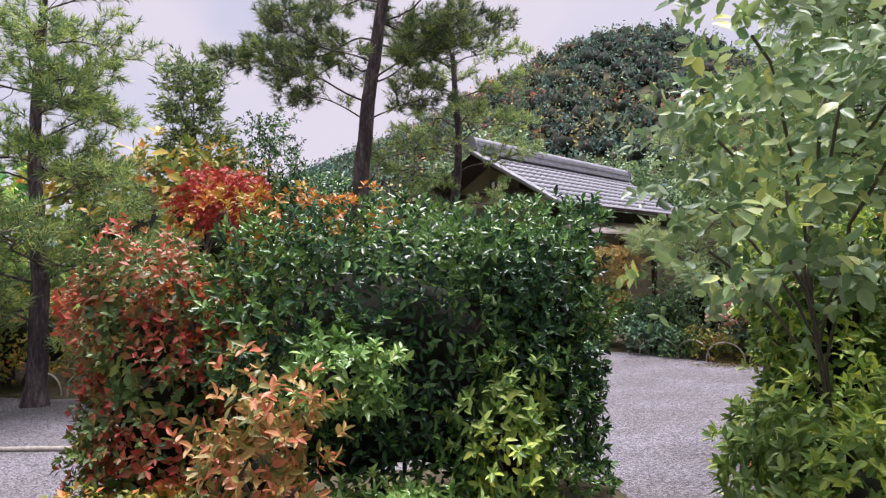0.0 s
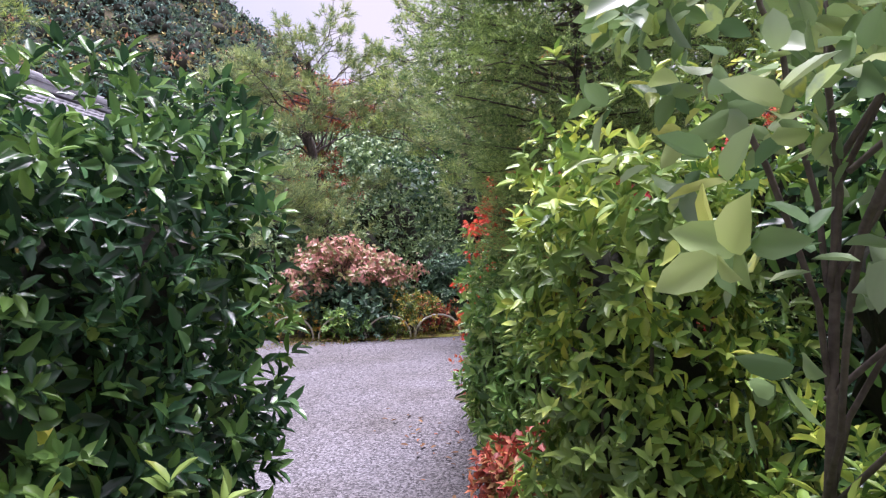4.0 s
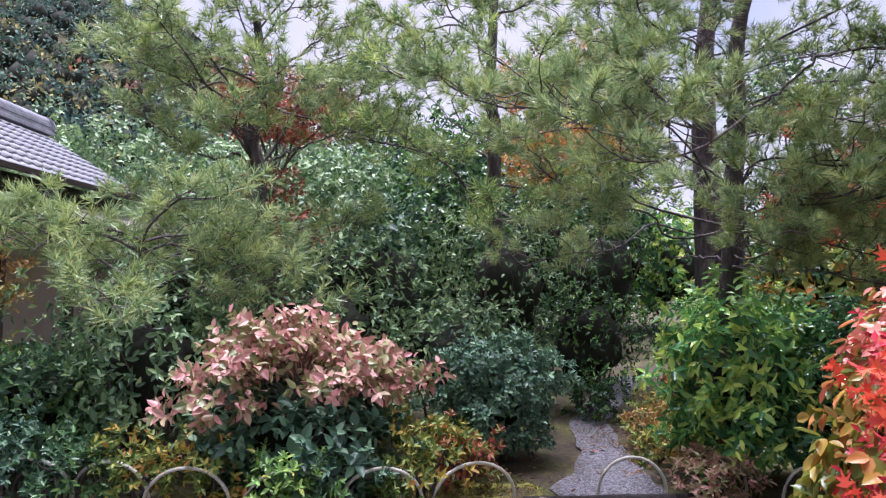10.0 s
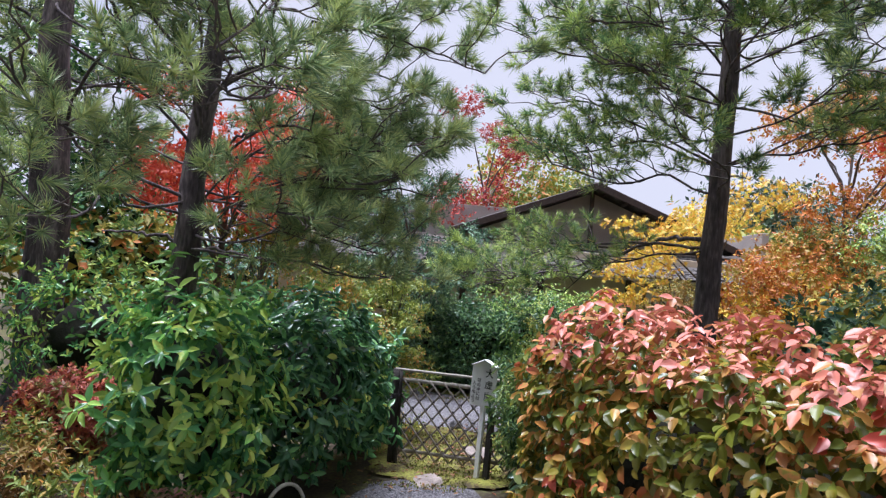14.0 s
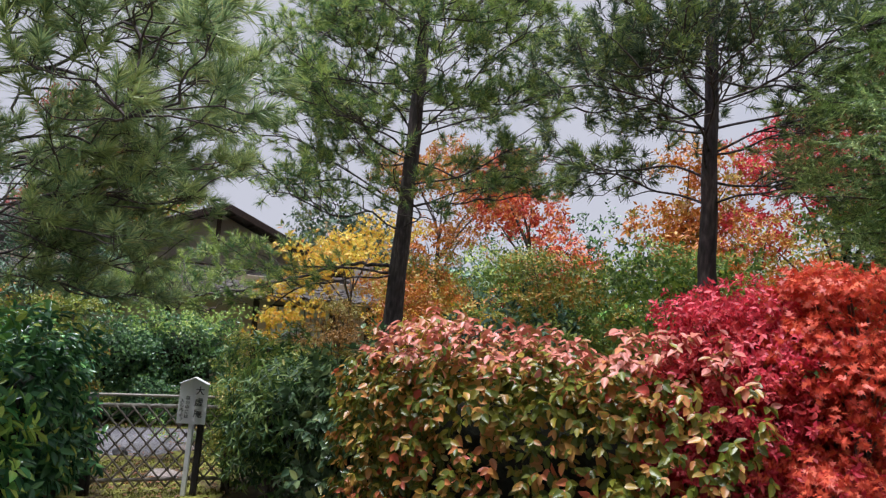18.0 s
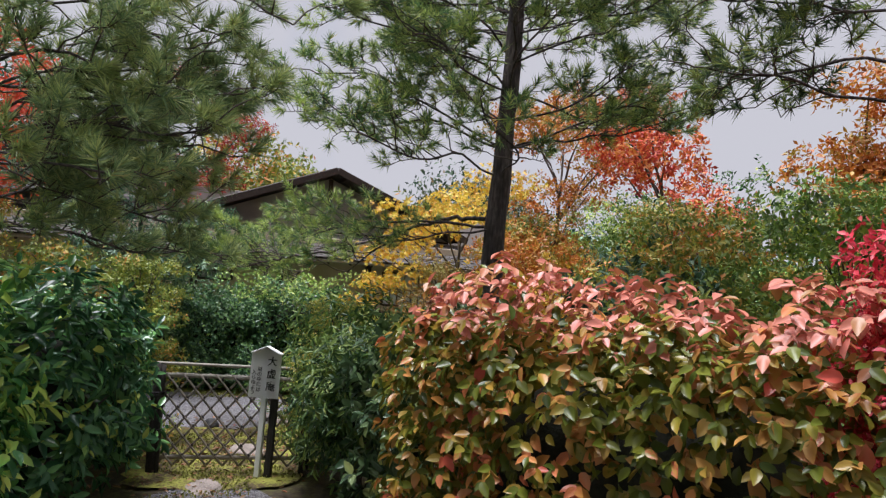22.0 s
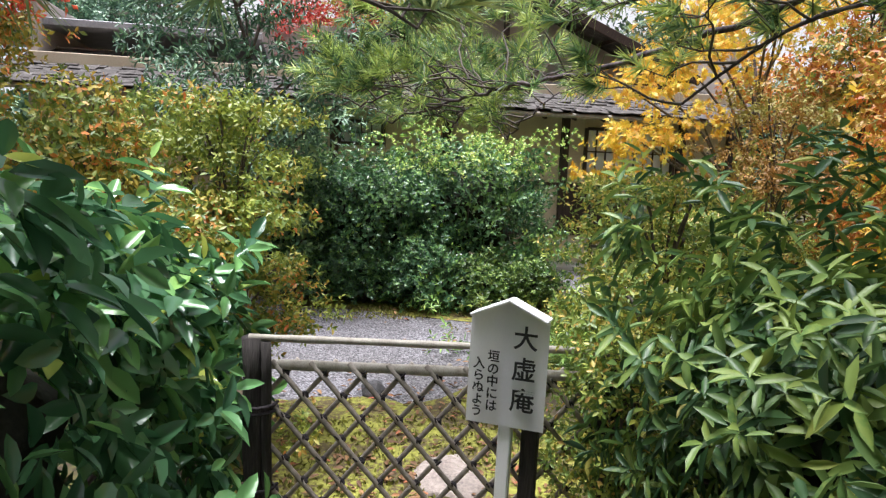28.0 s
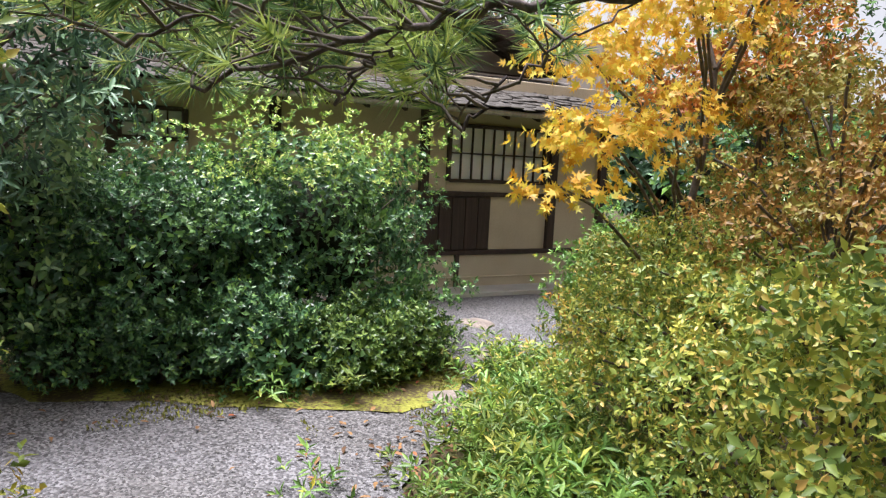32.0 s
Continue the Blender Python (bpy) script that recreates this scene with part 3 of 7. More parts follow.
def shrub(name, label, at, half, material, leaf, shape="small", cover=2.4, power=2.6, per=6, seed=1, turn=0.0, amount=0.1,
          core=0.74, stems=6, category="shrub", group="", low=-0.92, spread=1.0, lift=0.5, loose=0.16, top=None, base=0.0, freq=2.6, picked=0, side=(0, 1, 0.3), droop=0.12, cap=8000, pockets=8.0, gaps=0.38):
    """A bush: stems from the ground, a solid dark core that stands in for inner shade, and a crown of leaves in shoots.
    at: its foot; half: half width, depth and height.
    """
    ob = thing(name, at, label, category, group, turn)
    h = np.array(half, float)
    mid = np.array([0, 0, base + h[2]])
    lw = {"small": 0.24, "lance": 0.14, "willow": 0.2, "oval": 0.3, "broad": 0.42, "maple": 0.35}[shape]
    area = 8 * (h[0] * h[1] * 0.6 + h[0] * h[2] + h[1] * h[2])
    tri = len(LEAF[shape][1])
    leaf *= min(1.25, max(1.0, area * cover / (leaf * leaf * lw) * tri / cap) ** 0.5)
    n = int(min(area * cover / (leaf * leaf * lw), cap / tri) / per)
    p, nr = skin(n, h, power, seed, amount, freq, low)
    pocket = np.clip(0.5 - 0.9 * lumps(seed + 9, 1.0, pockets)(p + mid), 0, 1)
    keep = rng.uniform(0, 1, len(p)) > gaps * pocket
    p, nr, pocket = p[keep], nr[keep], pocket[keep]
    p = p - nr * (pocket * min(0.1, 0.18 * h.min()))[:, None]
    depth = rng.uniform(0, 1, (len(p), 1)) ** 2.2
    p = p * (1 - loose * 1.6 * depth) + unit(nr) * rng.uniform(-0.02, 0.05, (len(p), 1)) * loose * 5
    d = unit(nr + np.array([0, 0, lift]) + rng.normal(size=p.shape) * 0.4)
    lp, ld, lu, ls = whorls(p + mid, d, per, leaf, spread, droop=droop)
    keep = lp[:, 2] > 0.015
    lp, ld, lu, ls = lp[keep], ld[keep], lu[keep], ls[keep]
    if picked:
        left = single_leaves(ob, lp, ld, lu, ls, shape, material, picked, side)
        lp, ld, lu, ls = lp[left], ld[left], lu[left], ls[left]
    if top:
        hi = lp[:, 2] > base + 2 * h[2] * top[1] + rng.normal(size=len(lp)) * 0.05
        me = grid_mesh("top_leaves", *leaf_cloud(lp[hi], ld[hi], lu[hi], ls[hi], shape))
        put("top_leaves", me, top[0], ob, smooth=True, kind="stuff")
        lp, ld, lu, ls = lp[~hi], ld[~hi], lu[~hi], ls[~hi]
    me = grid_mesh("crown", *leaf_cloud(lp, ld, lu, ls, shape))
    put("crown", me, material, ob, smooth=True, kind="stuff")
    if core:
        big = leaf * (1.7 if shape == "small" else 1.15)
        ip, ir = skin(int(min(area * 0.55 / (big * big * lw), 0.5 * cap / tri)), h * (0.5 + 0.42 * core), power, seed, amount, freq, low)
        ip = ip * rng.uniform(0.86, 1.04, (len(ip), 1)) + mid
        ok = ip[:, 2] > 0.05
        ip, ir = ip[ok], ir[ok]
        me = grid_mesh("inner_leaves", *leaf_cloud(ip, unit(np.cross(ir, rng.normal(size=ir.shape)) + ir * 0.4), unit(ir + rng.normal(size=ir.shape) * 0.45), big * rng.uniform(0.7, 1.2, len(ip)), shape))
        put("inner_leaves", me, material, ob, kind="stuff")
        # Solid core, coloured near-black in place of the shade inside the bush.
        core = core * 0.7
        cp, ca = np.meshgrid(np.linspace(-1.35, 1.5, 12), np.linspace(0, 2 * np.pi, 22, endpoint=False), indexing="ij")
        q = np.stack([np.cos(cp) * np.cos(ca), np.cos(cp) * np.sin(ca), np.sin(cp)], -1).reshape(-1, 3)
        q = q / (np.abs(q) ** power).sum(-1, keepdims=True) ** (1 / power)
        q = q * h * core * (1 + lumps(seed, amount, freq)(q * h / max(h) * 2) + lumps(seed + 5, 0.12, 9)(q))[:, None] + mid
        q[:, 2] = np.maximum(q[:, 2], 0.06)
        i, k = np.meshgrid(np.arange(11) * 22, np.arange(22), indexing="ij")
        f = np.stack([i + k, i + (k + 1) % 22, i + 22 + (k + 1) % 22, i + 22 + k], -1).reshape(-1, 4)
        put("shade_core", grid_mesh("shade_core", q, f), M_SHADECORE, ob)
    for s in range(stems):
        a = s * 2.4 + seed
        tip = mid + h * np.array([0.7 * math.cos(a), 0.7 * math.sin(a), rng.uniform(-0.1, 0.6)])
        foot = np.array([0.12 * h[0] * math.cos(a), 0.12 * h[1] * math.sin(a), -0.02])
        s_t = np.linspace(0, 1, 6)[:, None]
        pts = foot + (tip - foot) * s_t + np.array([0, 0, 0.25 * h[2]]) * np.sin(s_t * 3.1) + rng.normal(size=(6, 3)) * 0.02
        put("stem", grid_mesh("stem", *tube(pts, np.linspace(0.016, 0.005, 6), 5)), M_TWIG, ob, smooth=True)
    return ob


def limb_path(start, heading, length, rise, bends=0.25, n=7):
    """A crooked bough from start: heading in radians about the upright, rise at its end."""
    s = np.linspace(0, 1, n)
    side = np.cumsum(rng.normal(size=n)) * bends * length / n
    up = rise * s + np.cumsum(rng.normal(size=n)) * bends * 0.6 * length / n + rng.uniform(-0.05, 0.14) * length * np.sin(s * 3.1)
    side[0] = up[0] = 0
    c, q = math.cos(heading), math.sin(heading)
    p = np.stack([start[0] + c * length * s - q * side, start[1] + q * length * s + c * side, start[2] + up], -1)
    if n < 7:
        return p
    u = np.linspace(0, n - 1, 2 * n)
    p = np.stack([np.interp(u, np.arange(n), p[:, k]) for k in range(3)], -1)
    for _ in range(2):
        p[1:-1] = (p[:-2] + 2 * p[1:-1] + p[2:]) / 4
    return p


def tufts(p, d, needles, length, width, shoot=0.0):
    """Bursts of needles about the direction d; with a shoot, bottle brushes of that length whose needles stand off at its foot and close up at its tip."""
    m = len(p)
    u = rng.uniform(0, 1, (m, needles, 1))
    if shoot:
        r = unit(np.cross(d[:, None], rng.normal(size=(m, needles, 3))))
        a = 1.25 - 0.95 * u + rng.uniform(-0.2, 0.2, (m, needles, 1))
        nd = d[:, None] * np.cos(a) + r * np.sin(a)
        st = p[:, None] + d[:, None] * u * shoot
    else:
        nd = unit(d[:, None] * 0.75 + rng.normal(size=(m, needles, 3)) * 0.45)
        st = np.repeat(p[:, None], needles, 1) + d[:, None] * (u - 0.5) * 0.06
    ln = length * rng.uniform(0.7, 1.15, (m, needles, 1))
    side = unit(np.cross(nd, rng.normal(size=nd.shape))) * width
    tip = st + nd * ln
    tip[..., 2] -= ln[..., 0] * 0.1
    v = np.stack([st - side, st + side, tip], 2).reshape(-1, 3)
    return v, np.arange(len(v)).reshape(-1, 3)


def along_path(path, f):
    """The point at the share f of a path."""
    u = f * (len(path) - 1)
    a = int(min(u, len(path) - 2))
    return path[a] + (path[a + 1] - path[a]) * (u - a)


def pine(name, label, trunk, r0, boughs, material=None, needle=0.1, width=0.0022, dens=1.0, needles=40, category="pine tree", r1=0.35, bare=0.25, shoot=0.09, limb=0.026):
    """A pine: a crooked trunk through given points (the first at the ground) and boughs as (height, heading in degrees, length, rise),
    or, where their course is known, as ([points], needleless share); each bough forks into side branches that carry short twigs, each with one brush of needles. bare: the needleless share of a bough."""
    global rng
    rng = np.random.default_rng(int(abs(trunk[0][0]) * 100 + abs(trunk[0][1]) * 1000))
    t = np.array(trunk, float)
    base = t[0].copy()
    t = t - base
    ob = thing(name, tuple(base), label, category)
    s = np.linspace(0, len(t) - 1, 5 * len(t))
    tp = np.stack([np.interp(s, np.arange(len(t)), t[:, k]) for k in range(3)], -1)
    for _ in range(3):
        tp[1:-1] = (tp[:-2] + 2 * tp[1:-1] + tp[2:]) / 4
    rad = r0 * np.linspace(1, r1, len(tp))
    rad[0] *= 1.35
    put("trunk", grid_mesh("trunk", *tube(tp, rad, 14, 0.09)), M_BARK, ob, smooth=True)
    tuft_p, tuft_d, bits = [], [], []
    hts = tp[:, 2]
    for z, heading, *own in boughs:
        if isinstance(z, list):
            naked, path = heading, np.array(z, float) - base
            u = np.linspace(0, len(path) - 1, 6 * len(path))
            path = np.stack([np.interp(u, np.arange(len(path)), path[:, c]) for c in range(3)], -1)
            for _ in range(4):
                path[1:-1] = (path[:-2] + 2 * path[1:-1] + path[2:]) / 4
            path[1:-1] += rng.normal(size=(len(path) - 2, 3)) * 0.008
            k = int(np.argmin(np.abs(hts - path[0, 2])))
            run = path[-1] - path[0]
            length, heading = float(np.linalg.norm(run)), math.degrees(math.atan2(run[1], run[0]))
        else:
            length, rise, naked = (*own, bare)[:3]
            k = int(np.argmin(np.abs(hts - z)))
            path = limb_path(tp[k], radians(heading), length, rise, 0.75)
        lr = min(rad[k] * 0.42, limb * (0.45 + 0.3 * length) * ((1.5 if naked > 0.95 else 0.8) if isinstance(z, list) else 0.65))
        if isinstance(z, list) and np.min(np.linalg.norm(tp - path[0], axis=1)) > 0.3:
            lr = 0.27 * lr
        put("bough", grid_mesh("bough", *tube(path, np.linspace(lr, 0.005, len(path)), 7, 0.08)), M_BARK, ob, smooth=True)
        n = int(length * (1 - naked) * 10 * dens) + 3 if naked < 0.95 else 0
        for j in range(n):
            f = naked + (1 - naked) * (j + rng.uniform(0, 0.9)) / n if j < n - 1 else 1.0
            hd = radians(heading) + (1 if j % 2 else -1) * rng.uniform(0.35, 1.2) * (0.3 if j == n - 1 else 1)
            sl = (0.18 + 0.2 * length * (1.1 - 0.6 * f)) * rng.uniform(0.6, 1.15)
            sec = limb_path(along_path(path, f), hd, sl, sl * rng.uniform(-0.4, 0.9), 0.4, 6)
            bits.append(tube(sec, np.linspace(0.0055, 0.0025, 6), 4))
            m = max(4, int(sl * 17))
            for q in range(m):
                g = 0.5 + 0.5 * (q + 1) / m
                th = hd + rng.choice([-1, 1]) * rng.uniform(0.1, 1.3)
                tl = rng.uniform(0.03, 0.1)
                td = unit(np.array([math.cos(th) * 0.7, math.sin(th) * 0.7, rng.uniform(-0.25, 1.1)]))
                foot = along_path(sec, g)
                bits.append(tube([foot, foot + td * tl * 0.6, foot + td * tl], [0.003, 0.0027, 0.0024], 3))
                tuft_p.append(foot + td * tl * 0.8)
                tuft_d.append(unit(td + np.array([0, 0, 0.25])))
    put("twig_mass", grid_mesh("twig_mass", *joined(bits)), M_TWIG, ob, kind="stuff")
    me = grid_mesh("needles", *tufts(np.array(tuft_p), np.array(tuft_d), needles, needle, width, shoot))
    put("needles", me, material or L_NEEDLE, ob, kind="stuff")
    return ob


def broadleaf(name, label, at, height, trunk_r, clumps, material, leaf, shape="small", per=6, count=260, category="tree", lean=(0, 0), flat=0.55, picked=0, side=(-1, 0, 0)):
    """A tree: trunk, limbs to each clump, and clumps (offset x, y, z, radius) of leaves in flat sprays."""
    ob = thing(name, at, label, category)
    top = np.array([lean[0], lean[1], height * 0.62])
    s = np.linspace(0, 1, 8)[:, None]
    tp = top * s + np.sin(s * 5) * np.array([0.05, 0.04, 0])
    put("trunk", grid_mesh("trunk", *tube(tp, np.linspace(trunk_r, trunk_r * 0.5, 8), 9, 0.05)), M_TWIG, ob, smooth=True)
    ps, ds = [], []
    for cx, cy, cz, r in clumps:
        c = np.array([cx, cy, cz], float)
        k = min(7, max(1, int(7 * min(1.0, max(0.0, cz - 0.45 * height * 0.3 - 0.15) / top[2]))))
        path = tp[k] + (c - tp[k]) * s[:6] / s[5] + np.sin(s[:6] / s[5] * 3.1) * np.array([0, 0, 0.1]) + rng.normal(size=(6, 3)) * 0.03 * r
        put("limb", grid_mesh("limb", *tube(path, np.linspace(trunk_r * 0.4, 0.006, 6), 5)), M_TWIG, ob, smooth=True)
        n = int(count * r * r * 4)
        q = rng.normal(size=(n, 3))
        q = unit(q) * rng.uniform(0.25, 1.0, (n, 1)) ** 0.5 * (1 + lumps(int(abs(cx * 31 + cz * 7)) + 3, 0.25, 3)(unit(q)))[:, None]
        ps.append(c + q * r * np.array([1, 1, flat]))
        ds.append(unit(q * np.array([1, 1, 0.4]) + np.array([0, 0, 0.25]) + rng.normal(size=(n, 3)) * 0.4))
    lp, ld, lu, ls = whorls(np.concatenate(ps), np.concatenate(ds), per, leaf, 1.15, 1.2)
    ok = (lp[:, 2] + at[2] > 0.03)
    lp, ld, lu, ls = lp[ok], ld[ok], lu[ok], ls[ok]
    if picked:
        left = single_leaves(ob, lp, ld, lu, ls, shape, material, picked, side)
        lp, ld, lu, ls = lp[left], ld[left], lu[left], ls[left]
    me = grid_mesh("crown", *leaf_cloud(lp, ld, lu, ls, shape))
    put("crown", me, material, ob, smooth=True, kind="stuff")
    return ob


def tiered(name, label, at, half, material, leaf, low, sprays, count, seed, shape="small", flat=0.28, size=0.24, category="shrub", stem=0.013):
    """An airy shrub: thin forked stems that carry flat sprays of small leaves in tiers. low: height of its lowest spray."""
    r = np.random.default_rng(seed)
    cl = []
    for _ in range(sprays):
        u, w = r.uniform(0, 1) ** 0.8, r.uniform(0, 6.3)
        reach = (0.25 + 0.75 * r.uniform(0, 1) ** 0.6) * (1.0 - 0.55 * u ** 2)
        cl.append((half[0] * reach * math.cos(w), half[1] * reach * math.sin(w), low + (2 * half[2] - low) * u, size * r.uniform(0.7, 1.25)))
    return broadleaf(name, label, at, half[2] * 2, stem, cl, material, leaf * 1.08, shape, 6, int(count * 0.82), category, flat=flat)


def flat_mesh(name, pts, z):
    """A flat sheet inside an outline."""
    bm = bmesh.new()
    f = bm.faces.new([bm.verts.new((x, y, z)) for x, y in pts])
    if f.normal.z < 0:
        f.normal_flip()
    bmesh.ops.triangulate(bm, faces=bm.faces[:])
    me = bpy.data.meshes.new(name)
    bm.to_mesh(me)
    bm.free()
    return me


def smooth_outline(pts, n=6):
    """Rounds an outline and makes it slightly uneven."""
    p = np.array(pts, float)
    out = []
    for i in range(len(p)):
        a, b, c, d = p[i - 1], p[i], p[(i + 1) % len(p)], p[(i + 2) % len(p)]
        for t in np.linspace(0, 1, n, endpoint=False):
            q = 0.5 * (2 * b + (c - a) * t + (2 * a - 5 * b + 4 * c - d) * t * t + (3 * b - a - 3 * c + d) * t ** 3)
            out.append(tuple(q + rng.normal(size=2) * 0.025))
    return out


def inside(px, py, poly):
    ok = np.zeros(len(px), bool)
    x, y = np.array(poly).T
    for i in range(len(x)):
        j = i - 1
        c = (y[i] > py) != (y[j] > py)
        ok ^= c & (px < (x[j] - x[i]) * (py - y[i]) / (y[j] - y[i] + 1e-12) + x[i])
    return ok

# ---- ground ----
bm = bmesh.new()
bmesh.ops.create_grid(bm, x_segments=90, y_segments=90, size=1.0)
for v in bm.verts:
    rr = max(abs(v.co.x), abs(v.co.y))
    k = 14 * rr + 586 * rr ** 5
    v.co = Vector((6 + v.co.x / max(rr, 1e-6) * k, 7 + v.co.y / max(rr, 1e-6) * k, -0.012))
    if 2 < k < 40:
        v.co.z += 0.008 * noise.noise(v.co * 1.7)
structure("ground", put("x", bm, None).data, M_SOIL, "mossy dark garden soil reaching to the woods", "ground")
bpy.data.objects.remove(bpy.data.objects["x"])

COURT = smooth_outline([(-6.2, 2.6), (-6.2, 5.9), (-4.3, 6.4), (-2.2, 8.2), (0.2, 10.6), (1.7, 11.25), (2.9, 10.37), (3.77, 9.87), (4.55, 9.69), (5.3, 9.66), (6.4, 9.26),
                        (6.9, 8.55), (8.0, 8.62), (8.45, 8.3), (8.3, 7.75), (7.2, 7.6), (6.2, 7.4), (4.2, 7.1), (3.95, 6.5), (3.8, 5.6), (3.2, 4.4), (2.7, 3.4), (2.5, 1.5), (2.9, -1), (2.9, -5),
                        (1.0, -5), (0.6, 0.6), (-0.6, 1.6), (-2.5, 2.0)], 5)
structure("gravel_court", flat_mesh("gravel_court", COURT, 0.004), M_GRAVEL, "pale grey raked gravel of the garden court", "gravel")
BED = smooth_outline([(-0.5, 1.75), (0.6, 2.2), (1.6, 2.85), (2.0, 3.5), (2.05, 4.2), (1.4, 4.6), (0.2, 4.2), (-0.8, 3.4), (-1.0, 2.4)], 5)
structure("hedge_bed", flat_mesh("hedge_bed", BED, 0.022), M_SOIL, "mossy bed under the mixed hedge", "moss bed")
LANE = smooth_outline([(5.65, 9.75), (6.3, 9.42), (6.6, 9.85), (6.9, 10.5), (7.4, 11.3), (8.2, 12.1), (10.0, 13.6), (9.7, 13.9), (7.9, 12.4), (7.0, 11.4), (6.4, 10.5)], 5)
structure("gravel_lane", flat_mesh("gravel_lane", LANE, 0.004), M_GRAVEL, "narrow gravel path leading into dark shrubs", "path")
INNER = smooth_outline([(10.4, 8.3), (11.3, 9.2), (12.9, 9.9), (14.3, 9.8), (13.4, 9.0), (12.95, 8.5), (12.7, 7.95), (12.36, 7.3), (12.1, 6.7), (12.3, 6.2), (12.86, 5.95), (13.9, 5.5), (14.75, 5.35),
                        (14.75, 3.7), (13.4, 4.6), (12.65, 5.3), (12.0, 6.0), (11.5, 6.75), (10.75, 7.15), (10.3, 7.7)], 5)
structure("inner_gravel", flat_mesh("inner_gravel", INNER, 0.004), M_GRAVEL, "pale grey gravel before the thatched hut", "gravel")
for nm, pts, lab in (("moss_patch_gate", [(8.5, 8.5), (9.0, 8.6), (10.3, 8.6), (10.55, 8.2), (10.42, 7.7), (10.65, 7.2), (9.7, 7.0), (8.6, 7.4), (8.35, 7.8)], "yellow-green moss with fallen leaves by the gate"),
                     ("moss_patch_island", [(12.95, 8.55), (12.68, 7.95), (12.34, 7.3), (12.08, 6.65), (12.3, 6.18), (12.9, 5.92), (14.0, 5.9), (14.6, 7.5), (14.0, 8.7)], "yellow-green moss round the island shrub"),
                     ("moss_patch_edge", [(2.95, 10.42), (3.8, 9.92), (4.6, 9.73), (5.35, 9.7), (5.6, 10.0), (4.6, 10.3), (3.6, 10.6)], "thin moss strip along the gravel edge")):
    structure(nm, flat_mesh(nm, smooth_outline(pts, 5), 0.009), M_MOSS, lab, "moss")

# loose gravel grains lying on the sheets, near the walk
oct_v = np.array([(1, 0, 0), (0, 1, 0), (-1, 0, 0), (0, -1, 0), (0, 0, 1), (0, 0, -1)], float)
oct_f = np.array([(0, 1, 4), (1, 2, 4), (2, 3, 4), (3, 0, 4), (1, 0, 5), (2, 1, 5), (3, 2, 5), (0, 3, 5)])
for nm, poly, count, lo, hi in (("court_gravel_grains", COURT, 13000, (1.5, 3.6), (8.4, 11.3)), ("inner_gravel_grains", INNER, 9000, (10.7, 5.0), (14.4, 9.5)), ("lane_gravel_grains", LANE, 1800, (5.5, 9.3), (9, 13))):
    c = rng.uniform(lo, hi, (count, 2))
    c = c[inside(c[:, 0], c[:, 1], poly)]
    sc = rng.uniform(0.003, 0.007, (len(c), 1, 1)) * np.array([1, 1, 0.65]) * rng.uniform(0.7, 1.3, (len(c), 1, 3))
    v = oct_v[None] * sc + np.concatenate([c, np.full((len(c), 1), 0.006)], 1)[:, None]
    f = oct_f[None] + (np.arange(len(c)) * 6)[:, None, None]
    ob = put(nm, grid_mesh(nm, v.reshape(-1, 3), f.reshape(-1, 3)), M_PEBBLE, None, "loose pale grey gravel stones", kind="stuff")
    ob["category"] = "gravel"

# ---- wooded hills ----
def ridge_height(x, y):
    far = 45 * np.exp(-((x + 13) / 72) ** 2) * np.clip((y - 62) / 85, 0, 1) ** 1.1
    return far + 5 * np.sin(x * 0.06 + 1) * np.clip((y - 80) / 60, 0, 1) * np.exp(-((x + 2) / 90) ** 2)


hx, hy = np.meshgrid(np.linspace(-150, 190, 70), np.linspace(45, 230, 45), indexing="ij")
hz = ridge_height(hx, hy) - 0.4
i, k = np.meshgrid(np.arange(69) * 45, np.arange(44), indexing="ij")
hill_f = np.stack([i + k, i + 45 + k, i + 46 + k, i + 1 + k], -1).reshape(-1, 4)
structure("hillside", grid_mesh("hillside", np.stack([hx, hy, hz], -1).reshape(-1, 3), hill_f), M_SOIL, "steep slope beneath the autumn woods", "hill")
n = 7500
wx, wy = rng.uniform(-110, 150, n), 56 + 112 * rng.uniform(0, 1, n) ** 0.8
wz = ridge_height(wx, wy)
ok = (wz > 1.0) & (np.hypot(wx, wy) < 185)
wx, wy, wz = wx[ok], wy[ok], wz[ok] + rng.uniform(0.0, 1.6, ok.sum())
bm = bmesh.new()
bmesh.ops.create_icosphere(bm, subdivisions=1, radius=1.0)
ico_v, ico_f = np.array([v.co[:] for v in bm.verts]), np.array([[v.index for v in f.verts] for f in bm.faces])
bm.free()
sort_ = rng.uniform(0, 1, len(wx)) + lumps(5, 0.22, 0.05)(np.stack([wx, wy, wz], -1))
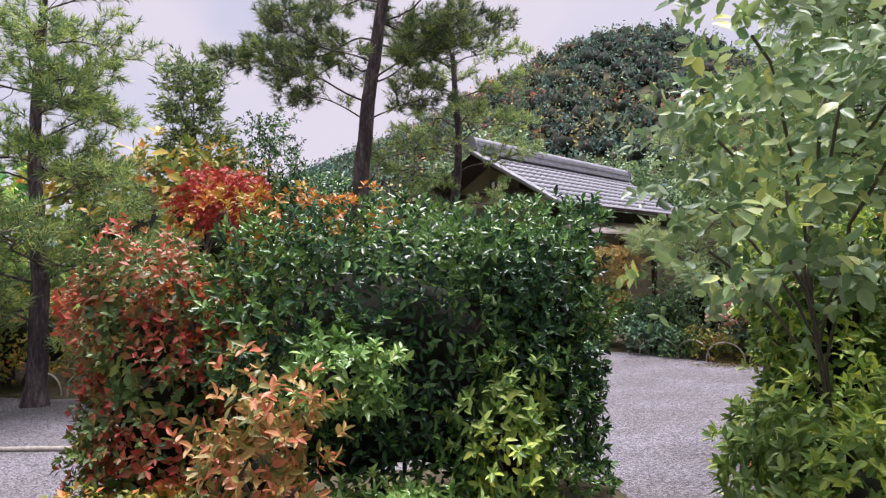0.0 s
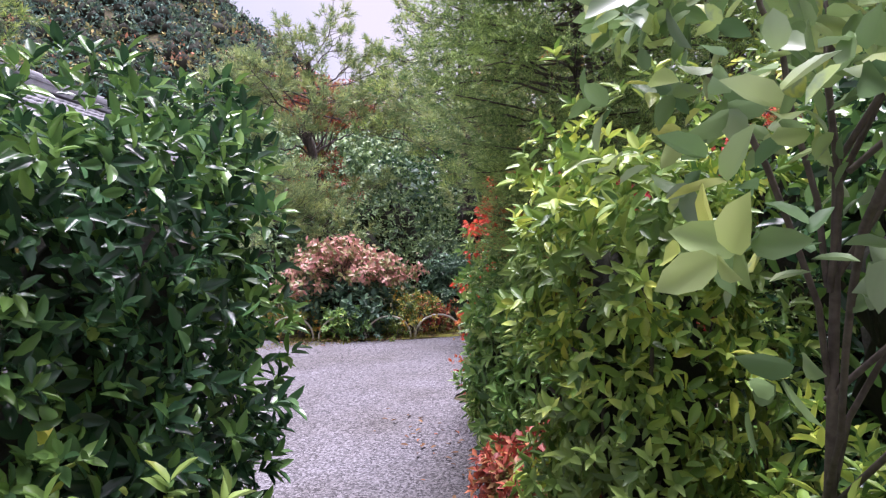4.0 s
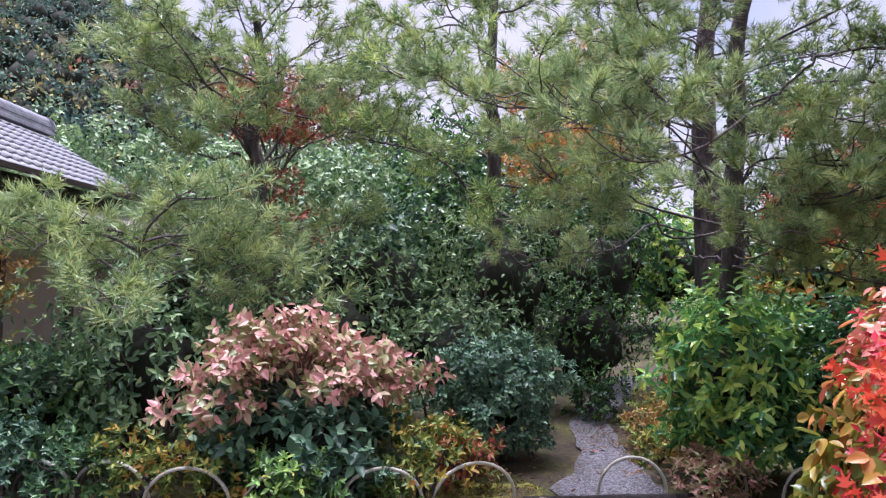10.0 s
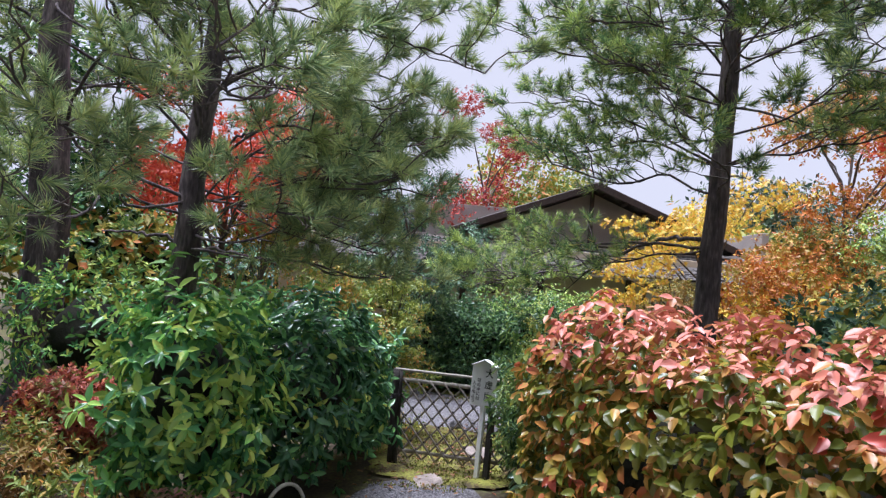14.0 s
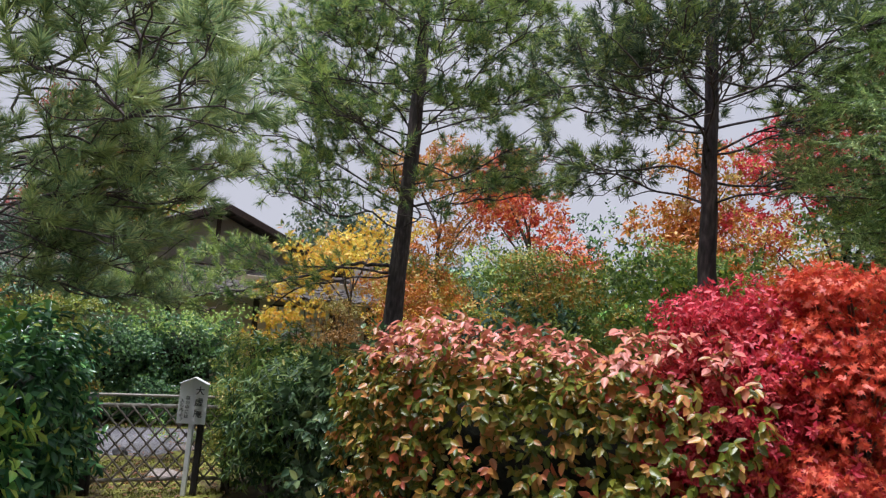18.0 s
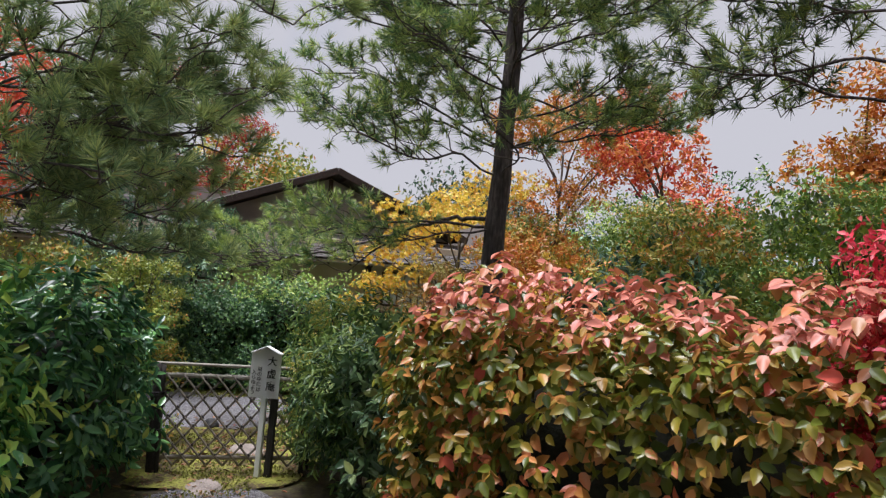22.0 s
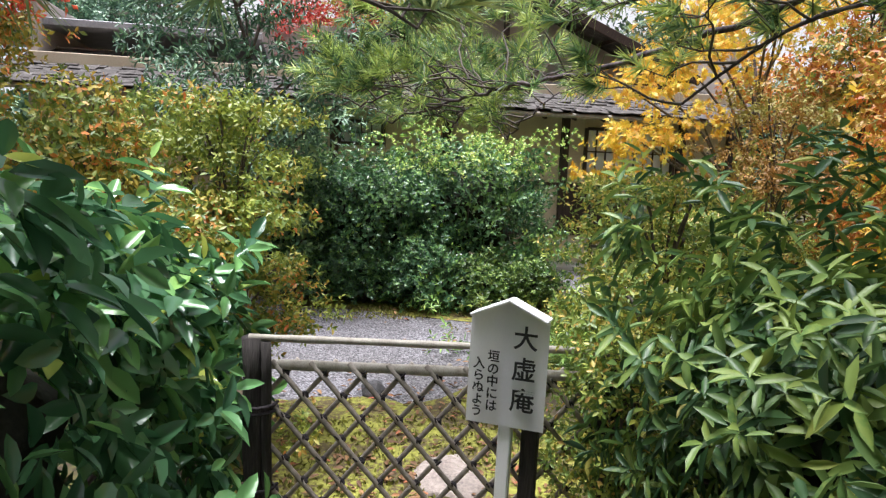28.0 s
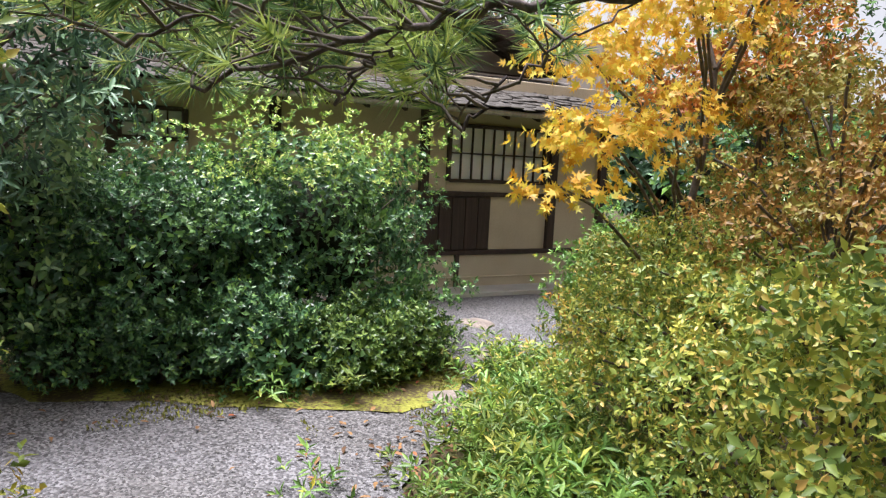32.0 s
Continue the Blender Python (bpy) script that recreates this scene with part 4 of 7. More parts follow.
for lo, hi, mat, lab in ((-9, 0.5, L_HILLDARK, "dark evergreen trees on the far hillside"), (0.5, 0.8, L_HILLGREEN, "grey-green trees on the far hillside"), (0.8, 0.97, L_HILLGOLD, "yellowing trees on the far hillside"), (0.97, 9, L_HILLRUST, "rust-red autumn trees on the far hillside")):
    k = (sort_ >= lo) & (sort_ < hi)
    rad = rng.uniform(0.9, 2.3, (k.sum(), 1, 1))
    tall = rng.uniform(0.8, 1.7, (k.sum(), 1, 1)) * np.array([0, 0, 1]) + np.array([1, 1, 0])
    mid_ = np.stack([wx[k], wy[k], wz[k]], -1)[:, None]
    # Balls behind the hill leaves, coloured near-black as shade between the crowns.
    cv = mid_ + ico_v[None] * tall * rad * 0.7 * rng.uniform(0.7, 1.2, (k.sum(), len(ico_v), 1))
    m = 34
    q = unit(rng.normal(size=(k.sum(), m, 3)))
    q[..., 2] = np.abs(q[..., 2]) * 1.2 - 0.2
    q[..., 1] = -np.abs(q[..., 1]) + 0.25
    wp = mid_ + q * tall * rad * rng.uniform(0.6, 1.15, (k.sum(), m, 1))
    lv, lf_ = leaf_cloud(wp.reshape(-1, 3), unit(rng.normal(size=q.shape) + 0.3 * q).reshape(-1, 3), unit(q + rng.normal(size=q.shape) * 0.7).reshape(-1, 3), rng.uniform(0.4, 0.95, k.sum() * m), "small")
    ob = put("hill_woods", grid_mesh("hill_woods", lv, lf_), mat, None, lab, kind="stuff")
    ob["category"] = "woods"
    put("shade_core", grid_mesh("shade_core", cv.reshape(-1, 3), (ico_f[None] + (np.arange(k.sum()) * len(ico_v))[:, None, None]).reshape(-1, 3)), M_SHADECORE, ob, kind="stuff")

# a nearer belt of trees that closes the garden all round
for k, (x, y, h, r, mat) in enumerate([(-14, 20, 4.2, 3, L_CAMELLIA), (-9, 24, 6, 3.2, L_CAMELLIA), (-4, 27, 6.5, 3.4, L_FAR), (1, 32, 6, 3.5, L_FAR), (6.5, 27, 5.2, 3.5, L_FAR), (11, 24, 6, 3.4, L_CAMELLIA), (15, 22, 7.5, 3.2, L_WOODS),
                                       (6.0, 21, 4.2, 2.6, L_FAR), (10.6, 18.6, 5.4, 2.6, L_CAMELLIA), (20, 18, 7, 3, L_CAMELLIA), (25, 13, 6.5, 3, L_WOODS), (27, 6, 6, 3, L_OLIVE), (26, -2, 6, 3, L_WOODS), (22, -9, 6, 3, L_CAMELLIA), (14, -11, 5.5, 3, L_OLIVE), (5, -13, 6, 3, L_CAMELLIA), (-6, -10, 6, 3, L_WOODS), (-12, 0, 5, 3, L_CAMELLIA), (-14, 10, 5, 3, L_OLIVE)]):
    cl = [(rng.uniform(-1, 1) * r * 0.6, rng.uniform(-1, 1) * r * 0.6, h * rng.uniform(0.25, 0.92), r * rng.uniform(0.4, 0.6)) for _ in range(9)]
    broadleaf("woodland_tree", "dense leafy woodland tree at the garden's edge", (x, y, 0), h, 0.16, cl, mat, 0.22 if r > 2.8 else 0.17, "small", 5, (26 if r > 2.8 else 44) if y > -5 and x > -11 else 9, "tree", flat=0.8)

for k in range(26):
    t_ = -0.9 + k * 0.27
    rr_ = 15.5 + 1.5 * math.sin(k * 2.1)
    x, y = 7.5 + rr_ * math.cos(t_), 6.5 + rr_ * math.sin(t_)
    if -6 < x < 4.5 and 12 < y < 24 or 14.5 < x < 20 and 0 < y < 12.5:
        continue
    shrub("undergrowth", "tall leafy undergrowth at the garden's edge", (x, y, 0), (2.4, 2.4, 1.5 + 0.4 * math.sin(k)), [L_CAMELLIA, L_BLUEGREEN, L_OLIVE, L_BROAD][k % 4], 0.16, "small", 1.0, 2.4, 6, 300 + k, 0, 0.18, stems=3, cap=6000)

# ---- tiled house behind the court ----
A = Vector((-1.22, 13.57, 4.0))
along = Vector((0.367, 0.93, 0)).normalized()
cross = Vector((along.y, -along.x, 0))
LEN, HALF, DROP = 7.7, 2.0, 1.2
house = thing("tiled_house", (A.x, A.y, -0.12), "old wooden house with grey tiled gable roof and plaque", "house", turn=math.degrees(math.atan2(along.y, along.x)))
# house frame: x along the ridge, y to the left of it
def house_wall(nm, sx, sy, sz, x, y, z, mat, lab=""):
    return put(nm, box_bm(sx, sy, sz, (x, y, z), 0.006), mat, house, lab)


house_wall("wall", LEN - 1.2, 0.14, 2.6, LEN / 2, -1.45, 1.3, M_GREYPLASTER)
house_wall("wall", LEN - 1.2, 0.14, 2.6, LEN / 2, 1.45, 1.3, M_GREYPLASTER)
bm = bmesh.new()
vs = [bm.verts.new((0.55, y, z)) for y, z in ((-1.38, 0), (1.38, 0), (1.38, 2.9), (0, 3.72), (-1.38, 2.9))]
bm.faces.new(vs)
bmesh.ops.solidify(bm, geom=bm.faces[:], thickness=0.14)
put("gable_wall", bm, M_PLASTER, house, "ochre plaster gable wall")
house_wall("tie_beam", 0.1, 2.9, 0.13, 0.5, 0, 2.9, M_PLASTER)
house_wall("tie_beam", 0.1, 2.2, 0.09, 0.48, 0, 3.12, M_DARKWOOD)
plq = house_wall("plaque", 0.04, 0.5, 0.24, 0.42, -0.35, 3.3, M_DARKWOOD, "dark wooden name plaque with pale characters")
for kk in range(3):
    put("character_bar", box_bm(0.012, 0.07, 0.13, (0.395, -0.5 + 0.15 * kk, 3.3), 0.01), M_PAPER, plq)
for y in (-1.0, 1.0):
    house_wall("purlin_end", 0.5, 0.12, 0.14, 0.32, y, 3.2, M_DARKWOOD)
# tiles: courses of pan tiles on both slopes
ang = math.atan2(DROP, HALF)
slope = math.hypot(DROP, HALF)
for sgn in (-1, 1):
    bm = bmesh.new()
    v4 = [bm.verts.new((x, sgn * y, z)) for x, y, z in ((-0.1, 0, 3.93), (LEN, 0, 3.93), (LEN, HALF, 3.93 - DROP), (-0.1, HALF, 3.93 - DROP))]
    bm.faces.new(v4)
    bmesh.ops.solidify(bm, geom=bm.faces[:], thickness=0.09)
    put("roof_deck", bm, M_DARKWOOD, house)
cols, rows_ = 30, 9
tw, tl = (LEN + 0.1) / cols, slope / rows_
ux = np.linspace(0, 1, 7)
prof = 0.035 * np.sin((ux - 0.15) * 2 * np.pi) * np.where(ux < 0.65, 0.6, 1.3)
tv = np.concatenate([np.stack([ux * tw, np.full(7, s_ * tl * 1.12), prof + (0.035 if s_ else 0.0)], -1) for s_ in (0, 1)] + [np.stack([ux * tw, np.full(7, tl * 1.12), prof], -1)])
tf = np.concatenate([np.stack([np.arange(6) + 7 * r_, np.arange(6) + 1 + 7 * r_, np.arange(6) + 8 + 7 * r_, np.arange(6) + 7 + 7 * r_], -1) for r_ in (0, 1)])
tile_me = grid_mesh("roof_tile", tv, tf)
tile_me.materials.append(M_TILE)
for c_ in range(cols):
    for r_ in range(rows_):
        d_ = r_ * tl
        mt = Matrix.Translation((-0.1 + c_ * tw, -d_ * math.cos(ang), 3.955 - d_ * math.sin(ang))) @ Matrix.Rotation(ang, 4, "X") @ Matrix.Scale(-1, 4, (0, 1, 0))
        put("roof_tile", tile_me, None, house, at=mt)
for j, (w_, z_) in enumerate(((0.34, 3.99), (0.28, 4.06), (0.3, 4.13))):
    house_wall("ridge_course", LEN + 0.15 - 0.1 * j, w_, 0.065, LEN / 2 - 0.05, 0, z_, M_TILE)
rv, rf = tube([(-0.12, 0, 4.2), (LEN * 0.5, 0, 4.19), (LEN + 0.03, 0, 4.2)], [0.1, 0.1, 0.1], 10)
put("ridge_cap", grid_mesh("ridge_cap", rv, rf), M_TILE, house, smooth=True)
for x in (-0.12, LEN + 0.03):
    rv, rf = tube([(x - 0.05, 0, 4.12), (x + 0.05, 0, 4.12)], [0.19, 0.17], 14)
    bm = bmesh.new()
    bmesh.ops.create_cone(bm, cap_ends=True, segments=16, radius1=0.19, radius2=0.16, depth=0.12, matrix=Matrix.Translation((x, 0, 4.13)) @ Matrix.Rotation(radians(90), 4, "Y"))
    put("ridge_end_tile", bm, M_TILE, house)
bm = box_bm(0.12, slope + 0.1, 0.1, (0, 0, 0), 0.03)
put("verge_tile", bm, M_TILE, house, at=Matrix.Translation((-0.14, -HALF / 2, 4.0 - DROP / 2)) @ Matrix.Rotation(ang, 4, "X"))
house_wall("gutter", LEN, 0.09, 0.07, LEN / 2, -HALF - 0.06, 2.74, M_DARKWOOD)
# lower pent roof of boards
bm = box_bm(LEN - 0.2, 1.0, 0.06, (0, 0, 0), 0.01)
put("pent_roof", bm, M_COPPER, house, "pale board pent roof", at=Matrix.Translation((LEN / 2 + 0.1, -1.95, 2.33)) @ Matrix.Rotation(radians(20), 4, "X"))
for j in range(24):
    put("roof_batten", box_bm(LEN - 0.2, 0.012, 0.014, (0, -0.48 + 0.042 * j, 0.036)), M_COPPER, house, at=Matrix.Translation((LEN / 2 + 0.1, -1.95, 2.33)) @ Matrix.Rotation(radians(20), 4, "X"))
house_wall("pent_edge", LEN - 0.2, 0.05, 0.09, LEN / 2 + 0.1, -2.43, 2.13, M_DARKWOOD)
house_wall("under_eave", LEN - 0.6, 0.06, 0.34, LEN / 2 + 0.1, -1.54, 2.6, M_DARKWOOD)
for j in range(5):
    house_wall("post", 0.1, 0.1, 2.1, 0.4 + 1.7 * j, -2.3, 1.05, M_DARKWOOD)

# ---- hut with plaster walls behind the inner garden ----
HX, HY = 15.22, 4.29
hut = thing("plaster_hut", (HX, HY, 0), "rustic hut with ochre plaster and bark-shingled pent roof", "house", turn=1.8)
# hut frame: x into the house, y along the wall, z up
def hut_box(nm, x0, x1, y0, y1, z0, z1, mat, lab="", bevel=0.006, parent=None):
    return put(nm, box_bm(x1 - x0, y1 - y0, z1 - z0, ((x0 + x1) / 2, (y0 + y1) / 2, (z0 + z1) / 2), bevel), mat, parent or hut, lab)


hut_box("foundation", -0.35, 0.3, -1.75, 7.0, -0.05, 0.05, M_CONCRETE, "pale mortar strip at the wall's foot")
hut_box("lower_wall", 0.0, 0.14, -1.55, 7.0, 0.04, 0.4, M_PLASTER)
hut_box("wall", 0.02, 0.14, -1.55, 7.0, 0.44, 1.1, M_PLASTER)
hut_box("wall", 0.02, 0.14, 0.58, 3.15, 1.1, 2.3, M_PLASTER)
hut_box("wall", 0.02, 0.14, 3.75, 7.0, 1.1, 2.3, M_PLASTER)
hut_box("wall", 0.02, 0.14, -1.55, -0.72, 1.1, 2.3, M_PLASTER)
hut_box("wall", 0.02, 0.14, -0.72, 0.58, 1.08, 1.19, M_PLASTER)
hut_box("wall", 0.02, 0.14, -0.72, 0.58, 1.77, 2.3, M_PLASTER)
hut_box("wall", 0.02, 0.14, 3.15, 3.75, 1.1, 1.47, M_PLASTER)
hut_box("wall", 0.02, 0.14, 3.15, 3.75, 1.72, 2.3, M_PLASTER)
hut_box("room_back", 3.6, 3.7, -1.55, 7.0, 0, 3.4, M_GREYPLASTER)
for y in (-1.55, 7.0):
    hut_box("side_wall", 0.14, 3.6, y - 0.06, y + 0.06, 0, 2.9, M_GREYPLASTER)
hut_box("sill_beam", -0.03, 0.1, -1.55, 7.0, 0.4, 0.45, M_DARKWOOD)
hut_box("middle_rail", -0.025, 0.1, -1.55, 7.0, 1.03, 1.08, M_DARKWOOD)
hut_box("base_rail", -0.015, 0.1, -1.55, 7.0, 0.14, 0.16, M_PLASTER)
for y in (-1.5, -0.78, 0.86, 2.4, 3.76, 5.4):
    hut_box("post", -0.035, 0.12, y - 0.05, y + 0.05, 0.45, 2.1, M_DARKWOOD)
hut_box("stub_post", -0.03, 0.1, 0.4, 0.45, 0.05, 0.4, M_DARKWOOD)
hut_box("stub_post", -0.03, 0.1, 2.6, 2.65, 0.05, 0.4, M_DARKWOOD)
pan = hut_box("board_panel", -0.02, 0.04, 0.04, 0.84, 0.45, 1.03, M_DARKWOOD, "dark reddish-brown board panel")
for j in range(5):
    hut_box("board", -0.036, -0.015, 0.05 + 0.158 * j, 0.05 + 0.158 * j + 0.152, 0.46, 1.02, M_DARKWOOD, parent=pan)


def lattice_window(y0, y1, z0, z1, bars, lab):
    w = hut_box("window", 0.05, 0.07, y0, y1, z0, z1, M_PAPER, lab)
    for y in (y0 - 0.02, y1 + 0.02):
        hut_box("window_frame", -0.02, 0.1, y - 0.022, y + 0.022, z0 - 0.02, z1 + 0.02, M_DARKWOOD, parent=w)
    for z in (z0 - 0.015, z1 + 0.015):
        hut_box("window_frame", -0.02, 0.1, y0, y1, z - 0.018, z + 0.018, M_DARKWOOD, parent=w)
    for j in range(1, bars):
        y = y0 + (y1 - y0) * j / bars
        hut_box("lattice_bar", 0.005, 0.045, y - 0.006, y + 0.006, z0, z1, M_DARKWOOD, parent=w)
    hut_box("lattice_rail", -0.008, 0.03, y0, y1, (z0 + z1) / 2 - 0.008, (z0 + z1) / 2 + 0.008, M_DARKWOOD, parent=w)
    return w


lattice_window(-0.66, 0.55, 1.21, 1.76, 9, "white paper window behind dark upright lattice bars")
lattice_window(3.2, 3.68, 1.48, 1.71, 4, "small paper window with dark lattice bars")
# pent roof: bark shingles on a deck, sloping down to the eave
E0, E1, Z0, Z1 = -0.62, 0.75, 1.90, 2.38
pa = math.atan2(Z1 - Z0, E1 - E0)
pl = math.hypot(Z1 - Z0, E1 - E0)
put("pent_deck", box_bm(pl, 8.95, 0.05, (0, 0, 0), 0.01), M_DARKWOOD, hut, at=Matrix.Translation(((E0 + E1) / 2, 2.725, (Z0 + Z1) / 2)) @ Matrix.Rotation(-pa, 4, "Y"))
sh_bm = box_bm(0.26, 0.15, 0.012, (0, 0, 0), 0.004)
sh_me = bpy.data.meshes.new("shingle")
sh_bm.to_mesh(sh_me)
sh_bm.free()
sh_me.materials.append(M_SHINGLE)
spare = []
for r_ in range(13):
    for c_ in range(60):
        f_ = (r_ + 0.3) / 13
        y = -1.7 + 0.148 * (c_ + 0.5 * (r_ % 2)) + rng.uniform(-0.02, 0.02)
        mt = Matrix.Translation((E0 + (E1 - E0) * f_, y, Z0 + (Z1 - Z0) * f_ + 0.045 + rng.uniform(0, 0.015))) @ Euler((rng.uniform(-0.08, 0.08), -pa + 0.05 + rng.uniform(-0.07, 0.09), rng.uniform(-0.15, 0.15))).to_matrix().to_4x4()
        if y < 3.0 and r_ < 9:
            put("shingle", sh_me, None, hut, at=mt)
        else:
            spare.append(mt)
sv = np.array([v.co[:] for v in sh_me.vertices])
polys = [tuple(p.vertices) for p in sh_me.polygons]
sf = np.array([(p[0], p[k_], p[k_ + 1]) for p in polys for k_ in range(1, len(p) - 1)])
put("far_shingles", grid_mesh("far_shingles", *joined([(sv @ np.array(m_.to_3x3()).T + np.array(m_.translation), sf) for m_ in spare])), M_SHINGLE, hut, kind="stuff")
rv, rf = tube([(E0 - 0.03, -1.75, 1.885), (E0 - 0.035, 2.0, 1.88), (E0 - 0.03, 7.2, 1.885)], [0.028] * 3, 8)
put("bamboo_gutter", grid_mesh("bamboo_gutter", rv, rf), M_BAMBOO, hut, "pale bamboo pole under the eave", True)
for j in range(24):
    y = -1.6 + 0.37 * j
    put("rafter", box_bm(pl, 0.035, 0.045, (0, 0, 0)), M_DARKWOOD, hut, at=Matrix.Translation(((E0 + E1) / 2 + 0.02, y, (Z0 + Z1) / 2 - 0.05)) @ Matrix.Rotation(-pa, 4, "Y"))
# upper storey gable
hut_box("ridge_flashing", 0.72, 0.85, -1.6, 7.2, 2.36, 2.44, M_GREYPLASTER, "pale band above the pent roof")
UX, YC = 1.0, 1.4
bm = bmesh.new()
bm.faces.new([bm.verts.new((UX, y, z)) for y, z in ((-1.1, 2.2), (3.9, 2.2), (3.9, 2.5), (YC, 3.5), (-1.1, 2.5))])
bmesh.ops.solidify(bm, geom=bm.faces[:], thickness=-0.12)
put("upper_wall", bm, M_GREYPLASTER, hut, "grey-beige plaster gable wall")
hut_box("upper_post", UX - 0.03, UX + 0.08, YC - 0.04, YC + 0.04, 2.5, 3.48, M_DARKWOOD)
for y in (-1.05, 3.85):
    hut_box("upper_post", UX - 0.03, UX + 0.08, y - 0.05, y + 0.05, 2.2, 2.5, M_DARKWOOD)
hut_box("upper_beam", UX - 0.03, UX + 0.06, -1.1, 3.9, 2.44, 2.5, M_DARKWOOD)
for sgn in (-1, 1):
    run, dz = 2.7, 1.06
    ra = math.atan2(dz, run)
    ln = math.hypot(run, dz)
    put("gable_roof", box_bm(3.6, ln, 0.07, (0, 0, 0), 0.01), M_SHINGLE, hut, at=Matrix.Translation((UX - 0.45 + 1.8, YC + sgn * run / 2, 3.62 - dz / 2)) @ Matrix.Rotation(-sgn * ra, 4, "X"))
    put("barge_board", box_bm(0.05, ln, 0.13, (0, 0, 0), 0.01), M_DARKWOOD, hut, at=Matrix.Translation((UX - 0.48, YC + sgn * run / 2, 3.58 - dz / 2)) @ Matrix.Rotation(-sgn * ra, 4, "X"))
    for j in range(7):
        f_ = 0.2 + 0.4 * j
        put("soffit_rafter", box_bm(0.5, 0.05, 0.05, (UX - 0.22, YC + sgn * f_, 3.54 - f_ * dz / run)), M_DARKWOOD, hut)
# second roof farther along, pale
hut_box("side_roof", 0.3, 2.6, 4.6, 8.2, 2.62, 2.7, M_TILE)

# ---- bamboo gate, sign and hoops ----
GL, GR = Vector((8.9, 8.42, 0)), Vector((8.72, 7.42, 0))
gdir = (GR - GL).normalized()
glen = (GR - GL).length
gate = thing("bamboo_fence", tuple(GL), "low lattice fence of tied weathered bamboo between log posts", "fence", turn=math.degrees(math.atan2(gdir.y, gdir.x)))
def rod(nm, a, b, r, mat, parent, sides=8, label="", nodes=0, wob=0.04):
    k_ = 9 if not nodes else nodes * 4 + 1
    pts = np.linspace(np.array(a, float), np.array(b, float), k_)
    rr = np.full(k_, float(r))
    if nodes:
        rr[2::4] *= 1.16
    v_, f_ = tube(pts, rr, sides, wob)
    n0 = len(v_)
    v_ = np.concatenate([v_, [pts[0], pts[-1]]])
    me_ = bpy.data.meshes.new(nm)
    tris = [tuple(int(q_) for q_ in f__) for f__ in f_] + [(n0, int((s_ + 1) % sides), int(s_)) for s_ in range(sides)] + [(n0 + 1, int(n0 - sides + s_), int(n0 - sides + (s_ + 1) % sides)) for s_ in range(sides)]
    me_.from_pydata([tuple(map(float, q_)) for q_ in v_], [], tris)
    return put(nm, me_, mat, parent, label, True)


rod("post", (-0.03, 0, -0.05), (-0.04, 0, 0.8), 0.035, M_POST, gate, 12, "split weathered log post", wob=0.1)
rod("post", (0.012, -0.02, -0.05), (0.004, -0.02, 0.79), 0.016, M_POST, gate, 10, "thin dark pole tied to the post", wob=0.06)
rod("post", (glen + 0.05, 0, -0.05), (glen + 0.05, 0, 0.78), 0.038, M_POST, gate, 12, wob=0.1)
rod("top_rail", (-0.05, -0.01, 0.80), (glen + 0.03, -0.01, 0.795), 0.011, M_BAMBOO, gate, 8, "thin pale bamboo top rail", 3)
rod("upper_rail", (-0.05, 0, 0.715), (glen + 0.03, 0, 0.71), 0.016, M_BAMBOO, gate, 8, "", 3)
rod("lower_rail", (-0.05, 0, 0.12), (glen + 0.03, 0, 0.12), 0.015, M_LATTICE, gate, 8, "", 3)
cell, zt, zb = 0.118, 0.73, 0.06
nn = int(glen / cell) + 7
span = zt - zb
for j in range(-6, nn):
    for s_ in (1, -1):
        xa, za = j * cell, zb
        xb, zc = xa + s_ * span * 0.85, zt
        lo, hi = 0.0, 1.0
        if xb != xa:
            t0_, t1_ = (0 - xa) / (xb - xa), (glen - xa) / (xb - xa)
            lo, hi = max(0.0, min(t0_, t1_)), min(1.0, max(t0_, t1_))
        if hi - lo < 0.12:
            continue
        P0 = (xa + (xb - xa) * lo, 0.012 * s_, za + (zc - za) * lo)
        P1 = (xa + (xb - xa) * hi, 0.012 * s_, za + (zc - za) * hi)
        rod("lattice_strip", P0, P1, 0.0085, M_LATTICE, gate, 6, "", 0, 0.06)
# knots of dark rope at the crossings
kb = bmesh.new()
bmesh.ops.create_icosphere(kb, subdivisions=1, radius=0.017)
for v in kb.verts:
    v.co *= 1 + 0.35 * noise.noise(v.co * 90)
knot_me = bpy.data.meshes.new("rope_knot")
kb.to_mesh(knot_me)
kb.free()
knot_me.materials.append(M_ROPE)
slopek = 1 / 0.85
for a_ in range(-8, nn + 8):
    for b_ in range(-8, nn + 8):
        x_ = (a_ + b_) * cell / 2
        z_ = zb + (b_ - a_) * cell / 2 * slopek
        if 0.01 < x_ < glen - 0.01 and zb + 0.01 < z_ < zt:
            put("rope_knot", knot_me, None, gate, at=Matrix.Translation((x_, 0, z_)) @ Euler((rng.uniform(0, 6), rng.uniform(0, 6), 0)).to_matrix().to_4x4())
            rp = rod("rope_end", (x_, -0.012, z_), (x_ + rng.uniform(-0.02, 0.02), -0.03, z_ + 0.025), 0.003, M_ROPE, gate, 4)
for z_ in (0.55, 0.57, 0.3):
    tv_, tf_ = tube([(-0.02 + 0.056 * math.cos(q_), 0.052 * math.sin(q_), z_ + 0.004 * q_) for q_ in np.linspace(0, 6.3, 14)], [0.006] * 14, 5)
    put("post_rope", grid_mesh("post_rope", tv_, tf_), M_ROPE, gate)

